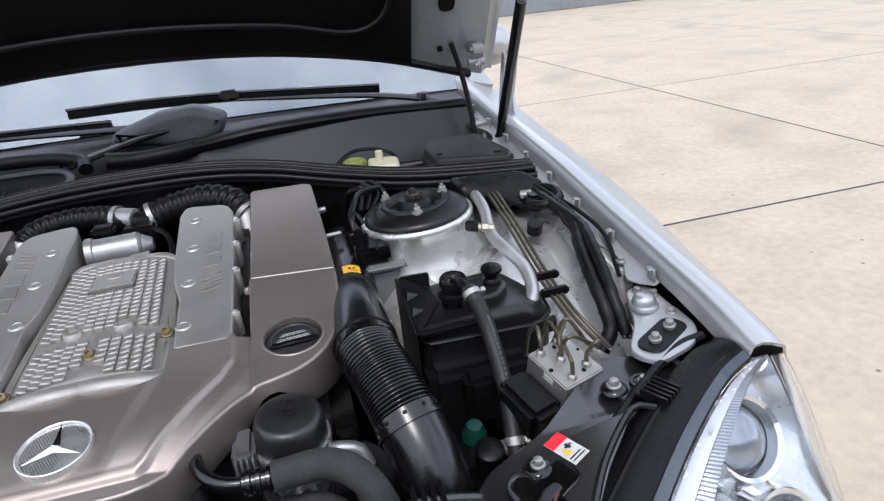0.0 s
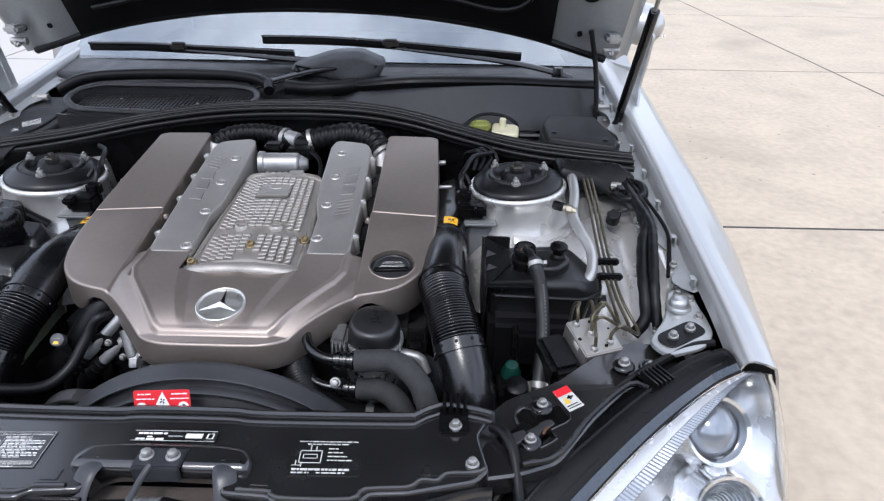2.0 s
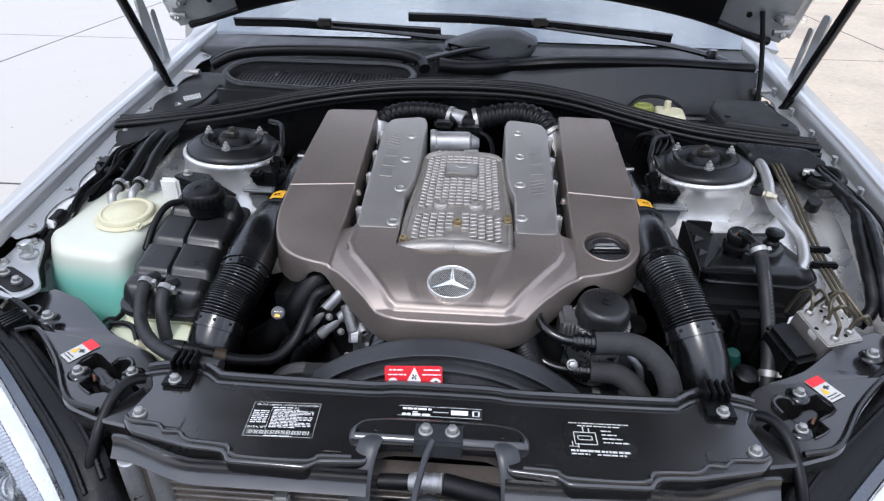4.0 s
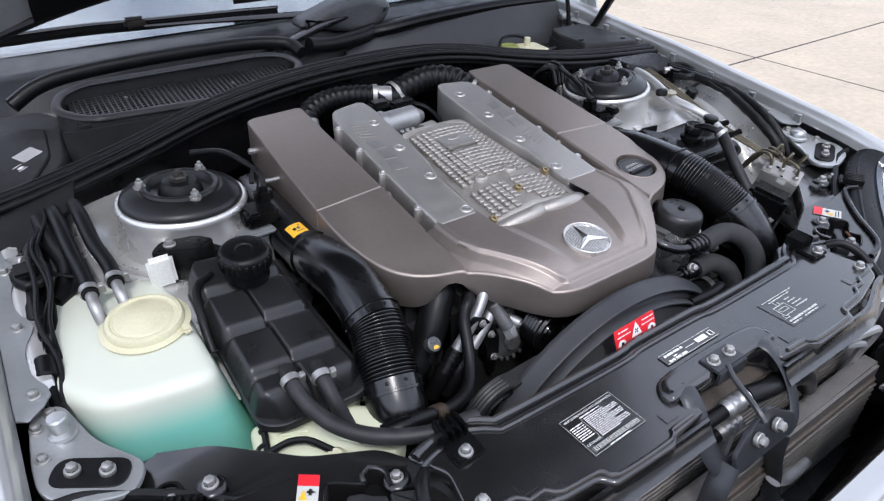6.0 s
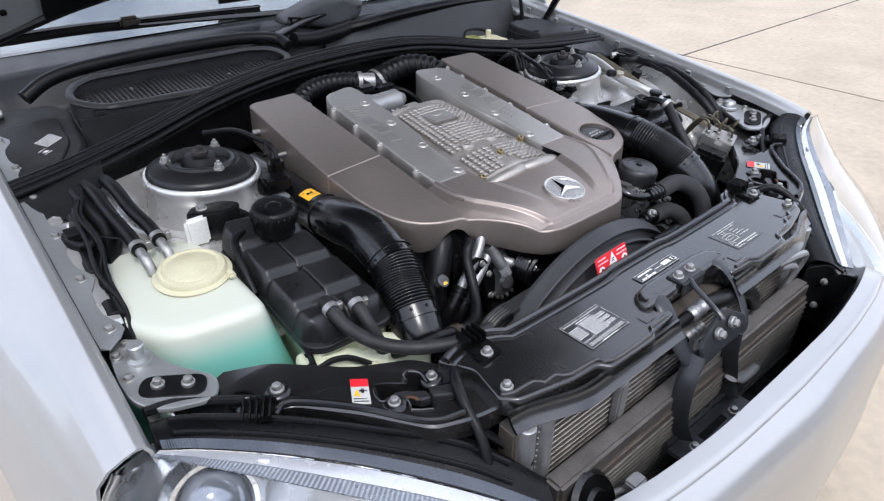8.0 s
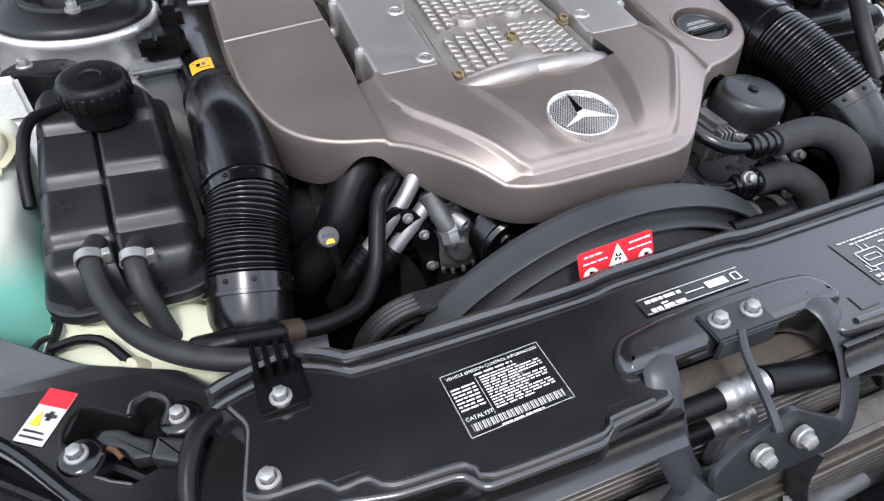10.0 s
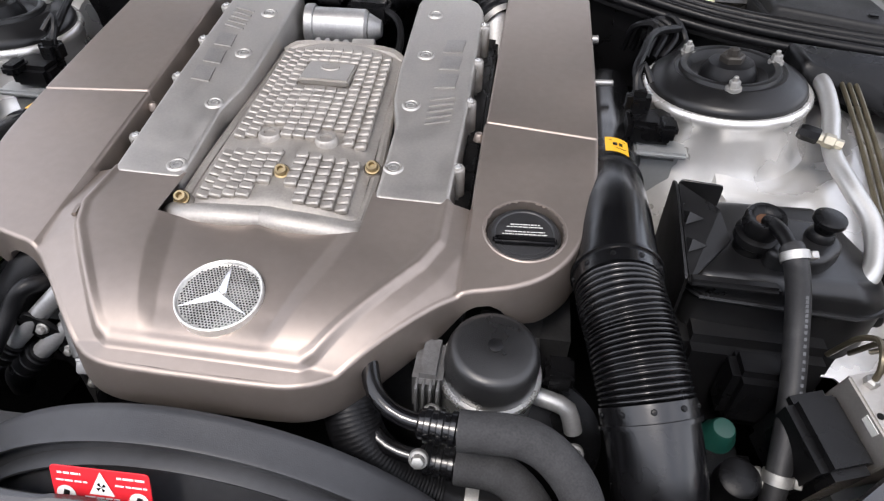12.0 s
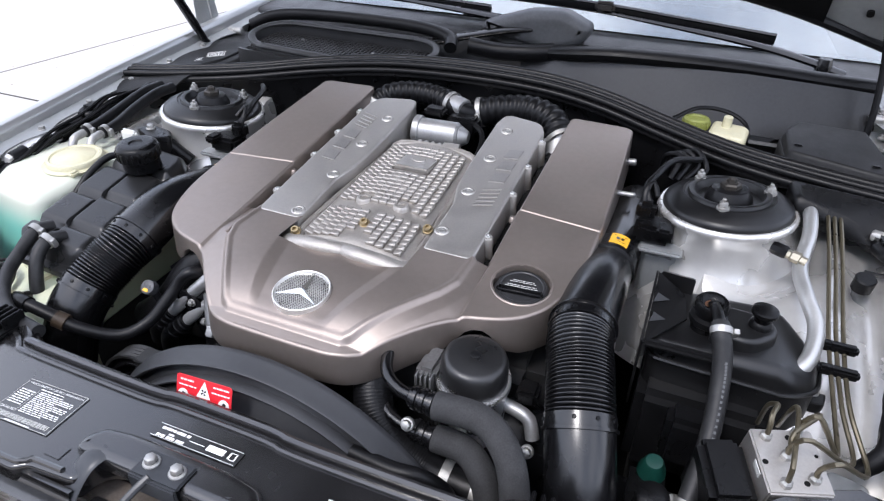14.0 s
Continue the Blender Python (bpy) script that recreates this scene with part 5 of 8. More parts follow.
flat_face("triangle", ((0.37, 0.33), (0.63, 0.33), (0.5, 0.96)), 0.0018, WHITE)
for a in (0.13, 0.87):
    flat_face("roundel", [(a + 0.1 * math.cos(k * math.pi / 8), 0.26 + 0.24 * math.sin(k * math.pi / 8)) for k in range(16)], 0.0018, WHITE)
    flat_face("pictogram", [(a + x, 0.26 + y) for x, y in ((-0.04, -0.1), (0.02, -0.12), (0.045, 0.1), (-0.01, 0.14))], 0.0022, BLACK_INK)
for a in range(4):
    c, s = math.cos(a * math.pi / 2 + 0.6), math.sin(a * math.pi / 2 + 0.6)
    flat_face("fan_blade", [(0.5, 0.55), (0.5 + 0.05 * c + 0.018 * s, 0.55 + 0.12 * s - 0.05 * c), (0.5 + 0.05 * c - 0.018 * s, 0.55 + 0.12 * s + 0.05 * c)], 0.0022, BLACK_INK)


# ---- engine ----
engine = thing("engine_block", "dark metal engine block beneath the cover", "engine", (0, 0.25, 0.4))
bm = box(B(), (0, 0.27, 0.6), (0.46, 0.5, 0.36), 0.03)
box(bm, (0.02, 0.035, 0.6), (0.24, 0.05, 0.2), 0.02)
part("block", bm, IRON, engine)
for sx in (1, -1):
    part("cylinder_head", box(B(), (sx * 0.245, 0.3, 0.69), (0.12, 0.5, 0.16), 0.03, None), IRON, engine)

cover = thing("engine_cover", "bronze-grey satin engine cover with a round star-wheel badge", "engine cover", (0, 0.2, 0.75))
# the wings rise evenly towards the windscreen
def wing_top(y):
    return 0.8603 + 0.142 * (y - 0.27)


RIDGE = [(0.0, -0.0415), (0.079, -0.0415), (0.088, -0.035), (0.156, 0.062), (0.168, 0.092), (0.168, 0.16)]
RIM = [(0.0, -0.0655), (0.04, -0.0655), (0.08, -0.063), (0.107, -0.05), (0.135, -0.022), (0.172, 0.018), (0.19, 0.035), (0.205, 0.0435), (0.22, 0.0475), (0.246, 0.056), (0.272, 0.072), (0.293, 0.098), (0.307, 0.135), (0.315, 0.18), (0.3175, 0.225), (0.3185, 0.2625)]
FOOT = [(0.0, 0.764), (0.105, 0.764), (0.13, 0.767), (0.165, 0.777), (0.184, 0.786), (0.193, 0.796), (0.202, 0.8065), (0.212, 0.811), (0.222, 0.811), (0.232, 0.804), (0.24, 0.792), (0.25, 0.782), (0.265, 0.777), (0.32, 0.776)]
CREASE = 0.194


def nose_base(y):
    return 0.8185 + 0.0246 * (1 - math.exp(-max(y + 0.043, -0.002) / 0.031))


def ridge_gap(x, y):
    """Distance outside (+) or inside (-) the nose's ridge line."""
    best, sign = 9.0, 1
    for (ax, ay), (bx, by) in zip(RIDGE, RIDGE[1:]):
        ux, uy = bx - ax, by - ay
        t = min(max(((x - ax) * ux + (y - ay) * uy) / (ux * ux + uy * uy), 0), 1)
        d = math.hypot(x - ax - ux * t, y - ay - uy * t)
        if d < best:
            best, sign = d, (1 if ux * (y - ay) - uy * (x - ax) < 0 else -1)
    return best * sign


DECK = [(-0.012, 0.0), (-0.004, 0.0), (-0.001, 0.0008), (0.002, 0.0016), (0.0042, 0.0012), (0.0062, -0.0018), (0.0085, -0.0046), (0.012, -0.0056), (0.024, -0.0092), (0.04, -0.0165)]


def cover_z(x, y):
    """Height of the cover's front: sunk badge panel, shoulders, ridge, lower deck and the wings."""
    a = abs(x)
    outer = along([(-0.05, 0.05), (-0.03, 0.059), (0.0, 0.07), (0.04, 0.084), (0.08, 0.093), (0.16, 0.096)], y)
    inner = along([(-0.05, 0.04), (-0.045, 0.042), (0.09, 0.0775), (0.16, 0.08)], y)
    k = (outer - a) / (outer - inner)
    sunk = 0.0048 * (k if 0 < k < 1 else (0.0 if k <= 0 else 1.0)) * ease((y + 0.047) / 0.035)
    z = nose_base(y) - sunk + along(DECK, ridge_gap(a, y))
    w = ease((a - CREASE + 0.001) / 0.004)
    return lerp(z, wing_top(y), w)


def rim_line(n):
    fine = curve_points([(x, y, 0) for x, y in RIM], 0.0006)
    return even_points(fine, n)


def seamed(sx, p):
    """The wing's rear end runs aslant to the seam."""
    x, y, z = p
    d = 0.0125 * min(max((0.3185 - x) / 0.125, 0), 1) * ease((y - 0.15) / 0.1125) if x > 0.19 else 0.0
    return (sx * x, y + d, z + 0.142 * d)


def cover_front():
    rim = rim_line(210)
    bm = B()
    k_in = min(range(len(rim)), key=lambda i: abs(rim[i].x - CREASE - 0.003))
    k_back = min(range(len(rim)), key=lambda i: abs(rim[i].y - 0.15))
    edge = 0.0042
    for sx in (1, -1):
        def add(grid, skip=None):
            vs = [[bm.verts.new(seamed(sx, p)) for p in row] for row in grid]
            for a, b in zip(vs, vs[1:]):
                for i in range(len(a) - 1):
                    q = (a[i], a[i + 1], b[i + 1], b[i])
                    c = sum((v.co for v in q), Vector()) / 4
                    if skip and skip(c):
                        continue
                    bm.faces.new(q)
        norm = []
        for i, p in enumerate(rim):
            t = (rim[min(i + 1, len(rim) - 1)] - rim[max(i - 1, 0)]).normalized()
            norm.append(Vector((t.y, -t.x, 0)))
        ins = [p - n * edge for p, n in zip(rim, norm)]
        ins[0].x = 0.0
        # nose, from the middle to the crease
        add([[(p.x * j / 96 if i <= k_in else (CREASE + 0.003) * j / 96, p.y, cover_z(p.x * j / 96 if i <= k_in else (CREASE + 0.003) * j / 96, p.y)) for j in range(97)] for i, p in enumerate(ins) if i <= k_back], lambda c: c.y > 0.09 and abs(c.x) < 0.0955)
        # wing, from the crease to its rim; the filler cap's well stays open
        hole = (lambda c: math.dist((c.x, c.y), (0.2475, 0.1225)) < 0.0365) if sx > 0 else None
        add([[(lerp(CREASE + 0.003, p.x, j / 64), p.y, cover_z(lerp(CREASE + 0.003, p.x, j / 64), p.y)) for j in range(65)] for i, p in enumerate(ins) if i >= k_in], hole)
        # rounded edge and outer wall
        rows = []
        for p, n, q in zip(rim, norm, ins):
            z = cover_z(q.x, q.y)
            low = along(FOOT, abs(p.x))
            row = [(q.x, q.y, z)]
            for a in (20, 45, 70, 90):
                r = edge * math.sin(radians(a))
                c = q + n * r
                row.append((max(c.x, 0.0), c.y, z - edge * (1 - math.cos(radians(a)))))
            for w in (0.25, 0.6, 0.92):
                c = q + n * (edge + 0.0025 * w)
                row.append((max(c.x, 0.0), c.y, lerp(z - edge, low, w)))
            c = q + n * (edge + 0.001)
            row.append((max(c.x, 0.0), c.y, low))
            c = q - n * 0.003
            row.append((max(c.x, 0.0), c.y, low + 0.001))
            if p.y < 0.001 and abs(p.x) < 1e-4:
                row = [(0.0, y, zz) for _, y, zz in row]
            rows.append(row)
        add(rows)
        # inner wall beside the rail
        add([[(CREASE + dx, y, wing_top(y) - dz) for dx, dz in ((0.006, 0.0), (0.0025, 0.0004), (0.0008, 0.002), (0.0, 0.005), (-0.001, 0.05))] for y in (0.146, 0.18, 0.22, 0.2625)])
        # closed end at the seam
        add([[(x, 0.2625, wing_top(0.2625)), (x, 0.2632, wing_top(0.2625) - 0.0012), (x, 0.2632, wing_top(0.2625) - 0.05)] for x in (CREASE + 0.006, 0.24, 0.28, 0.314)])
    bmesh.ops.remove_doubles(bm, verts=bm.verts, dist=0.00025)
    return part("front_shell", bm, BRONZE, cover, "one-piece front with badge panel and skirt", sharp=50)


front_shell = cover_front()
for sx in (1, -1):
    rear = [(0.196, 0.2772), (0.3185, 0.2648), (0.317, 0.40), (0.312, 0.57), (0.30, 0.578), (0.2, 0.582)]
    part("rear_wing", slab(B(), fillet([(sx * x, y) for x, y in rear], [0.004, 0.004, 0.02, 0.014, 0.014, 0.012], 4), lambda x, y: wing_top(y), lambda x, y: wing_top(y) - 0.075, 0.003, 4, flare=0.004), BRONZE, cover)
    part("inner_wall", box(B(), (sx * 0.183, 0.33, 0.805), (0.02, 0.47, 0.05), 0.004, Matrix.Translation((0, 0.33, 0.805)) @ Matrix.Rotation(radians(7.5), 4, "X") @ Matrix.Translation((0, -0.33, -0.805))), PLASTIC, cover)
    # small clip on the ridge, and the seam's ear
    m = Matrix.Translation((sx * 0.1735, 0.082, cover_z(0.1735, 0.082) + 0.0008)) @ Matrix.Rotation(radians(-10 * sx), 4, "Z")
    if sx < 0:
        part("clip", box(B(), (0, 0, 0), (0.006, 0.017, 0.004), 0.0012, m), BRONZE, cover)
    part("lug", cyl(B(), (sx * 0.19, 0.268, 0.842), (sx * 0.19, 0.268, 0.852), 0.0065, 0.005), BRONZE, cover)
    part("pin", cyl(B(), (sx * 0.31, 0.42, 0.85), (sx * 0.345, 0.42, 0.852), 0.004), GREY_ALU, cover)
    part("pin", cyl(B(), (sx * 0.31, 0.53, 0.86), (sx * 0.33, 0.53, 0.862), 0.006), GREY_ALU, cover)

# round badge with three spokes on a mesh ground
badge_m = Matrix.Translation((0.0, 0.0, 0.8335)) @ Matrix.Rotation(radians(8.5), 4, "X")
badge = part("badge", lathe(B(), [(0.0, 0.0), (0.0335, 0.0), (0.0345, 0.0028), (0.0355, 0.0034), (0.0366, 0.0028), (0.0368, -0.008)], badge_m, 64), mat("badge_ground", (0.7, 0.69, 0.66), 0.34, metal=0.75), cover, "round chrome badge with three spokes on fine mesh")
bm = B()
for a in (90, 210, 330):
    m = badge_m @ Matrix.Rotation(radians(a), 4, "Z")
    v = [bm.verts.new(m @ Vector(p)) for p in ((0, 0.0052, 0.0012), (0.034, 0, 0.0028), (0, -0.0052, 0.0012), (0, 0, 0.0065))]
    bm.faces.new((v[0], v[3], v[1]))
    bm.faces.new((v[3], v[2], v[1]))
part("spokes", bm, CHROME, badge, smooth=False)
# dark holes of the perforated ground, in staggered rows
bm = B()
for j in range(-13, 14):
    for k in range(-13, 14):
        x, y = (k + 0.5 * (j % 2)) * 0.0028, j * 0.00245
        if math.hypot(x, y) < 0.0325:
            ring = [bm.verts.new(badge_m @ Vector((x + 0.0009 * math.cos(radians(60 * i + 30)), y + 0.0009 * math.sin(radians(60 * i + 30)), 0.0004))) for i in range(6)]
            bm.faces.new(ring)
tagged(part("perforation", bm, BLACK_INK, badge, smooth=False), kind="stuff")

# oil filler cap, sunk in its round well
cap_m = Matrix.Translation((0.2475, 0.1225, wing_top(0.1225))) @ Matrix.Rotation(radians(8), 4, "X")
well = part("cap_well", lathe(B(), [(0.0402, -0.0014), (0.04, 0.0003), (0.0388, 0.0011), (0.0375, 0.0008), (0.0372, -0.001), (0.0366, -0.012), (0.036, -0.0145), (0, -0.0145)], cap_m, 72), BRONZE, front_shell, "bronze well round the filler cap")
cap_top = cap_m @ Matrix.Diagonal((1.15, 1.15, 1, 1))
fc = part("filler_cap", lathe(B(), [(0.0, -0.0045), (0.022, -0.0045), (0.0275, -0.005), (0.0298, -0.0068), (0.0305, -0.0095), (0.0305, -0.0142)], cap_top, 56), LID, front_shell, "black oil filler cap with a grip bar")
gm = cap_top @ Matrix.Rotation(radians(4), 4, "Z")
part("grip", box(B(), (0, -0.0095, -0.0025), (0.052, 0.0085, 0.007), 0.0026, gm, 3), PLASTIC, fc)
part("rim_ring", lathe(B(), [(0.0235, -0.0046), (0.0245, -0.0036), (0.027, -0.0036), (0.028, -0.005)], gm, 48), LID, fc)
part("print", bars(B(), gm @ Vector((-0.019, -0.003, -0.0045)), gm.to_3x3() @ Vector((0.038, 0, 0)), gm.to_3x3() @ Vector((0, 0.019, 0)), [(0.05, 0.11, 0.02, 0.98), (0.2, 0.26, 0.08, 0.94), (0.48, 0.54, 0.12, 0.9), (0.62, 0.68, 0.2, 0.84)], lift=0.0006), GREYPRINT, fc, smooth=False)

# ---- charge-air rails: cast plates either side of the supercharger ----
def rail(sx):
    r = thing("intake_rail", "cast aluminium intake rail with slanted stripes", "intake rail", (sx * 0.13, 0.33, 0.82), "intake rails")
    zt = lambda x, y: 0.8435 + 0.158 * (y - 0.144)
    poly = [(0.099, 0.142), (0.172, 0.142), (0.1735, 0.30), (0.171, 0.50), (0.162, 0.522), (0.15, 0.53), (0.10, 0.54), (0.088, 0.535), (0.082, 0.51), (0.084, 0.36), (0.088, 0.30), (0.099, 0.255)]
    part("body", slab(B(), fillet([(sx * x, y) for x, y in poly], 0.006, 3), zt, lambda x, y: zt(x, y) - 0.06, 0.004, 3, flare=0.001), CAST, r, "bead-blasted cast plate")
    n = (0, -0.156, 0.988)
    for x, y in ((0.110, 0.160), (0.110, 0.262), (0.111, 0.361), (0.109, 0.454)):
        y += 0.0275 if sx > 0 else 0.0
        seat = toward((sx * x, y, zt(x, y)), n)
        part("counterbore", lathe(B(), [(0.0062, 0.0006), (0.0072, 0.0017), (0.0088, 0.0018), (0.0102, 0.0008), (0.0112, -0.0008)], seat, 28), CAST, r)
        part("screw", lathe(B(), [(0, 0.0004), (0.0026, 0.0004), (0.003, 0.0013), (0.0056, 0.0013), (0.0062, 0.0006), (0.0064, -0.001)], seat, 20), STEEL, r)
    for y in (0.20, 0.31, 0.39, 0.47):
        bm = lathe(B(), [(0, 0.002), (0.006, 0.002), (0.0075, 0.0), (0.0075, -0.05)], toward((sx * 0.1745, y, zt(0, y) - 0.004), n), 18)
        part("lug", bm, CAST, r)
        bolt(r, (sx * 0.1745, y, zt(0, y) - 0.0025), n, 0, screw_mesh, 0.62, "screw")
    # five slanted stripes and three broad bars
    ms = Matrix.Translation((sx * 0.145, 0.0, 0.0))
    bm = B()
    up = lambda x, y: Vector((x, y, zt(x, y) + 0.0014))

    def quad(pts):
        lo = [bm.verts.new(up(x, y) - Vector((0, 0, 0.002))) for x, y in pts]
        hi = [bm.verts.new(up(x, y)) for x, y in pts]
        bm.faces.new(hi)
        for i in range(4):
            j = (i + 1) % 4
            bm.faces.new((lo[i], lo[j], hi[j], hi[i]))
    xc = sx * 0.1435
    d = 1 if sx > 0 else -1
    for k in range(5):
        y = (0.262 + 0.0105 * k) if sx > 0 else (0.462 - 0.0105 * k)
        quad([(xc - 0.0135, y - 0.003 * d), (xc + 0.0135, y + 0.006 * d), (xc + 0.0135, y + 0.0095 * d), (xc - 0.0135, y + 0.001 * d)])
    y0 = 0.325 if sx > 0 else 0.4
    for k in range(3):
        y = y0 + d * 0.036 * k
        quad([(xc - 0.0125, y), (xc + 0.0105, y + 0.003 * d), (xc + 0.0125, y + 0.029 * d), (xc - 0.0105, y + 0.026 * d)])
    part("stripes", bm, ENGRAVED, r, "darker slanted stripes", smooth=False)
    return r


rail(1)
rail(-1)

# ---- supercharger with its waffle-cast lid ----
sc = thing("supercharger", "sand-cast supercharger housing with a waffle-ribbed lid", "supercharger", (0, 0.25, 0.75))


def lid_z(x, y):
    return 0.828 + 0.118 * (y - 0.11) + 0.012 * (1 - (x / 0.085) ** 2) - 0.012 * ease((0.125 - y) / 0.03)


bm = B()
sheet(bm, lambda u, v: (lerp(-0.088, 0.088, u) * (1 - 0.14 * v), lerp(0.105, 0.415, v), lid_z(lerp(-0.088, 0.088, u), lerp(0.105, 0.415, v))), 30, 40, 0.05)
part("lid", bm, CAST_ROUGH, sc)
bm = B()
for j in range(26):
    for i in range(11):
        x, y = (-0.07 + 0.0140 * i) * (1 - 0.13 * j / 26), 0.128 + 0.0106 * j
        if 0.318 < y < 0.37 and abs(x) < 0.032:
            continue
        if 0.196 < y < 0.215 or (y < 0.2 and abs(x) < 0.009) or (y < 0.145 and abs(abs(x) - 0.05) > 0.035):
            continue
        if abs(y - 0.222) < 0.014 and abs(abs(x) - 0.03) < 0.014:
            continue
        z = lid_z(x, y)
        box(bm, (0, 0, 0), (0.0129, 0.0093, 0.0065), 0.0014, Matrix.Translation((x, y, z + 0.002)) @ Matrix.Rotation(-0.28 * x / 0.085, 4, "Y") @ Matrix.Rotation(0.12, 4, "X"), 1)
tagged(part("waffle_ribs", bm, CAST_ROUGH, sc, "raised waffle ribs"), kind="stuff")
bm = box(B(), (0, 0.344, lid_z(0, 0.344) + 0.0015), (0.06, 0.05, 0.008), 0.002, None)
pl = part("maker_plate", bm, CAST, sc, "plain darker data plate")
part("roundel", lathe(B(), [(0, 0.0012), (0.011, 0.0012), (0.012, 0)], Matrix.Translation((0, 0.352, lid_z(0, 0.344) + 0.0055)) @ Matrix.Diagonal((1.0, 0.7, 1, 1)), 24), CAST_ROUGH, pl)
for x in (-0.032, 0.03):
    bm = lathe(B(), [(0, 0.003), (0.006, 0.003), (0.0065, 0.0055), (0.0105, 0.0055), (0.0125, 0.003), (0.0135, -0.006)], Matrix.Translation((x, 0.222, lid_z(x, 0.222))), 24)
    part("boss", bm, CAST_ROUGH, sc)
# rolled front lip with its middle notch
bm = tube(B(), [(-0.092, 0.112, 0.824), (-0.085, 0.104, 0.827), (-0.06, 0.099, 0.834), (-0.03, 0.097, 0.838), (-0.012, 0.101, 0.836), (0.0, 0.105, 0.834), (0.012, 0.101, 0.836), (0.03, 0.097, 0.838), (0.06, 0.099, 0.834), (0.085, 0.104, 0.827), (0.092, 0.112, 0.824)], 0.013, 14, 0.004, flat=(1.1, 0.9))
part("front_lip", bm, CAST_ROUGH, sc, "smooth rolled front lip")
for sx in (1, -1):
    bm = tube(B(), [(sx * 0.091, 0.11, 0.826), (sx * 0.09, 0.2, 0.834), (sx * 0.083, 0.3, 0.845), (sx * 0.076, 0.412, 0.857)], 0.006, 8, 0.01)
    part("side_flange", bm, CAST_ROUGH, sc)
part("rear_flange", tube(B(), [(-0.076, 0.414, 0.858), (-0.05, 0.42, 0.867), (0.05, 0.42, 0.867), (0.076, 0.414, 0.858)], 0.008, 8, 0.006), CAST_ROUGH, sc)
for x, y, z in ((-0.0875, 0.118, 0.837), (0.0, 0.163, 0.8485), (0.0865, 0.192, 0.844)):
    part("boss", lathe(B(), [(0.0088, 0.0), (0.0095, -0.004), (0.0105, -0.02)], toward((x, y, z), (0, -0.45, 0.9)), 18), CAST_ROUGH, sc)
    bolt(sc, (x, y, z), (0, -0.45, 0.9), 0, brass_mesh, 0.95)

# throttle body and charge hoses behind
tb = thing("throttle_body", "cast aluminium throttle body with a black plug", "throttle body", (-0.02, 0.52, 0.83))
bm = cyl(B(), (-0.07, 0.50, 0.862), (0.012, 0.505, 0.862), 0.025, seg=32, bev=0.004)
cyl(bm, (-0.075, 0.50, 0.862), (-0.062, 0.501, 0.862), 0.0285, seg=32)
box(bm, (-0.03, 0.50, 0.836), (0.075, 0.045, 0.03), 0.006)
cyl(bm, (0.012, 0.505, 0.862), (0.03, 0.506, 0.862), 0.02, 0.012, 24)
for k in range(4):
    cyl(bm, (-0.052 + 0.013 * k, 0.473, 0.848), (-0.052 + 0.013 * k, 0.47, 0.856), 0.0045, seg=10)
part("housing", bm, GREY_ALU, tb)
bm = box(B(), (0.005, 0.545, 0.872), (0.06, 0.035, 0.03), 0.006)
box(bm, (-0.05, 0.54, 0.89), (0.04, 0.03, 0.016), 0.005)
part("plug", bm, PLASTIC, tb)
part("elbow", cyl(B(), (0.0, 0.455, 0.845), (0.03, 0.46, 0.845), 0.02), CAST, tb)
part("wire", tube(B(), [(0.02, 0.54, 0.88), (0.05, 0.52, 0.87), (0.06, 0.48, 0.85), (0.05, 0.44, 0.83)], 0.005, 8), RUBBER, tb)


def ribs(n, r, amp):
    return lambda t: r + amp * (0.5 - 0.5 * math.cos(2 * math.pi * n * t))


for pts, lo, hi, n in (([(0.19, 0.555, 0.868), (0.165, 0.585, 0.89), (0.115, 0.605, 0.897), (0.06, 0.605, 0.89), (0.02, 0.60, 0.88)], 0.0255, 0.0285, 12),
                       ([(-0.20, 0.575, 0.87), (-0.17, 0.595, 0.89), (-0.12, 0.605, 0.897), (-0.07, 0.60, 0.896), (-0.035, 0.585, 0.893)], 0.0198, 0.0224, 13)):
    h = thing("intake_hose", "black ribbed rubber intake hose with steel clamps", "hose", pts[2], "intake hoses")
    part("hose", tube(B(), pts, ribs(n, lo, hi - lo), 18, 0.0022), RUBBER, h)
    clamp_ring(h, pts[0], Vector(pts[1]) - Vector(pts[0]), hi)
    d = Vector(pts[-1]) - Vector(pts[-2])
    clamp_ring(h, pts[-1], d, hi - 0.001)
    part("pipe_end", cyl(B(), Vector(pts[-1]) - d * 0.2, Vector(pts[-1]) + d * 0.9, lo), GREY_ALU if pts[0][0] < 0 else PLASTIC, h)
    part("neck", cyl(B(), Vector(pts[0]) + Vector((0, -0.03, -0.045)), Vector(pts[0]) + (Vector(pts[1]) - Vector(pts[0])) * 0.2, 0.025), GREY_ALU, h)
hv = thing("breather_hose", "black rubber breather elbow between the intake hoses", "hose", (0.0, 0.6, 0.88))
part("elbow", tube(B(), [(-0.04, 0.583, 0.893), (-0.01, 0.575, 0.885), (0.015, 0.59, 0.878), (0.03, 0.6, 0.88)], 0.019, 14), RUBBER, hv)

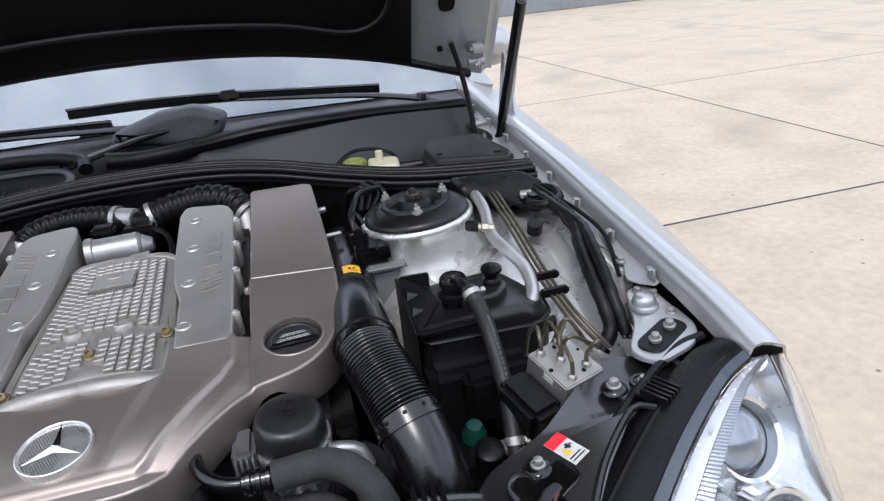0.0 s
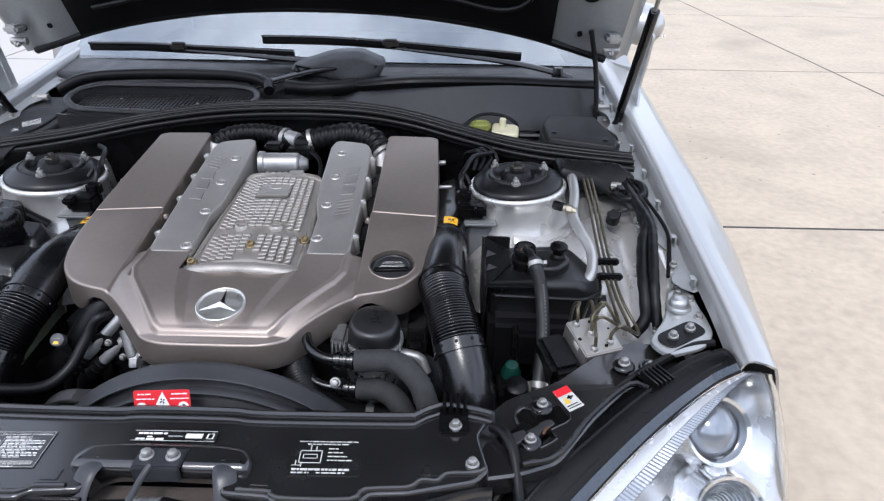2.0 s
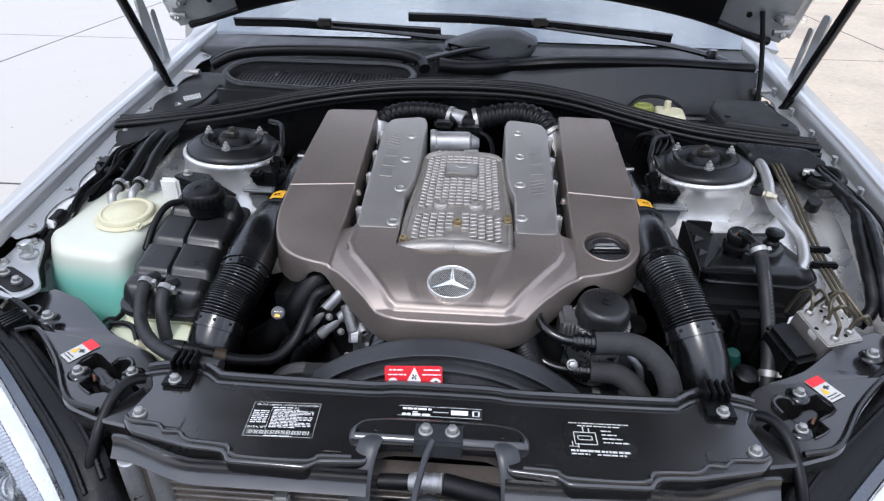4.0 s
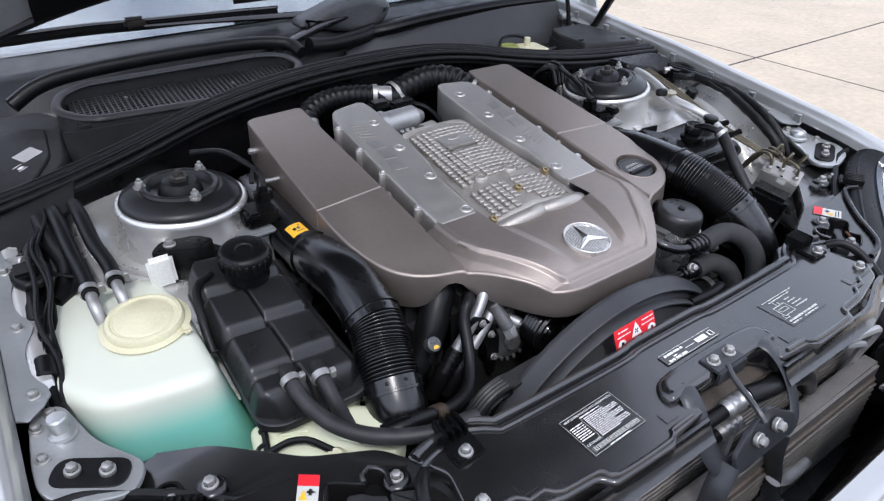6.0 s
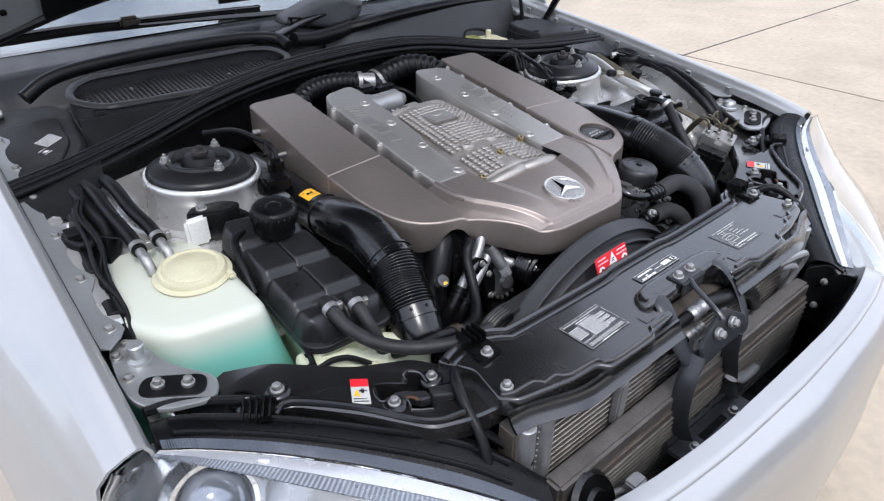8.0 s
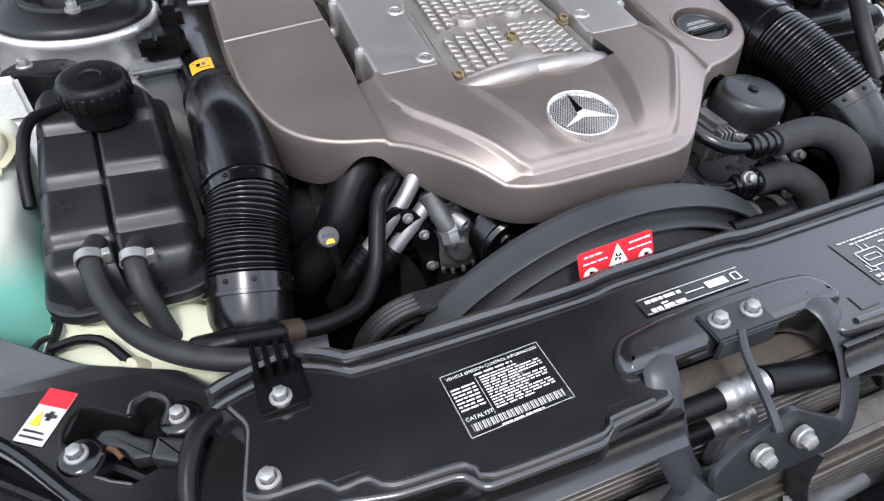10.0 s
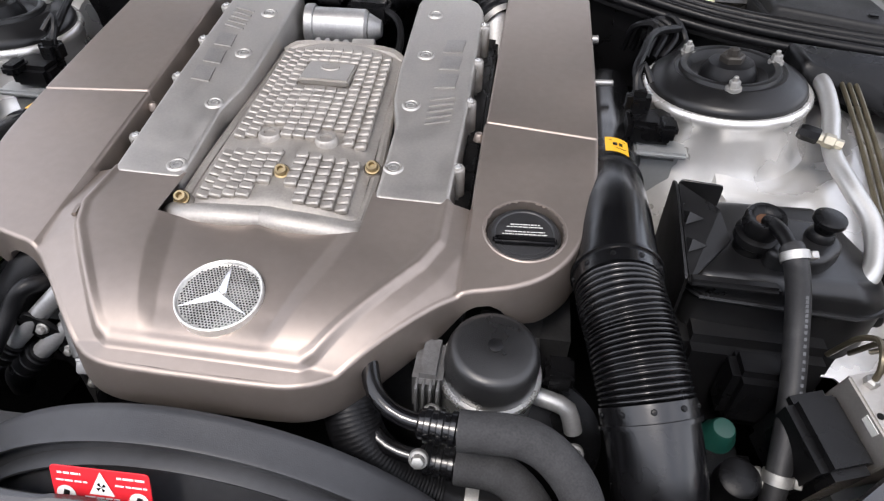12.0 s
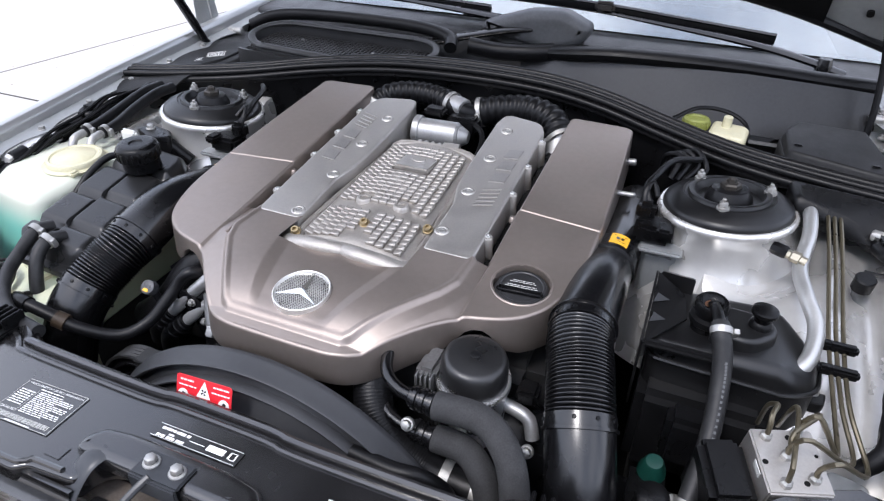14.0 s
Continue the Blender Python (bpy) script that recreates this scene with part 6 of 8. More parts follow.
# ---- air intake ducts ----
def duct(sx, pts, p0, p1, ps, full, count):
    d = thing("air_duct", "black plastic air intake duct with a ribbed bellows", "air duct", (pts[2][0], pts[2][1], 0.5), "air intake ducts")
    line = curve_points(pts, 0.003)
    ln = [0]
    for p, q in zip(line, line[1:]):
        ln.append(ln[-1] + (q - p).length)
    tot = ln[-1]

    def share(p):
        return ln[min(range(len(line)), key=lambda k: (line[k] - Vector(p)).length)] / tot
    a, b, sticker = share(p0), share(p1), share(ps)
    lip = 0.014 / tot

    def rad(t):
        size = full * (0.9 + 0.1 * ease((t - sticker) / 0.14))
        if a <= t <= b:
            return size - 0.0034 + 0.0038 * abs(math.sin(math.pi * count * (t - a) / (b - a))) ** 0.7
        if a - lip < t < a or b < t < b + lip:
            return size + 0.001
        if a - 1.25 * lip < t < a or b < t < b + 1.25 * lip:
            return size + 0.0032
        if abs(t - sticker - 0.045) < 0.006:
            return size + 0.0025
        return size
    body = part("duct", tube(B(), even_points(curve_points(pts, 0.0008), 1700), rad, 32, 0), SATIN, d, sharp=60)
    bm = B()
    for t in (a - 0.5 * lip, b + 0.5 * lip):
        i = min(range(len(ln)), key=lambda k: abs(ln[k] - t * tot))
        tan = (line[min(i + 1, len(line) - 1)] - line[i - 1]).normalized()
        m = toward(line[i], tan)
        for k in range(10):
            ang = 2 * math.pi * k / 10
            lathe(bm, [(0, 0.0018), (0.0022, 0.0012), (0.003, -0.001)], m @ Matrix.Rotation(ang, 4, "Z") @ Matrix.Translation((rad(t), 0, 0)) @ Matrix.Rotation(radians(90), 4, "Y"), 8)
    tagged(part("studs", bm, PLASTIC, d), kind="stuff")
    if sticker:
        i = min(range(len(ln)), key=lambda k: abs(ln[k] - sticker * tot))
        tan = (line[i + 1] - line[i - 1]).normalized()
        m = toward(line[i], tan)
        s0 = math.atan2(*(reversed((m.inverted() @ (line[i] + Vector((sx * 0.12, -0.35, 0.8)))).xy)))
        r = rad(sticker)

        def f(u, v):
            ang = s0 + lerp(-0.38, 0.38, u)
            return m @ Vector(((r + 0.0012) * math.cos(ang), (r + 0.0012) * math.sin(ang), lerp(-0.017, 0.017, v)))
        st = part("sticker", sheet(B(), f, 10, 1, 0.0006), YELLOW, d, "orange warning sticker")
        bm = B()
        for v0, v1, u0, u1 in ((0.2, 0.24, 0.15, 0.85), (0.4, 0.62, 0.3, 0.45), (0.4, 0.62, 0.52, 0.7), (0.75, 0.8, 0.15, 0.6)):
            q = []
            for uu, vv in ((u0, v0), (u1, v0), (u1, v1), (u0, v1)):
                ang = s0 + lerp(-0.38, 0.38, uu)
                q.append(bm.verts.new(m @ Vector(((r + 0.002) * math.cos(ang), (r + 0.002) * math.sin(ang), lerp(-0.017, 0.017, vv)))))
            bm.faces.new(q)
        part("print", bm, BLACK_INK, st, smooth=False)
    return d


duct(1, [(0.345, 0.50, 0.80), (0.342, 0.40, 0.80), (0.338, 0.29, 0.804), (0.335, 0.195, 0.818), (0.335, 0.084, 0.819), (0.346, 0.035, 0.805), (0.36, -0.014, 0.779), (0.375, -0.058, 0.734), (0.388, -0.092, 0.655), (0.393, -0.11, 0.54)], (0.338, 0.078, 0.816), (0.36, -0.012, 0.78), (0.338, 0.29, 0.804), 0.0388, 24)
duct(-1, [(-0.35, 0.50, 0.80), (-0.347, 0.40, 0.798), (-0.343, 0.28, 0.794), (-0.34, 0.20, 0.806), (-0.338, 0.125, 0.812), (-0.341, 0.048, 0.79), (-0.35, 0.015, 0.772), (-0.359, -0.02, 0.75), (-0.367, -0.055, 0.712), (-0.371, -0.085, 0.64), (-0.372, -0.105, 0.55)], (-0.341, 0.048, 0.79), (-0.358, -0.018, 0.751), (-0.343, 0.28, 0.794), 0.039, 19)

# ---- oil filter and front hoses ----
of = thing("oil_filter", "black round oil filter cap on an aluminium housing", "oil filter", (0.23, 0.0, 0.75))
m = toward((0.2285, 0.006, 0.765), (0.06, -0.10, 1))
part("cap", lathe(B(), [(0, 0.047), (0.006, 0.047), (0.0065, 0.049), (0.004, 0.05), (0, 0.05)], m, 16), RUBBER, of)
part("housing_cap", lathe(B(), [(0, 0.047), (0.03, 0.0467), (0.0345, 0.0455), (0.037, 0.043), (0.0395, 0.036), (0.041, 0.011)], m, 48), mat("worn_black_cap", (0.012, 0.012, 0.0125), 0.34, var=0.2, scale=30, grain=0.3, stain=(20, 0.4, (0.024, 0.024, 0.024)), spec=0.6), of, "black filter cap with a flat top")
bm = lathe(B(), [(0.041, 0.0125), (0.0445, 0.0125), (0.0455, 0.011), (0.0455, 0.006), (0.044, 0.002), (0.043, -0.01), (0.043, -0.09)], m, 48)
part("housing", bm, MACHINED, of)
bm = box(B(), (0.178, 0.0, 0.765), (0.026, 0.05, 0.05), 0.006)
for k in range(4):
    part("cooling_rib", box(B(), (0.17 + 0.006 * k, -0.026, 0.768), (0.0025, 0.012, 0.036), 0.0008, None, 1), PUMP, of)
part("bracket", bm, PUMP, of)
part("timing_cover", lathe(B(), [(0, 0.01), (0.045, 0.008), (0.06, 0.0), (0.064, -0.04)], toward((0.285, 0.0, 0.68), (0.2, -0.7, 0.6)), 40), PLASTIC, of)
part("alloy_elbow", tube(B(), [(0.262, 0.012, 0.742), (0.285, 0.008, 0.74), (0.302, 0.004, 0.735), (0.31, -0.004, 0.715)], 0.0085, 14), GREY_ALU, of)
part("drain_pipe", tube(B(), [(0.275, -0.02, 0.73), (0.29, -0.03, 0.715), (0.298, -0.035, 0.68)], 0.006, 10), GREY_ALU, of)
part("sensor_plug", box(B(), (0.292, 0.03, 0.752), (0.026, 0.03, 0.02), 0.004), PLASTIC, of)
for p in ((0.185, -0.04, 0.765), (0.31, -0.03, 0.72), (0.27, -0.065, 0.70), (0.18, -0.075, 0.752)):
    bolt(of, p, (0, -0.8, 0.5), 10, size=1.1)

for pts, fit_end in (([(0.128, -0.015, 0.80), (0.14, -0.045, 0.792), (0.165, -0.06, 0.785), (0.21, -0.064, 0.784), (0.265, -0.066, 0.786), (0.3, -0.085, 0.77), (0.318, -0.105, 0.73), (0.325, -0.115, 0.66)], 0.3),
                     ([(0.118, -0.01, 0.75), (0.135, -0.045, 0.738), (0.16, -0.058, 0.731), (0.21, -0.062, 0.73), (0.25, -0.066, 0.73), (0.28, -0.085, 0.71), (0.292, -0.10, 0.66), (0.295, -0.11, 0.6)], 0.3)):
    h = thing("coolant_hose", "foam-covered black hose with a crimped fitting", "hose", pts[3], "refrigerant hoses")
    part("hose", tube(B(), pts[3:], 0.0165, 16), FOAM, h)
    part("pipe", tube(B(), pts[:4], 0.0075, 12), SATIN, h)
    a, b = Vector(pts[3]) - Vector((0.032, -0.002, 0)), Vector(pts[3]) + Vector((0.012, -0.001, 0))
    d = (b - a).normalized()
    bm = cyl(B(), a, b, 0.012)
    for k in range(4):
        lathe(bm, [(0.012, -0.003), (0.0142, -0.002), (0.0142, 0.002), (0.012, 0.003)], toward(a + d * (0.008 + 0.01 * k), d), 20)
    part("crimp", bm, SATIN, h)
lh = thing("radiator_hose", "thick black radiator hose with a steel clamp", "hose", (0.2, -0.09, 0.68))
part("hose", tube(B(), [(0.105, 0.0, 0.765), (0.112, -0.03, 0.745), (0.13, -0.052, 0.718), (0.163, -0.058, 0.688), (0.2, -0.058, 0.667), (0.24, -0.058, 0.66), (0.285, -0.06, 0.66)], lambda t: 0.024 + (0.0003 * math.sin(t * 420) if t < 0.62 else 0), 20, 0.0012), RUBBER, lh)
clamp_ring(lh, (0.222, -0.058, 0.662), (1, 0, -0.15), 0.0246, 0.012)
clamp_ring(lh, (0.265, -0.059, 0.66), (1, 0, 0), 0.0246, 0.011)
part("branch", tube(B(), [(0.13, -0.115, 0.725), (0.18, -0.118, 0.724), (0.215, -0.112, 0.72), (0.24, -0.1, 0.69), (0.25, -0.1, 0.64)], 0.010, 12), RUBBER, lh)

# left of the engine: power-steering pump, pulley, belt and pipes
pump = thing("belt_pump", "grey aluminium pump with a black pulley", "pump", (-0.14, -0.03, 0.72))
bm = box(B(), (-0.138, 0.03, 0.705), (0.05, 0.05, 0.075), 0.018, None, 3)
lathe(bm, [(0, 0.012), (0.012, 0.012), (0.016, 0.006), (0.024, 0.004), (0.034, -0.002), (0.037, -0.012), (0.037, -0.03)], toward((-0.134, 0.006, 0.695), (-0.1, -1, 0.1)), 36)
cyl(bm, (-0.166, 0.016, 0.772), (-0.151, -0.006, 0.735), 0.0105)
cyl(bm, (-0.14, 0.03, 0.76), (-0.136, 0.01, 0.737), 0.011)
box(bm, (-0.15, 0.01, 0.745), (0.03, 0.02, 0.028), 0.006)
part("body", bm, PUMP, pump, "cast pump body with ports")
spout = toward((-0.15, -0.006, 0.732), (0.05, -0.6, -0.75))
part("hex_fitting", lathe(B(), [(0.0045, 0.008), (0.0052, 0.0145), (0.0088, 0.0145), (0.0105, 0.012), (0.0105, 0.003), (0.0115, 0.002), (0.0115, -0.008)], spout, 6), GREY_ALU, pump)
part("bore", lathe(B(), [(0, 0.0095), (0.0046, 0.0095), (0.0046, 0.003)], spout, 14), DARK, pump)
port = toward((-0.137, -0.005, 0.74), (0.35, -0.9, -0.1))
part("port", lathe(B(), [(0.0035, 0.004), (0.004, 0.009), (0.0068, 0.009), (0.008, 0.007), (0.008, -0.02)], port, 20), GREY_ALU, pump)
part("bore", lathe(B(), [(0, 0.006), (0.0036, 0.006), (0.0036, 0.0)], port, 14), DARK, pump)
for k in range(5):
    a = radians(205 + 25 * k)
    part("rib", box(B(), (-0.136 + 0.03 * math.cos(a), -0.001, 0.694 + 0.03 * math.sin(a)), (0.004, 0.006, 0.007), 0.001), PUMP, pump)
m = toward((-0.091, -0.034, 0.715), (0.03, -1, 0.06))
part("pulley", lathe(B(), [(0, 0.006), (0.006, 0.006), (0.007, 0.002), (0.011, 0.003), (0.014, 0.003), (0.016, 0.0), (0.023, 0.0), (0.025, 0.006), (0.029, 0.008), (0.0325, 0.008), (0.036, 0.004)] + [(0.036 - 0.002 * (k % 2), 0.002 - 0.003 * k) for k in range(12)] + [(0.03, -0.036), (0, -0.036)], m, 44), SATIN, pump)
strap = [(-0.222, 0.756), (-0.206, 0.772), (-0.186, 0.762), (-0.166, 0.736), (-0.158, 0.715), (-0.156, 0.668), (-0.176, 0.664), (-0.182, 0.70), (-0.19, 0.726)]
part("clamp_plate", slab(B(), fillet([(x, z) for x, z in strap], 0.006, 3), 0.0, -0.004, 0.001, 2, Matrix.Translation((0, 0.004, 0)) @ Matrix.Rotation(radians(90), 4, "X")), PLASTIC, pump, "black clamp plate with three bolts")
for x, z in ((-0.192, 0.755), (-0.175, 0.727), (-0.168, 0.679)):
    bolt(pump, (x, 0.003, z), (0, -1, 0.2), 0, size=0.8)
for a, b, c in (((-0.168, 0.03, 0.794), (-0.196, 0.014, 0.766), (-0.238, 0.006, 0.722)), ((-0.142, 0.03, 0.778), (-0.172, 0.014, 0.752), (-0.212, 0.004, 0.715))):
    part("alloy_pipe", tube(B(), [a, b, c], 0.0088, 14), GREY_ALU, pump)
    d = (Vector(c) - Vector(b)).normalized()
    part("rubber_end", tube(B(), [Vector(c) - d * 0.004, Vector(c) + d * 0.04, Vector(c) + d * 0.06 + Vector((0, 0.01, -0.02))], 0.012, 14), RUBBER, pump)
    for k in (0.004, 0.016, 0.03):
        part("crimp_ring", lathe(B(), [(0.012, -0.004), (0.0135, -0.003), (0.0135, 0.003), (0.012, 0.004)], toward(Vector(c) + d * k, d), 20), PLASTIC, pump)
part("bracket_arm", box(B(), (-0.165, 0.03, 0.655), (0.012, 0.05, 0.03), 0.003), PLASTIC, pump)
main = thing("radiator_hose", "wide grey-black hose bending down beside the engine", "hose", (-0.25, 0.045, 0.7))
part("hose", tube(B(), [(-0.2, 0.11, 0.79), (-0.22, 0.075, 0.783), (-0.242, 0.055, 0.757), (-0.26, 0.045, 0.73), (-0.285, 0.04, 0.70), (-0.33, 0.04, 0.665)], 0.024, 20), RUBBER, main)
part("print", bars(B(), Vector((-0.272, 0.0195, 0.71)), Vector((-0.04, 0.0, -0.036)), Vector((0.006, -0.002, -0.006)), [(0.1, 0.4, 0.0, 1.0)], lift=0.0008, rng=random.Random(3), gap=0.5), YELLOW, main, smooth=False)
belt = thing("drive_belt", "black ribbed drive belt round a guide pulley", "belt", (-0.2, -0.09, 0.65))
m = toward((-0.215, -0.082, 0.652), (0, -1, 0.05))
part("belt", lathe(B(), [(0.064, -0.014), (0.068, -0.014)] + [(0.068 - 0.002 * (k % 2), -0.012 + 0.003 * k) for k in range(9)] + [(0.068, 0.014), (0.064, 0.014), (0.064, -0.014)], m, 64), BELT, belt)
part("guide_pulley", lathe(B(), [(0, 0.01), (0.012, 0.01), (0.03, 0.004), (0.048, 0.004), (0.052, 0.013), (0.055, 0.013), (0.058, 0.006), (0.063, 0.004), (0.0635, -0.013), (0, -0.013)], m, 56), PLASTIC, belt)
part("upper_run", box(B(), (0, 0, 0), (0.13, 0.028, 0.004), 0.001, Matrix.Translation((-0.15, -0.08, 0.722)) @ Matrix.Rotation(radians(-4), 4, "Y")), BELT, belt)
part("lower_run", box(B(), (0, 0, 0), (0.13, 0.028, 0.004), 0.001, Matrix.Translation((-0.14, -0.08, 0.70)) @ Matrix.Rotation(radians(-8), 4, "Y")), BELT, belt)

vh = thing("vent_hose", "thin black vent hose looping to the coolant tank", "hose", (-0.27, -0.05, 0.7))
part("hose", tube(B(), [(-0.183, 0.055, 0.775), (-0.195, 0.034, 0.786), (-0.205, 0.022, 0.79), (-0.215, 0.016, 0.782), (-0.222, 0.008, 0.768), (-0.229, -0.008, 0.753), (-0.241, -0.033, 0.731), (-0.266, -0.062, 0.72), (-0.31, -0.086, 0.734), (-0.352, -0.095, 0.752), (-0.388, -0.10, 0.764), (-0.408, -0.095, 0.76)], 0.0088, 14), RUBBER, vh)
part("collar", tube(B(), [(-0.38, -0.1, 0.762), (-0.398, -0.099, 0.763), (-0.412, -0.093, 0.758)], 0.0112, 14), PLASTIC, vh)
part("tee", tube(B(), [(-0.408, -0.096, 0.76), (-0.418, -0.088, 0.754), (-0.43, -0.07, 0.742)], 0.008, 12), PLASTIC, vh)
part("clip", lathe(B(), [(0.0088, -0.0085), (0.0118, -0.008), (0.0118, 0.008), (0.0088, 0.0085)], toward((-0.335, -0.0925, 0.7445), (-1, -0.25, 0.45)), 20), mat("brown_clip", (0.035, 0.024, 0.015), 0.5, var=0.3, spec=0.3), vh)
dip = thing("chassis_tag", "round silver tag with a yellow dot", "tag", (-0.275, 0.006, 0.7))
tag_m = toward((-0.275, 0.0065, 0.755), (0.1, -0.7, 0.7))
part("disc", lathe(B(), [(0, 0.003), (0.0085, 0.003), (0.0105, 0.002), (0.0108, -0.01)], tag_m, 28), DUSTY, dip)
part("stalk", cyl(B(), tag_m @ Vector((0, 0, -0.008)), (-0.262, 0.035, 0.66), 0.006), IRON, dip)
for k in range(3):
    part("mark", box(B(), (-0.0045 + 0.0045 * k, 0.002 - 0.0005 * k, 0.0032), (0.0034, 0.003, 0.0006), 0.0002, tag_m, 1), BLACK_INK, dip)
part("dot", slab(B(), fillet([(-0.006, -0.0065), (0.004, -0.0078), (0.003, -0.003), (-0.003, -0.002)], 0.0012, 2), 0.0038, 0.002, 0.0, 1, tag_m), YELLOW, dip)


# ---- left tanks ----
ct = thing("coolant_tank", "black ribbed coolant tank with a screw cap and milky lower half", "coolant tank", (-0.46, 0.12, 0.66))


def tank_top(u, v):
    """Pillowed cells with grooves between them."""
    y = lerp(-0.012, 0.275, v)
    w0, w1 = lerp(-0.527, -0.532, v), lerp(-0.383, -0.405, v)
    end = max(ease((0.08 - v) / 0.08), ease((v - 0.88) / 0.12))
    w0, w1 = lerp(w0, lerp(w0, w1, 0.5), 0.32 * end), lerp(w1, lerp(w0, w1, 0.5), 0.32 * end)
    x = lerp(w0, w1, u)
    z = 0.796 + 0.052 * v - 0.012 * u
    edge = min(u, 1 - u, v * 1.6, (1 - v) * 1.6)
    z -= 0.034 * (1 - min(edge / 0.13, 1)) ** 2.4
    groove = min([abs(u - 0.47) / 0.5] + [abs(v - g - 0.03 * (u > 0.47)) for g in (0.17, 0.435, 0.71)])
    z -= 0.011 * math.exp(-(groove / 0.022) ** 2)
    return (x, y, z)


part("upper_half", sheet(B(), tank_top, 60, 80, 0.003), TANK, ct, "black upper half with pressed cells", 60)
poly = fillet([(-0.526, -0.002), (-0.505, -0.016), (-0.405, -0.02), (-0.383, -0.006), (-0.402, 0.266), (-0.43, 0.272), (-0.51, 0.274), (-0.53, 0.26)], 0.016, 4)
part("seam_flange", slab(B(), inset(poly, -0.004), lambda x, y: 0.764 + 0.15 * y, lambda x, y: 0.754 + 0.15 * y, 0.003, 2), TANK, ct)
part("lower_half", slab(B(), inset(poly, 0.005), lambda x, y: 0.755 + 0.15 * y, 0.64, 0.002, 1, flare=-0.02), MILKY, ct, "milky translucent lower half")
m = Matrix.Translation((-0.455, 0.203, 0.838)) @ Matrix.Rotation(radians(6), 4, "X") @ Matrix.Diagonal((0.85, 0.85, 0.78, 1))
part("neck", lathe(B(), [(0.036, -0.01), (0.036, 0.012), (0.038, 0.014), (0.038, 0.02)], m, 32), PLASTIC, ct)
bm = lathe(B(), [(0, 0.047), (0.012, 0.047), (0.014, 0.0495), (0.03, 0.05), (0.036, 0.048), (0.04, 0.043), (0.041, 0.036), (0.041, 0.018), (0.039, 0.016)], m, 48)
for k in range(24):
    a = 2 * math.pi * k / 24
    box(bm, (0.0408, 0, 0.029), (0.0032, 0.0045, 0.022), 0.001, m @ Matrix.Rotation(a, 4, "Z"), 1)
part("screw_cap", bm, PLASTIC, ct, "black ribbed screw cap")
part("overflow_pipe", tube(B(), [(-0.50, 0.225, 0.835), (-0.525, 0.2, 0.838), (-0.535, 0.16, 0.82), (-0.538, 0.12, 0.79)], 0.006, 10), RUBBER, ct)
for a, pts in (((-0.479, 0.014), [(-0.475, 0.03, 0.797), (-0.480, 0.005, 0.80), (-0.474, -0.03, 0.785), (-0.455, -0.07, 0.775), (-0.42, -0.105, 0.77), (-0.37, -0.13, 0.768), (-0.31, -0.14, 0.768)]),
               ((-0.445, 0.0), [(-0.44, 0.02, 0.793), (-0.445, -0.005, 0.797), (-0.443, -0.03, 0.78), (-0.435, -0.05, 0.74), (-0.425, -0.06, 0.70), (-0.40, -0.08, 0.69)])):
    part("hose", tube(B(), pts, 0.0098, 12), GREYHOSE, ct)
    clamp_ring(ct, pts[1], Vector(pts[2]) - Vector(pts[0]), 0.0105, 0.009)

wt = thing("washer_tank", "milky washer fluid tank filled with blue-green fluid", "washer tank", (-0.62, 0.18, 0.62))
poly = [(-0.722, 0.32), (-0.728, 0.15), (-0.675, 0.072), (-0.543, 0.05), (-0.545, 0.25), (-0.575, 0.32)]
wz = lambda x, y: 0.812 + 0.006 * ease((y - 0.1) / 0.2)
part("tank", slab(B(), fillet(poly, 0.036, 6), wz, 0.6, 0.018, 5, flare=0.045), WASH, wt, "milky plastic shell, fluid showing through")
part("lower_lobe", slab(B(), fillet([(-0.535, 0.03), (-0.55, -0.045), (-0.42, -0.118), (-0.375, -0.09), (-0.385, -0.03), (-0.42, 0.0)], 0.015), 0.738, 0.55, 0.012, 3), MILKY, wt, "milky lower lobe")
m = Matrix.Translation((-0.598, 0.188, 0.815)) @ Matrix.Diagonal((0.88, 0.88, 0.88, 1)) @ Matrix.Rotation(radians(4), 4, "X")
part("filler_neck", lathe(B(), [(0.05, -0.02), (0.053, 0.0), (0.062, 0.003), (0.063, 0.006), (0.055, 0.009)], m, 44), CREAM, wt)
bm = lathe(B(), [(0.055, 0.006), (0.055, 0.014), (0.052, 0.018), (0.047, 0.019), (0.045, 0.0165), (0.041, 0.0165), (0.038, 0.019), (0, 0.021)], m, 44)
box(bm, (0.045, -0.045, 0.008), (0.014, 0.02, 0.01), 0.003, m)
part("cap", bm, CREAM, wt, "yellowed snap-on filler cap")
part("neck_tab", box(B(), (-0.553, 0.275, 0.832), (0.036, 0.012, 0.05), 0.005, None), mat("white_tab", (0.7, 0.7, 0.66), 0.45), wt)
part("pump_cap", lathe(B(), [(0, 0.016), (0.011, 0.014), (0.0135, 0.008), (0.0135, -0.02)], toward((-0.465, -0.077, 0.733), (-0.4, -0.3, 0.8)), 20), CREAM, wt, "yellowed pump grommet")
part("boss", lathe(B(), [(0, 0.012), (0.007, 0.012), (0.009, 0.006), (0.012, -0.004)], Matrix.Translation((-0.512, -0.002, 0.738)), 20), MILKY, wt)
part("mould_line", tube(B(), [(-0.522, 0.0, 0.7385), (-0.505, -0.012, 0.7395), (-0.478, -0.022, 0.7385)], 0.0025, 6), MILKY, wt)
part("strap", box(B(), (-0.452, -0.02, 0.738), (0.012, 0.03, 0.008), 0.002, None), CREAM, wt)
pw = thing("pump_wire", "taped black wire looping over the washer tank", "wire", (-0.5, -0.04, 0.7))
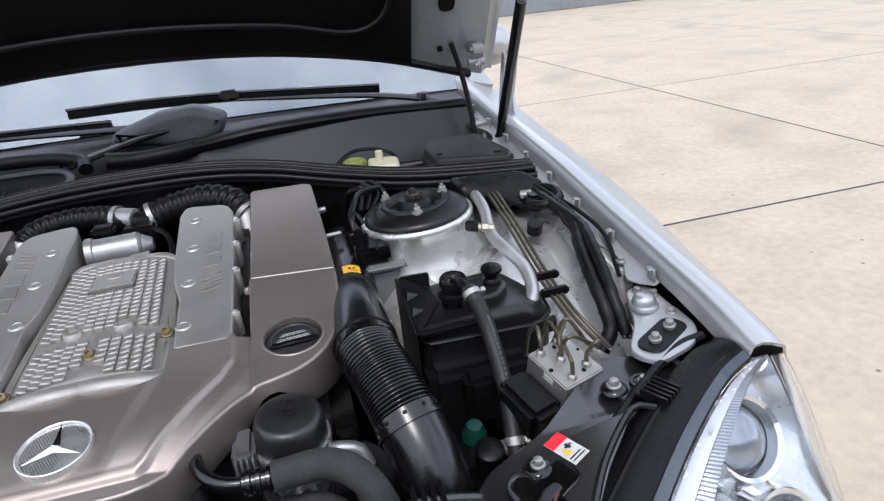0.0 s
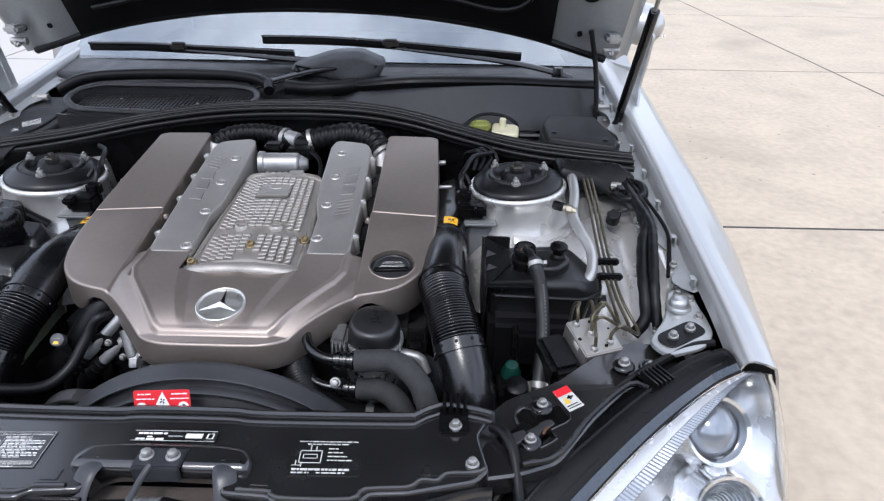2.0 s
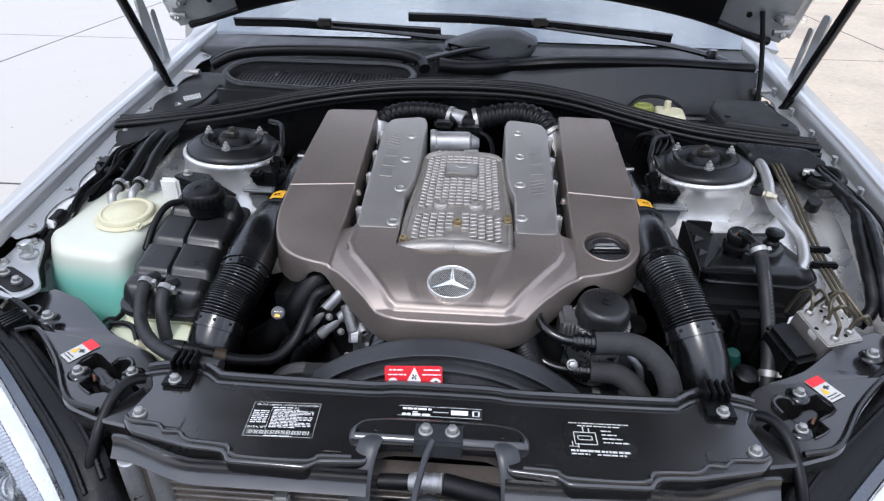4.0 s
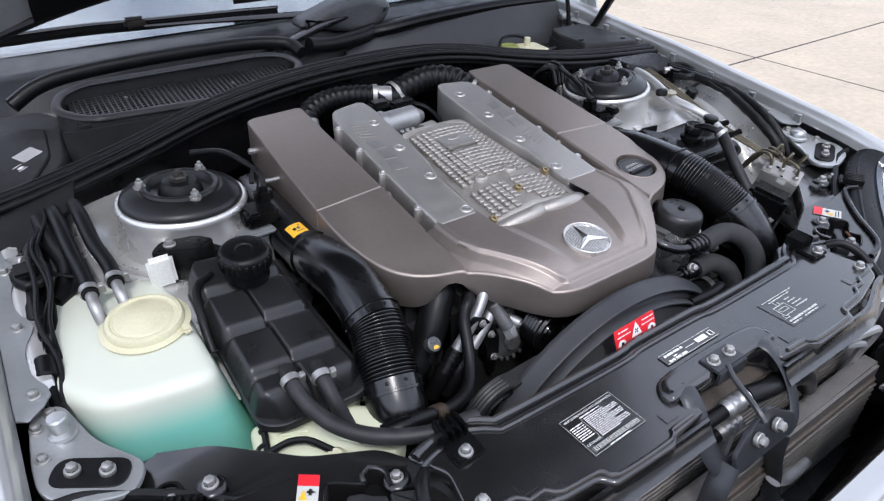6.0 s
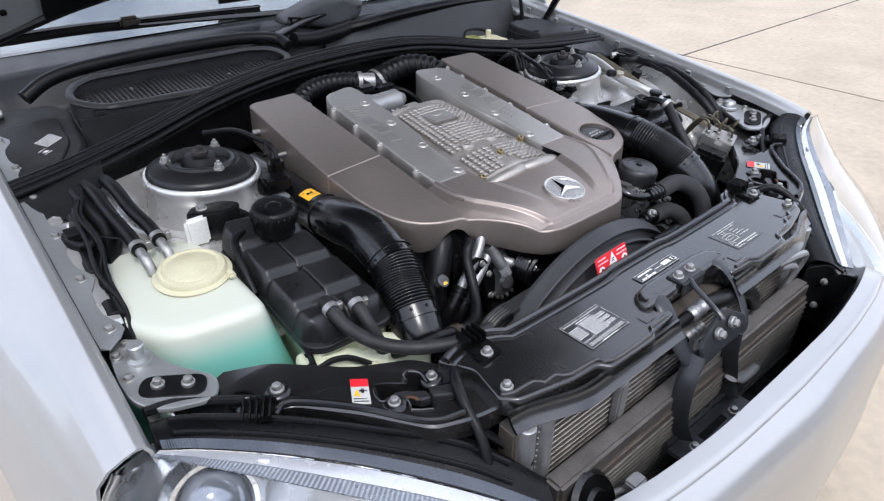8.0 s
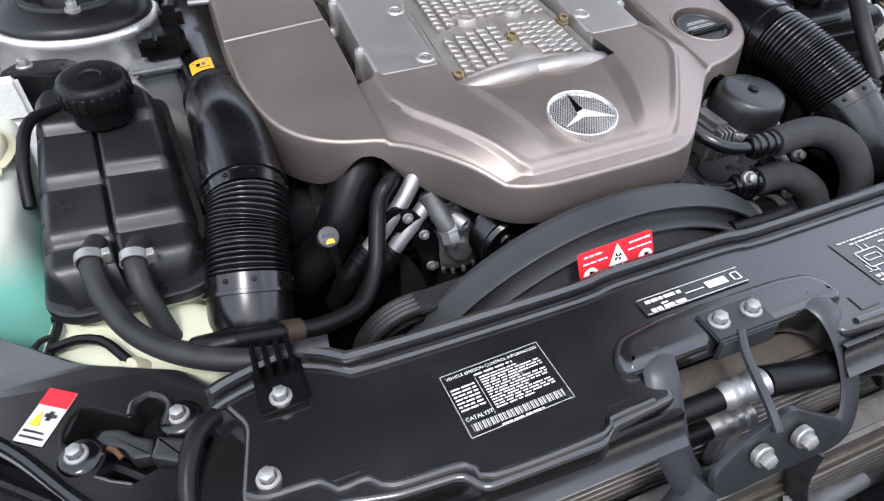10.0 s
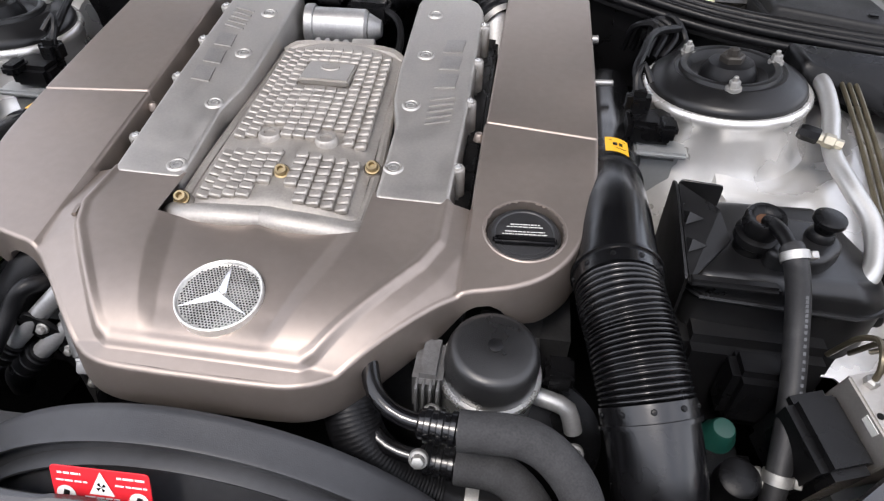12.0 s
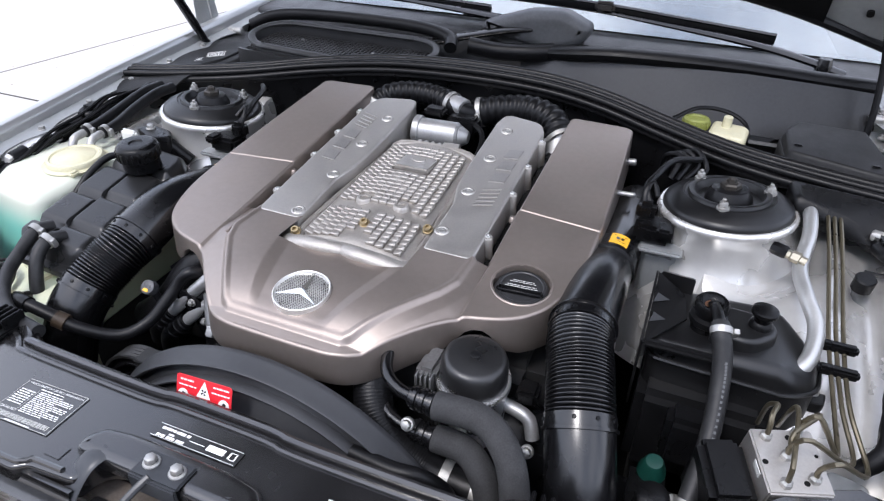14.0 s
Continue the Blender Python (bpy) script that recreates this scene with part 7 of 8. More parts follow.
part("wire", tube(B(), [(-0.523, 0.034, 0.765), (-0.524, 0.016, 0.756), (-0.524, 0.0, 0.748), (-0.528, -0.018, 0.745), (-0.532, -0.034, 0.743), (-0.537, -0.05, 0.735)], 0.0042, 8), RUBBER, pw)
part("loop", tube(B(), [(-0.528, -0.02, 0.747), (-0.538, -0.022, 0.748), (-0.545, -0.034, 0.746), (-0.542, -0.046, 0.738)], 0.0028, 8), RUBBER, pw)
part("branch", tube(B(), [(-0.531, -0.032, 0.745), (-0.52, -0.034, 0.748), (-0.507, -0.035, 0.75), (-0.489, -0.043, 0.75), (-0.477, -0.058, 0.748), (-0.467, -0.074, 0.745)], 0.0045, 8), RUBBER, pw)
part("tie", lathe(B(), [(0.0044, -0.003), (0.0062, -0.002), (0.0062, 0.002), (0.0044, 0.003)], toward((-0.5245, 0.0, 0.748), (0, -1, -0.4)), 12), PLASTIC, pw)

# hoses that come over the left tower to the tank, and the left wiring
lh2 = thing("heater_hoses", "pair of black hoses with steel clamps and elbows", "hose", (-0.62, 0.35, 0.8))
for dx, end in ((0.0, (-0.645, 0.235)), (0.03, (-0.612, 0.245))):
    part("hose", tube(B(), [(-0.655 + dx, 0.47, 0.872), (-0.652 + dx, 0.42, 0.872), (-0.65 + dx, 0.36, 0.86), (end[0], end[1] + 0.06, 0.848), (end[0], end[1] + 0.02, 0.842)], 0.0105, 12), RUBBER, lh2)
    clamp_ring(lh2, (end[0], end[1] + 0.028, 0.844), (0, -1, -0.1), 0.011)
    part("elbow", tube(B(), [(end[0], end[1] + 0.02, 0.842), (end[0], end[1] - 0.005, 0.838), (end[0] + 0.002, end[1] - 0.015, 0.82)], 0.0075, 10), STEEL, lh2)
wr = thing("wiring_loom", "taped black wiring loom along the wing", "wiring", (-0.69, 0.3, 0.8))
part("loom", tube(B(), [(-0.66, 0.50, 0.86), (-0.68, 0.43, 0.85), (-0.695, 0.36, 0.83), (-0.70, 0.28, 0.815), (-0.70, 0.2, 0.79), (-0.695, 0.1, 0.74)], 0.012, 12), RUBBER, wr)
part("branch", tube(B(), [(-0.675, 0.46, 0.866), (-0.668, 0.40, 0.855), (-0.66, 0.36, 0.835), (-0.672, 0.32, 0.82), (-0.69, 0.3, 0.82)], 0.014, 10), RUBBER, wr)
part("loop", tube(B(), [(-0.705, 0.37, 0.85), (-0.72, 0.34, 0.852), (-0.71, 0.31, 0.85), (-0.69, 0.32, 0.848), (-0.685, 0.35, 0.85)], 0.008, 10), RUBBER, wr)
part("connector", box(B(), (-0.71, 0.34, 0.85), (0.03, 0.04, 0.025), 0.005), PLASTIC, wr)
part("tie", tube(B(), [(-0.735, 0.37, 0.852), (-0.69, 0.335, 0.85), (-0.64, 0.31, 0.835)], 0.003, 6), PLASTIC, wr)
part("trunk", tube(B(), [(-0.695, 0.40, 0.855), (-0.708, 0.32, 0.84), (-0.714, 0.24, 0.825), (-0.716, 0.16, 0.808), (-0.712, 0.09, 0.785), (-0.70, 0.05, 0.75)], lambda t: 0.0105 + 0.0012 * math.sin(t * 40), 10), RUBBER, wr)
rw = random.Random(21)
for k in range(4):
    pts = [(-0.672 - 0.05 * t + rw.uniform(-0.012, 0.012), lerp(0.5, 0.06, t), along([(0, 0.872), (0.3, 0.862), (0.6, 0.828), (0.85, 0.8), (1.0, 0.765)], t) + rw.uniform(-0.004, 0.012)) for t in (0, 0.15, 0.3, 0.45, 0.6, 0.75, 0.88, 1.0)]
    part("wire", tube(B(), pts, rw.choice((0.0028, 0.0035, 0.0045)), 7, 0.012), RUBBER, wr)
for t in (0.25, 0.5, 0.72):
    part("tape", cyl(B(), (-0.70 - 0.02 * t, lerp(0.5, 0.06, t), 0.862 - 0.06 * t), (-0.702 - 0.02 * t, lerp(0.5, 0.06, t) - 0.03, 0.859 - 0.063 * t), 0.0135), PLASTIC, wr)
part("gland", cyl(B(), (-0.725, 0.385, 0.85), (-0.705, 0.36, 0.86), 0.008), STEEL, wr)
brk = thing("tank_bracket", "black bracket with a bolt behind the coolant tank", "bracket", (-0.52, 0.29, 0.82))
part("bracket", slab(B(), fillet([(-0.56, 0.30), (-0.50, 0.27), (-0.47, 0.29), (-0.49, 0.315), (-0.54, 0.325)], 0.01), 0.852, 0.80, 0.004, 2), PLASTIC, brk)
bolt(brk, (-0.53, 0.305, 0.853), size=1.2)
part("arm", cyl(B(), (-0.50, 0.295, 0.845), (-0.45, 0.31, 0.80), 0.012), PLASTIC, brk)

# level sensors clipped beside each tower
for sx in (1, -1):
    ls = thing("level_sensor", "black sensor block with a cable on the strut tower", "sensor", (sx * 0.375, 0.33, 0.8), "level sensors")
    bm = box(B(), (sx * 0.385, 0.345, 0.838), (0.055, 0.045, 0.028), 0.006, None)
    box(bm, (sx * 0.368, 0.36, 0.86), (0.028, 0.026, 0.03), 0.007)
    box(bm, (sx * 0.40, 0.325, 0.85), (0.022, 0.03, 0.014), 0.004)
    part("block", bm, PLASTIC, ls)
    part("bracket", box(B(), (sx * 0.40, 0.335, 0.818), (0.062, 0.045, 0.008), 0.003, None), PAINT_DULL, ls, "silver bracket")
    part("foot", box(B(), (sx * 0.40, 0.35, 0.756), (0.05, 0.05, 0.11), 0.006, None), PAINT_DULL, ls)
    part("cable", tube(B(), [(sx * 0.372, 0.362, 0.868), (sx * 0.362, 0.38, 0.888), (sx * 0.37, 0.41, 0.895), (sx * 0.39, 0.47, 0.9), (sx * 0.43, 0.52, 0.89)], 0.005, 8), RUBBER, ls)
    part("loop", tube(B(), [(sx * 0.366, 0.355, 0.862), (sx * 0.362, 0.37, 0.885), (sx * 0.37, 0.385, 0.895), (sx * 0.38, 0.37, 0.88)], 0.004, 8), RUBBER, ls)

# ---- right side: hydraulic reservoir, anti-lock unit, pipes ----
rv = thing("hydraulic_reservoir", "black hydraulic reservoir with two caps", "reservoir", (0.5, 0.17, 0.68))
poly = fillet([(0.412, 0.122), (0.572, 0.114), (0.604, 0.135), (0.612, 0.2), (0.572, 0.25), (0.44, 0.258), (0.415, 0.22)], 0.022, 4)
part("tank", slab(B(), poly, lambda x, y: 0.815 - 0.022 * ease((x - 0.545) / 0.06) - 0.008 * ease((0.5 - x) / 0.05), 0.72, 0.014, 5), RES, rv, "rounded black tank")
part("seam", tube(B(), [(x, y, 0.783) for x, y in inset(poly, -0.001) + inset(poly, -0.001)[:1]], 0.0028, 6, 0.02), RES, rv)
part("lower_box", box(B(), (0.486, 0.16, 0.685), (0.15, 0.14, 0.13), 0.012), RES, rv)
part("front_lip", box(B(), (0.447, 0.118, 0.805), (0.085, 0.014, 0.009), 0.0035, None), RES, rv, "narrow ledge along the tank's front")
part("saddle", slab(B(), fillet([(0.475, 0.14), (0.525, 0.135), (0.555, 0.165), (0.545, 0.2), (0.49, 0.205)], 0.015), 0.829, 0.80, 0.006, 3), RES, rv)
m = Matrix.Translation((0.473, 0.168, 0.848)) @ Matrix.Rotation(radians(6), 4, "X")
part("cap", lathe(B(), [(0, -0.002), (0.009, -0.002), (0.0125, 0.0), (0.0145, 0.0045), (0.0175, 0.005), (0.0195, 0.002), (0.0195, -0.008), (0.0165, -0.01), (0.0165, -0.016), (0.022, -0.018), (0.022, -0.026), (0.018, -0.03), (0.018, -0.045)], m, 36), PLASTIC, rv, "open black cap with a spout")
part("residue", lathe(B(), [(0, -0.0012), (0.006, -0.0012), (0.0085, -0.0018)], m, 18), RUST, rv, "rust-brown residue in the cap")
part("spout", tube(B(), [(0.474, 0.165, 0.848), (0.4765, 0.15, 0.853), (0.4795, 0.135, 0.854), (0.483, 0.12, 0.851)], 0.0068, 14), PLASTIC, rv)
m = Matrix.Translation((0.531, 0.172, 0.852)) @ Matrix.Rotation(radians(5), 4, "X")
part("cap", lathe(B(), [(0, 0.004), (0.0115, 0.004), (0.015, 0.002), (0.0155, -0.002), (0.011, -0.008), (0.0095, -0.014), (0.0125, -0.017), (0.0135, -0.022), (0.0145, -0.045)], m, 32), PLASTIC, rv, "black mushroom cap")
m = Matrix.Translation((0.404, 0, 0)) @ Matrix.Rotation(radians(90), 4, "Y") @ Matrix.Rotation(radians(90), 4, "Z")
shield = part("heat_shield", slab(B(), fillet([(0.118, 0.70), (0.25, 0.70), (0.25, 0.829), (0.236, 0.832), (0.118, 0.806)], 0.004, 2), 0.0015, -0.0015, 0.0005, 1, m), RES, rv, "thin black heat shield")
part("back_flap", slab(B(), fillet([(0.0, 0.79), (0.05, 0.79), (0.05, 0.832), (0.006, 0.831)], 0.004, 2), 0.0012, -0.0012, 0.0004, 1, Matrix.Translation((0.404, 0.249, 0)) @ Matrix.Rotation(radians(-8), 4, "Z") @ Matrix.Rotation(radians(90), 4, "X")), RES, shield)
web = [Vector(p) for p in ((0.406, 0.115, 0.8055), (0.45, 0.168, 0.818), (0.443, 0.204, 0.828), (0.406, 0.24, 0.8325))]
bm = B()
faces = [[bm.verts.new(p + Vector((0, 0, dz))) for p in web] for dz in (0.0, -0.0025)]
bm.faces.new(faces[0])
bm.faces.new(list(reversed(faces[1])))
for k in range(4):
    bm.faces.new([faces[0][k], faces[1][k], faces[1][(k + 1) % 4], faces[0][(k + 1) % 4]])
part("web", bm, RES, shield, "folded triangular web", smooth=False)
for y, z in ((0.185, 0.8245), (0.152, 0.8165)):
    lou = B()
    a, b, c, d = (lou.verts.new(p) for p in ((0.4065, y + 0.012, z + 0.003), (0.4065, y - 0.006, z - 0.001), (0.426, y + 0.004, z + 0.001), (0.41, y + 0.004, z + 0.008)))
    for tri in ((a, b, d), (b, c, d), (c, a, d), (a, c, b)):
        lou.faces.new(tri)
    part("louvre", lou, RES, shield, smooth=False)
bm = slab(B(), fillet([(0.585, 0.15), (0.622, 0.148), (0.628, 0.185), (0.595, 0.2)], 0.012), 0.755, 0.735, 0.003, 2)
part("mount_ear", bm, RES, rv)
bolt(rv, (0.61, 0.17, 0.756), (0, -0.3, 1))
hs = thing("reservoir_hose", "black printed rubber hose with a steel clip", "hose", (0.485, 0.05, 0.72))
HOSE = [(0.4825, 0.122, 0.852), (0.4845, 0.112, 0.848), (0.4915, 0.1, 0.828), (0.496, 0.078, 0.797), (0.496, 0.036, 0.755), (0.488, -0.012, 0.717), (0.481, -0.047, 0.68)]
part("hose", tube(B(), HOSE, 0.0108, 16), GREYHOSE, hs)
clamp_ring(hs, (0.4845, 0.114, 0.849), (0.15, -0.75, -0.5), 0.0109, 0.008)
clamp_ring(hs, (0.4865, -0.02, 0.71), (-0.1, -0.65, -0.75), 0.0112, 0.01)
bm = B()
for k in range(22):
    t = 0.36 + 0.022 * k
    p = on_curve(HOSE[2:6], (t - 0.3) / 0.6)
    box(bm, (0, 0, 0), (0.0006, 0.003, 0.0025), 0, Matrix.Translation(p + Vector((0.003, -0.0072, 0.0078))) @ Matrix.Rotation(radians(48), 4, "X") @ Matrix.Rotation(radians(90), 4, "Y"))
part("print", bm, DUSTY, hs, smooth=False)
gr = thing("fluid_reservoir", "small black fluid reservoir with a green cap", "reservoir", (0.45, -0.01, 0.65))
part("green_cap", lathe(B(), [(0, 0.004), (0.012, 0.003), (0.015, -0.001), (0.016, -0.01), (0.02, -0.014), (0.022, -0.05)], toward((0.448, 0.022, 0.712), (0, -0.2, 1)) @ Matrix.Diagonal((0.8, 0.8, 1, 1)), 30), GREEN, gr, "dark green screw cap")
part("black_cap", lathe(B(), [(0, 0.003), (0.014, 0.003), (0.018, 0.0), (0.0185, -0.015), (0.016, -0.06)], toward((0.452, -0.028, 0.715), (0, -0.2, 1)), 30), PLASTIC, gr)
part("body", box(B(), (0.445, 0.0, 0.64), (0.08, 0.09, 0.10), 0.02), PLASTIC, gr)
part("pipe_stub", cyl(B(), (0.47, -0.01, 0.70), (0.49, -0.035, 0.70), 0.008), STEEL, gr)

ab = thing("antilock_unit", "aluminium anti-lock valve block with a black motor", "valve block", (0.56, 0.02, 0.68))
m = Matrix.Translation((0.5705, 0.013, 0.784)) @ Matrix.Rotation(radians(19), 4, "Z") @ Matrix.Rotation(radians(-2), 4, "Y") @ Matrix.Rotation(radians(13), 4, "X")
part("valve_block", box(B(), (0, 0, -0.045), (0.064, 0.072, 0.09), 0.002, m), CAST, ab, "machined aluminium block")
for dx, dy in ((-0.018, 0.026), (0.014, 0.03), (-0.014, -0.026), (-0.004, 0.004), (0.016, -0.02)):
    part("union_nut", lathe(B(), [(0, 0.008), (0.004, 0.008), (0.0062, 0.006), (0.0062, -0.002)], m @ Matrix.Translation((dx, dy, 0.0)), 6), STEEL, ab)
bm = B()
for dx, dy, r in ((-0.026, -0.002, 0.003), (0.005, 0.026, 0.003), (0.008, -0.024, 0.003), (0.027, 0.006, 0.002), (0.003, 0.012, 0.0045)):
    lathe(bm, [(0, 0.0006), (r, 0.0006), (r, -0.001)], m @ Matrix.Translation((dx, dy, 0)), 12)
tagged(part("port_holes", bm, DARK, ab), kind="stuff")
bm = box(B(), (-0.058, -0.002, -0.062), (0.048, 0.074, 0.09), 0.008, m)
part("motor", bm, PLASTIC, ab, "black electronics and motor housing")
part("code_label", plate(B(), m @ Vector((-0.0335, -0.014, -0.012)), m.to_3x3() @ Vector((0, 0.016, 0)), m.to_3x3() @ Vector((-0.0005, 0, 0.009)), 0.0008), GREYPRINT, ab)
part("bracket", box(B(), (0.0, 0.0, -0.12), (0.10, 0.09, 0.08), 0.01, m), PAINT_DULL, ab)
part("plug", box(B(), (0.475, 0.065, 0.725), (0.05, 0.04, 0.07), 0.008), PLASTIC, ab)
part("shelf", slab(B(), fillet([(0.60, -0.035), (0.655, -0.01), (0.66, 0.05), (0.62, 0.06)], 0.01), 0.745, 0.735, 0.003, 2), PAINT_DULL, ab, "dull silver shelf")

bl = thing("brake_lines", "olive steel brake lines held by black clips", "brake line", (0.63, 0.2, 0.78))
ends = [(-0.018, 0.026), (0.014, 0.03), (-0.014, -0.026), (-0.004, 0.004), (0.016, -0.02)]
for k in range(3):
    x = 0.613 + 0.0082 * k
    e = m @ Vector((*ends[(1, 3, 4)[k]], 0.006))
    part("line", tube(B(), [(x, 0.46, 0.868), (x, 0.43, 0.874), (x + 0.001, 0.34, 0.85), (x + 0.002, 0.215, 0.809), (x + 0.006, 0.12, 0.785), (x + 0.006 + 0.008 * k, 0.05, 0.775 - 0.006 * k), (e.x + 0.012, e.y - 0.005, e.z + 0.03), (e.x, e.y, e.z + 0.012), tuple(e)], 0.0028, 8, 0.005), LINE, bl)
for k in range(3):
    e = m @ Vector((*ends[(0, 2, 3)[k]], 0.006))
    part("line", tube(B(), [(0.55 + 0.022 * k, 0.10 + 0.005 * k, 0.745), (0.547 + 0.022 * k, 0.075, 0.795), (0.552 + 0.02 * k, 0.06, 0.812), (e.x, e.y + 0.008, e.z + 0.022), (e.x, e.y, e.z + 0.01), tuple(e)], 0.0028, 8, 0.004), LINE, bl)
for y, z in ((0.2, 0.808), (0.165, 0.798)):
    bm = box(B(), (0.624, y, z), (0.044, 0.013, 0.012), 0.003)
    part("clip", bm, PLASTIC, bl)
sp_ = thing("refrigerant_pipe", "thick silver pipe with a service valve", "pipe", (0.59, 0.3, 0.82))
part("pipe", tube(B(), [(0.59, 0.46, 0.868), (0.59, 0.42, 0.873), (0.588, 0.37, 0.862), (0.578, 0.31, 0.845), (0.585, 0.26, 0.835), (0.598, 0.215, 0.82), (0.592, 0.17, 0.80), (0.57, 0.145, 0.785)], 0.0098, 16), PIPE, sp_)
PALE_BRASS = mat("pale_brass", (0.36, 0.33, 0.26), 0.35, metal=0.9)
part("valve_stem", lathe(B(), [(0.0055, -0.004), (0.0055, 0.004), (0.008, 0.005), (0.008, 0.015), (0.006, 0.017), (0.006, 0.024)], toward((0.578, 0.306, 0.858), (-0.93, 0.33, 0.1)), 6), PALE_BRASS, sp_)
part("valve_cap", lathe(B(), [(0.0085, 0), (0.0095, 0.002), (0.0095, 0.017), (0.0075, 0.021), (0, 0.022)], toward((0.558, 0.313, 0.861), (-0.93, 0.33, 0.1)), 8), PLASTIC, sp_)
bk = thing("pipe_cover", "black plastic cover where the pipes leave the bulkhead", "cover", (0.62, 0.48, 0.86))
bm = slab(B(), fillet([(0.565, 0.43), (0.65, 0.415), (0.70, 0.39), (0.725, 0.42), (0.69, 0.475), (0.56, 0.50)], 0.015), lambda x, y: 0.893 - 0.05 * ease((0.445 - y) / 0.05), 0.85, 0.008, 3)
part("cover", bm, PLASTIC, bk)
wr2 = thing("wiring_loom", "taped black wiring loom with plugs beside the brake lines", "wiring", (0.69, 0.25, 0.8))
part("loom", tube(B(), [(0.70, 0.42, 0.862), (0.70, 0.34, 0.864), (0.703, 0.264, 0.855), (0.684, 0.204, 0.843), (0.672, 0.145, 0.823), (0.669, 0.1, 0.798), (0.668, 0.078, 0.77), (0.65, 0.068, 0.745)], lambda t: 0.0105 + 0.0006 * math.sin(t * 75), 12), RUBBER, wr2)
part("branch", tube(B(), [(0.705, 0.3, 0.862), (0.706, 0.241, 0.858), (0.695, 0.182, 0.847), (0.686, 0.128, 0.826), (0.683, 0.09, 0.798), (0.686, 0.066, 0.765)], lambda t: 0.009 + 0.0006 * math.sin(t * 60), 10), RUBBER, wr2)
rw = random.Random(5)
for k in range(3):
    pts = [(along([(0, 0.70), (0.5, 0.698), (0.8, 0.682), (1.0, 0.684)], t) + rw.uniform(-0.008, 0.014), lerp(0.45, 0.06, t), along([(0, 0.87), (0.3, 0.866), (0.6, 0.845), (0.85, 0.8), (1.0, 0.765)], t) + rw.uniform(-0.004, 0.006)) for t in (0, 0.15, 0.3, 0.45, 0.6, 0.75, 0.88, 1.0)]
    part("wire", tube(B(), pts, rw.choice((0.0025, 0.0032, 0.004)), 7, 0.012), RUBBER, wr2)
part("loop", tube(B(), [(0.705, 0.43, 0.868), (0.725, 0.40, 0.872), (0.722, 0.36, 0.868), (0.70, 0.345, 0.866), (0.68, 0.35, 0.864), (0.672, 0.38, 0.86)], 0.008, 10), RUBBER, wr2)
part("connector", box(B(), (0.682, 0.39, 0.862), (0.022, 0.04, 0.022), 0.005), PLASTIC, wr2)
part("plug", cyl(B(), (0.655, 0.315, 0.83), (0.655, 0.31, 0.85), 0.013), PLASTIC, wr2)
part("sleeve", cyl(B(), (0.669, 0.41, 0.866), (0.686, 0.40, 0.868), 0.008), STEEL, wr2)
part("release_cable", tube(B(), [(0.70, 0.44, 0.875), (0.722, 0.33, 0.866), (0.735, 0.25, 0.852), (0.73, 0.2, 0.84), (0.715, 0.14, 0.815)], 0.0035, 8), RUBBER, wr2)
part("tie", tube(B(), [(0.655, 0.33, 0.848), (0.68, 0.325, 0.85), (0.70, 0.32, 0.858)], 0.0025, 6), PLASTIC, wr2)

# ---- scuttle: seal, vent, covers, boxes, wipers ----
seal = thing("bulkhead_seal", "triple-beaded black rubber bulkhead seal", "seal", (0, 0.64, 0.9))
SEAL = [(-0.76, 0.47, 0.884), (-0.66, 0.505, 0.887), (-0.52, 0.565, 0.895), (-0.36, 0.625, 0.915), (-0.2, 0.645, 0.934), (-0.04, 0.648, 0.942), (0.12, 0.645, 0.94), (0.24, 0.632, 0.927), (0.36, 0.60, 0.906), (0.48, 0.555, 0.892), (0.6, 0.52, 0.887), (0.73, 0.487, 0.886)]
for dy, dz, r in ((0.0, 0.0, 0.0065), (0.0135, 0.005, 0.0058), (0.027, 0.007, 0.0068), (-0.009, -0.011, 0.0065)):
    part("bead", tube(B(), [(x, y + dy, z + dz) for x, y, z in SEAL], r, 10, 0.02), RUBBER, seal)
part("carrier", sheet(B(), lambda u, v: (lambda p: (p.x, p.y + lerp(-0.012, 0.05, v), p.z - 0.012 - 0.004 * v))(on_curve(SEAL, u)), 60, 3, 0.01), PLASTIC, seal)
part("apron", sheet(B(), lambda u, v: (lambda p: (p.x, p.y + 0.005, p.z - 0.01 - 0.12 * v))(on_curve(SEAL, u)), 60, 3, 0.006), PLASTIC, seal)

part("side_apron", sheet(B(), lambda u, v: (lerp(lerp(-0.77, -0.605, u), lerp(-0.74, -0.625, u), v), lerp(lerp(0.49, 0.545, u), lerp(0.375, 0.475, u), v), lerp(lerp(0.874, 0.887, u), lerp(0.846, 0.868, u), v) + 0.006 * math.sin(math.pi * v)), 14, 8, 0.004), BOXLID, seal, "black plastic apron beside the tower")

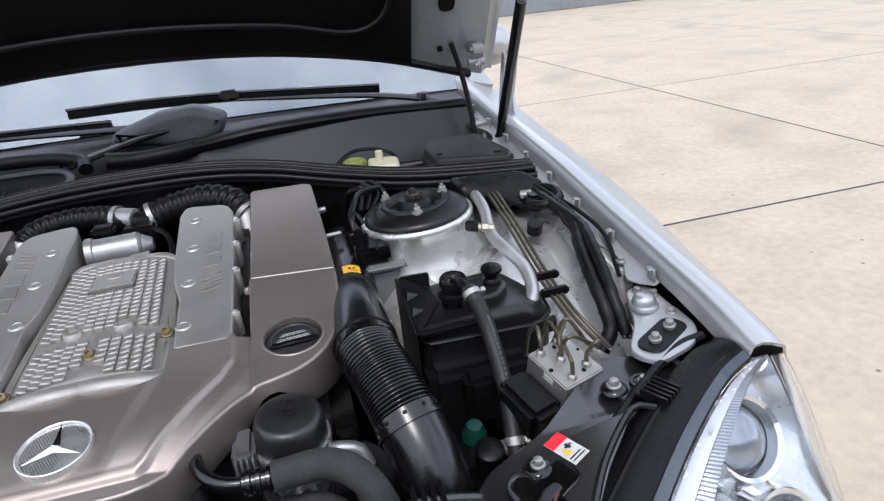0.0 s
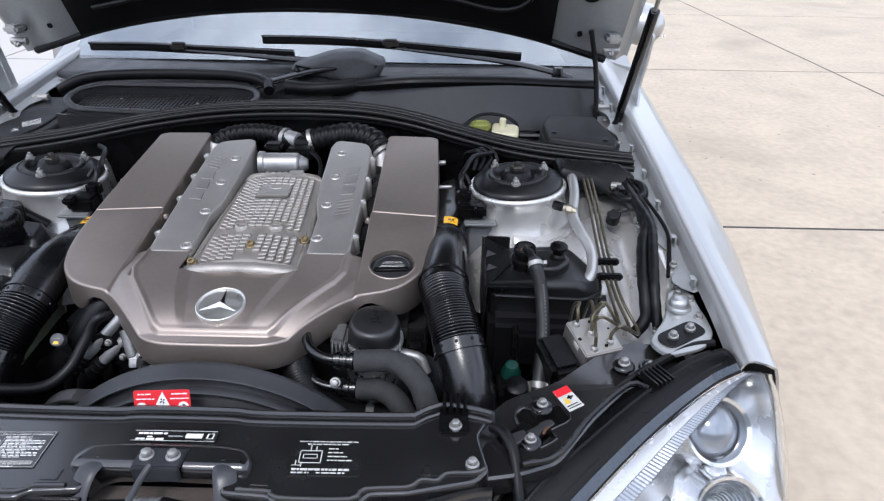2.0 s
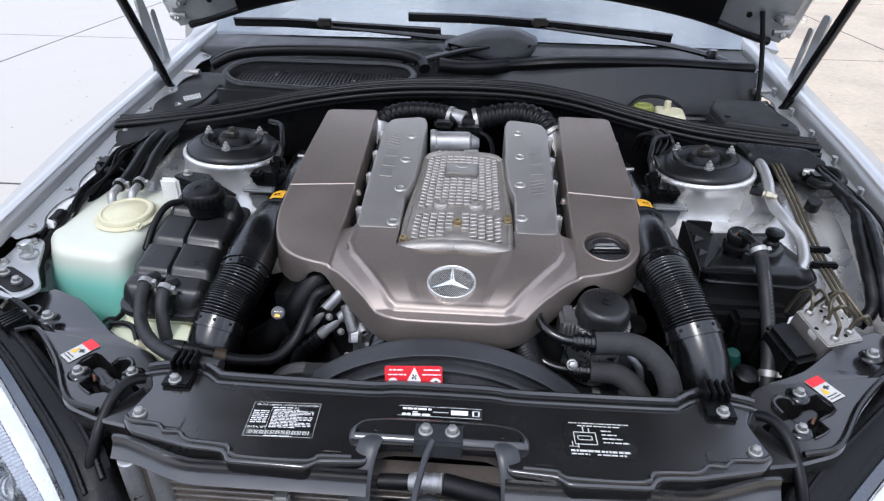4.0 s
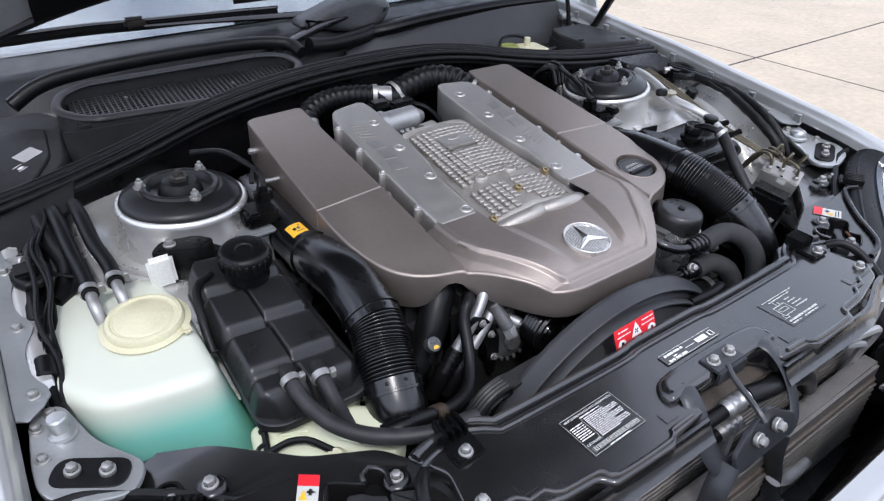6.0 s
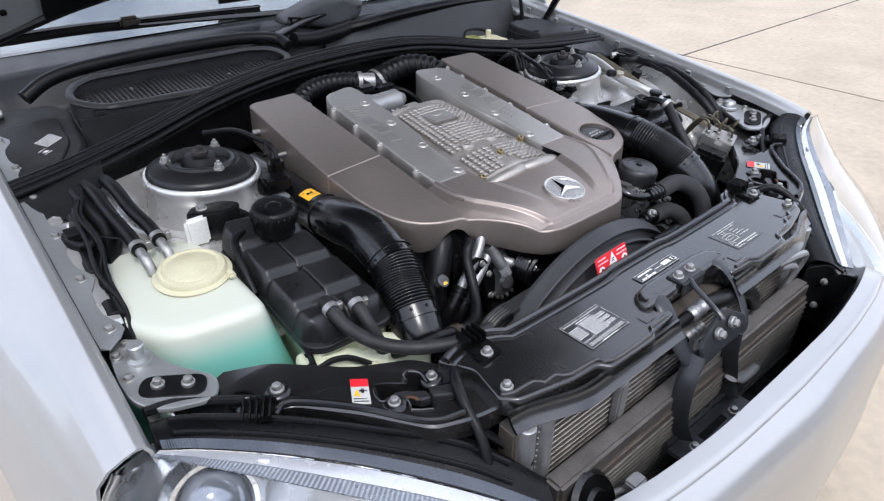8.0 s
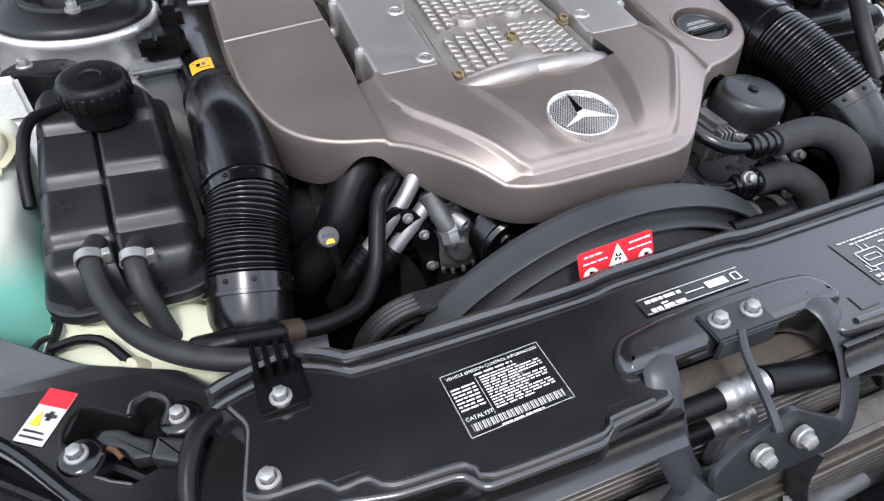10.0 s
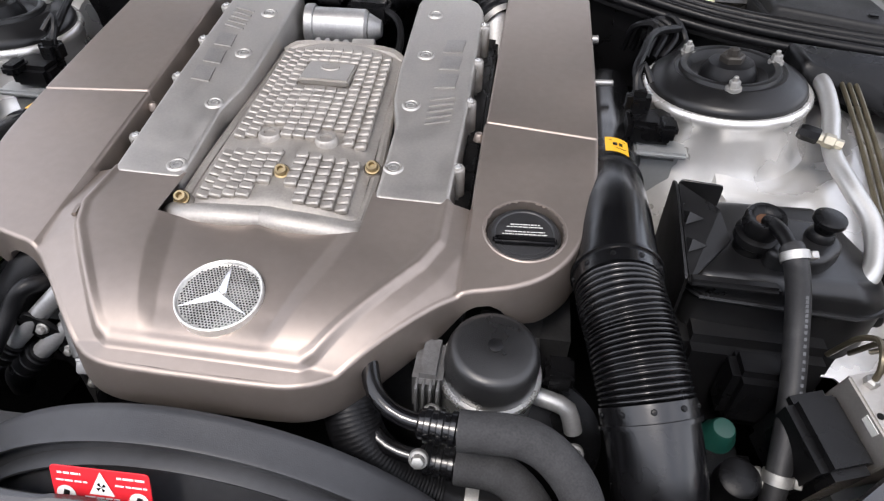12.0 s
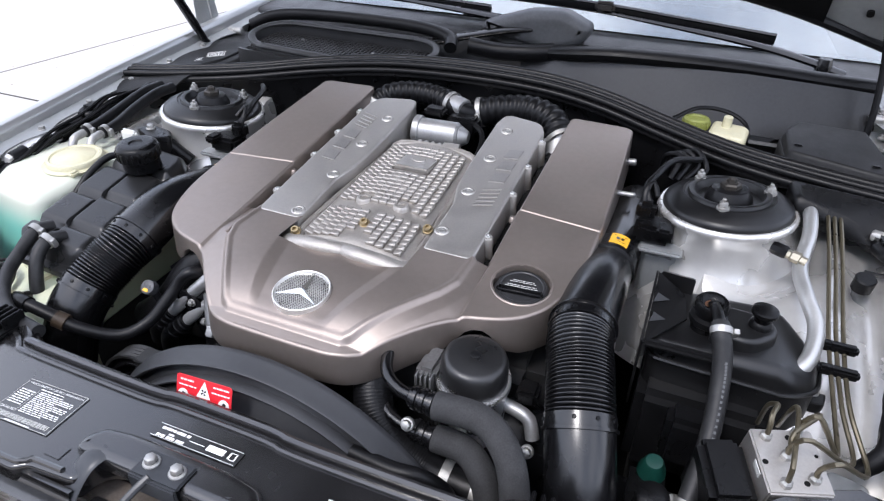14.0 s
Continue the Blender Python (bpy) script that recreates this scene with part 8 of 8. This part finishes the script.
cowl = part("scuttle_panel", sheet(B(), lambda u, v: (lerp(-0.585, 0.55, u) + (2 * u - 1) * 0.19 * ease((v - 0.3) / 0.3), along([(0, 0.665), (0.25, 0.72), (0.5, 0.82), (0.62, 0.85), (0.85, 0.875), (1.0, 0.985)], v) + 0.10 * (2 * u - 1) ** 2 * v,
            along([(0, 0.886), (0.15, 0.862), (0.5, 0.86), (0.62, 0.885), (0.85, 0.965), (1.0, 0.985)], v) - 0.03 * (2 * u - 1) ** 2 * v), 50, 40, 0.006), LID, car, "black plastic scuttle panel under the windscreen", 60)
part("scuttle_lip", tube(B(), [(0.06, 0.86, 0.945), (0.12, 0.815, 0.958), (0.25, 0.80, 0.972), (0.45, 0.815, 0.972), (0.62, 0.845, 0.96), (0.70, 0.86, 0.955)], 0.019, 12, flat=(1.2, 0.8)), RUBBER, cowl)
part("scuttle_face", sheet(B(), lambda u, v: (lerp(0.03, 0.71, u), lerp(0.80, 0.755, v) + 0.05 * (2 * u - 1) ** 2, lerp(0.965, 0.865, v) - 0.02 * (2 * u - 1) ** 2), 24, 6, 0.008), LID, cowl)
part("drain_hose", tube(B(), [(-0.08, 0.79, 0.955), (-0.02, 0.80, 0.948), (0.05, 0.81, 0.95), (0.1, 0.825, 0.955)], 0.018, 10), RUBBER, cowl)

def at_loop(line, t):
    """The place at a share t of a plan line's length."""
    ln = [0.0]
    for a, b in zip(line, line[1:]):
        ln.append(ln[-1] + math.dist(a, b))
    q = t * ln[-1]
    for i in range(len(line) - 1):
        if q <= ln[i + 1] or i == len(line) - 2:
            w = (q - ln[i]) / max(ln[i + 1] - ln[i], 1e-9)
            return (lerp(line[i][0], line[i + 1][0], w), lerp(line[i][1], line[i + 1][1], w))


vent = thing("air_intake_grille", "black cabin air intake with a fine mesh grille", "grille", (-0.36, 0.71, 0.93))
VO = fillet([(-0.60, 0.715), (-0.555, 0.668), (-0.36, 0.655), (-0.24, 0.655), (-0.175, 0.675), (-0.13, 0.725), (-0.15, 0.775), (-0.20, 0.79), (-0.54, 0.79), (-0.585, 0.765)], 0.03, 4)
vz = lambda x, y: 0.926 + 0.22 * (y - 0.66)
mz = lambda x, y: 0.917 + 0.1 * (y - 0.66)
part("tray", slab(B(), VO, lambda x, y: mz(x, y) - 0.024, lambda x, y: mz(x, y) - 0.04, 0.003, 2), DARK, vent)
loop = VO + VO[:1]
part("rim", tube(B(), [(x, y, vz(x, y)) for x, y in loop], 0.0065, 10, 0.02, flat=(1.3, 0.8)), LID, vent)
bm = B()
sheet(bm, lambda u, v: (lambda p: (p.x, p.y, lerp(vz(p.x, p.y), mz(p.x, p.y) - 0.024, v)))(Vector((*at_loop(loop, u), 0))), 120, 3, 0.004)
part("wall", bm, LID, vent, "smooth dark grey side wall")
bm = B()
for k in range(44):
    x = -0.565 + 0.0096 * k
    box(bm, (x, 0.724, mz(x, 0.724)), (0.0028, 0.112, 0.006), 0, Matrix.Translation((x, 0.724, mz(x, 0.724))) @ Matrix.Rotation(math.atan(0.1), 4, "X") @ Matrix.Translation((-x, -0.724, -mz(x, 0.724))))
for k in range(11):
    y = 0.67 + 0.0105 * k
    box(bm, (-0.36, y, mz(0, y)), (0.43, 0.0028, 0.0055), 0)
tagged(part("mesh", bm, LID, vent, smooth=False), kind="stuff")
for x, y in ((-0.478, 0.748), (-0.28, 0.723)):
    bolt(vent, (x, y, mz(x, y) + 0.004), (0, -0.1, 1), 0, size=0.6, mesh=dark_screw, name="screw")
part("front_wall", sheet(B(), lambda u, v: (lerp(-0.6, -0.2, u), 0.672 - 0.018 * math.sin(math.pi * u) ** 0.5, lerp(0.915, 0.855, v)), 24, 3, 0.006), LID, vent)
part("rear_roll", tube(B(), [(-0.66, 0.80, 0.935), (-0.61, 0.815, 0.957), (-0.54, 0.822, 0.968), (-0.4, 0.824, 0.974), (-0.22, 0.818, 0.974), (-0.13, 0.795, 0.966), (-0.112, 0.76, 0.952)], 0.014, 10), RUBBER, vent)

fb = thing("fuse_box", "black fuse box lid with white print", "fuse box", (-0.62, 0.62, 0.85))
fz = lambda x, y: 0.874 + 0.09 * (y - 0.5)
part("lid", slab(B(), fillet([(-0.757, 0.49), (-0.655, 0.53), (-0.605, 0.63), (-0.592, 0.80), (-0.62, 0.845), (-0.745, 0.845), (-0.765, 0.62)], 0.022), fz, 0.81, 0.009, 4), BOXLID, fb, "dull black moulded lid")
part("lid_panel", slab(B(), fillet([(-0.735, 0.535), (-0.668, 0.56), (-0.63, 0.64), (-0.622, 0.76), (-0.725, 0.76), (-0.742, 0.63)], 0.018), lambda x, y: fz(x, y) + 0.004, lambda x, y: fz(x, y) - 0.004, 0.004, 3), BOXLID, fb)
o, ux, uy = (-0.68, 0.604, fz(0, 0.604) + 0.0045), (0.05, 0.042, 0.0038), (-0.026, 0.045, 0.004)
part("print", bars(B(), o, ux, uy, [(0.3 + 0.09 * k, 0.345 + 0.09 * k, 0.36, 0.98) for k in range(7)] + [(0.0, 0.03, 0.0, 0.28), (0.3, 0.33, 0.0, 0.28), (0.08, 0.2, 0.06, 0.22)], lift=0.0008), WHITE, fb, smooth=False)
rb = thing("relay_box", "black relay box lid below the screen", "relay box", (0.64, 0.62, 0.85))
box_line = fillet([(0.552, 0.567), (0.70, 0.518), (0.716, 0.56), (0.69, 0.715), (0.572, 0.72), (0.548, 0.66)], 0.014)
part("base", slab(B(), box_line, 0.897, 0.84, 0.006, 3), BOXLID, rb)
part("lid", slab(B(), inset(box_line, 0.006), lambda x, y: 0.912 + 0.05 * (y - 0.6), 0.895, 0.006, 3, flare=0.003), BOXLID, rb, "raised moulded lid")
part("seam", tube(B(), [(x, y, 0.8975) for x, y in inset(box_line, 0.002) + inset(box_line, 0.002)[:1]], 0.0022, 6, 0.015), BOXLID, rb)
for x, y in ((0.572, 0.6), (0.68, 0.56)):
    part("catch", box(B(), (x, y, 0.9115 + 0.05 * (y - 0.6)), (0.014, 0.01, 0.006), 0.002), PLASTIC, rb)
mc = thing("brake_fluid_bottle", "cream brake fluid bottle with an olive yellow cap", "bottle", (0.42, 0.69, 0.84))
part("bottle", slab(B(), fillet([(0.432, 0.64), (0.495, 0.625), (0.505, 0.70), (0.44, 0.715)], 0.012, 4), 0.898, 0.84, 0.008, 4), CREAM, mc)
cap = Matrix.Translation((0.41, 0.69, 0.893))
part("cap", lathe(B(), [(0, 0.009), (0.014, 0.009), (0.0155, 0.0115), (0.021, 0.0115), (0.0235, 0.009), (0.0242, -0.006)], cap, 30), OLIVE, mc)
for k in range(12):
    part("grip", box(B(), (0.0243, 0, 0.001), (0.0022, 0.0042, 0.012), 0.0008, cap @ Matrix.Rotation(k * math.pi / 6, 4, "Z"), 1), OLIVE, mc)
part("neck", cyl(B(), (0.41, 0.69, 0.85), (0.41, 0.69, 0.889), 0.02), PLASTIC, mc)
part("nipple", cyl(B(), (0.462, 0.68, 0.895), (0.462, 0.68, 0.918), 0.008), CREAM, mc)
part("cable", tube(B(), [(0.37, 0.68, 0.90), (0.41, 0.715, 0.915), (0.46, 0.72, 0.913), (0.495, 0.70, 0.90), (0.50, 0.66, 0.88)], 0.004, 8), RUBBER, mc)
cl = thing("cable_bundle", "tangle of black cables behind the strut tower", "cables", (0.4, 0.55, 0.85))
for k in range(4):
    part("cable", tube(B(), [(0.37 + 0.012 * k, 0.56, 0.84), (0.375 + 0.014 * k, 0.54, 0.88 + 0.006 * k), (0.40 + 0.014 * k, 0.52, 0.89 - 0.005 * k), (0.39 + 0.01 * k, 0.49, 0.86)], 0.0045, 8), RUBBER, cl)
part("connector", box(B(), (0.40, 0.53, 0.875), (0.03, 0.025, 0.025), 0.006), PLASTIC, cl)

# wipers
def wiper(name, blade, arm, knuckle):
    w = part("wiper", tube(B(), arm, lambda t: lerp(0.012, 0.007, t), 8, 0.02, flat=(1.5, 0.7)), SATIN, car, "black windscreen wiper")
    part("blade", tube(B(), blade, 0.007, 8, 0.02, flat=(0.8, 1.5)), RUBBER, w)
    part("blade_spine", tube(B(), [(x, y - 0.004, z + 0.011) for x, y, z in blade], 0.006, 8, 0.02, flat=(1.3, 0.6)), SATIN, w)
    part("joint", box(B(), knuckle, (0.045, 0.022, 0.024), 0.006), SATIN, w)
    return w


wiper("r", [(-0.175, 0.975, 1.032), (0.0, 0.965, 1.033), (0.173, 0.96, 1.026), (0.35, 0.965, 1.012), (0.525, 0.985, 0.995)], [(0.66, 0.93, 0.955), (0.58, 0.935, 0.975), (0.45, 0.945, 0.995), (0.173, 0.955, 1.022)], (0.173, 0.953, 1.032))
wiper("l", [(-0.656, 0.985, 1.005), (-0.5, 0.965, 1.01), (-0.397, 0.957, 1.008), (-0.25, 0.95, 1.005), (-0.086, 0.945, 1.0)], [(0.03, 0.885, 0.995), (-0.1, 0.91, 0.998), (-0.25, 0.94, 1.002), (-0.397, 0.952, 1.008)], (-0.397, 0.95, 1.016))
cm = Matrix.Translation((0, 0.892, 0)) @ Matrix.Rotation(radians(90), 4, "X")
pc = part("wiper_motor_cover", slab(B(), fillet([(-0.075, 0.978), (0.025, 0.958), (0.085, 0.946), (0.152, 0.967), (0.17, 1.006), (0.105, 1.034), (0.03, 1.028), (-0.07, 0.996)], 0.016, 4), 0.05, 0.0, 0.018, 4, cm), DUSTY, car, "dark grey wiper spindle cover", 60)
part("link_arm", tube(B(), [(-0.17, 0.80, 0.95), (-0.1, 0.825, 0.965), (-0.02, 0.845, 0.982), (0.04, 0.86, 0.99)], 0.013, 10, flat=(1.6, 0.6)), SATIN, pc)
part("spindle", lathe(B(), [(0, 0.02), (0.012, 0.018), (0.016, 0), (0.016, -0.03)], Matrix.Translation((0.62, 0.925, 0.965)), 20), SATIN, pc)
part("foot", cyl(B(), (0.11, 0.86, 0.94), (0.105, 0.865, 0.985), 0.02), SATIN, pc)
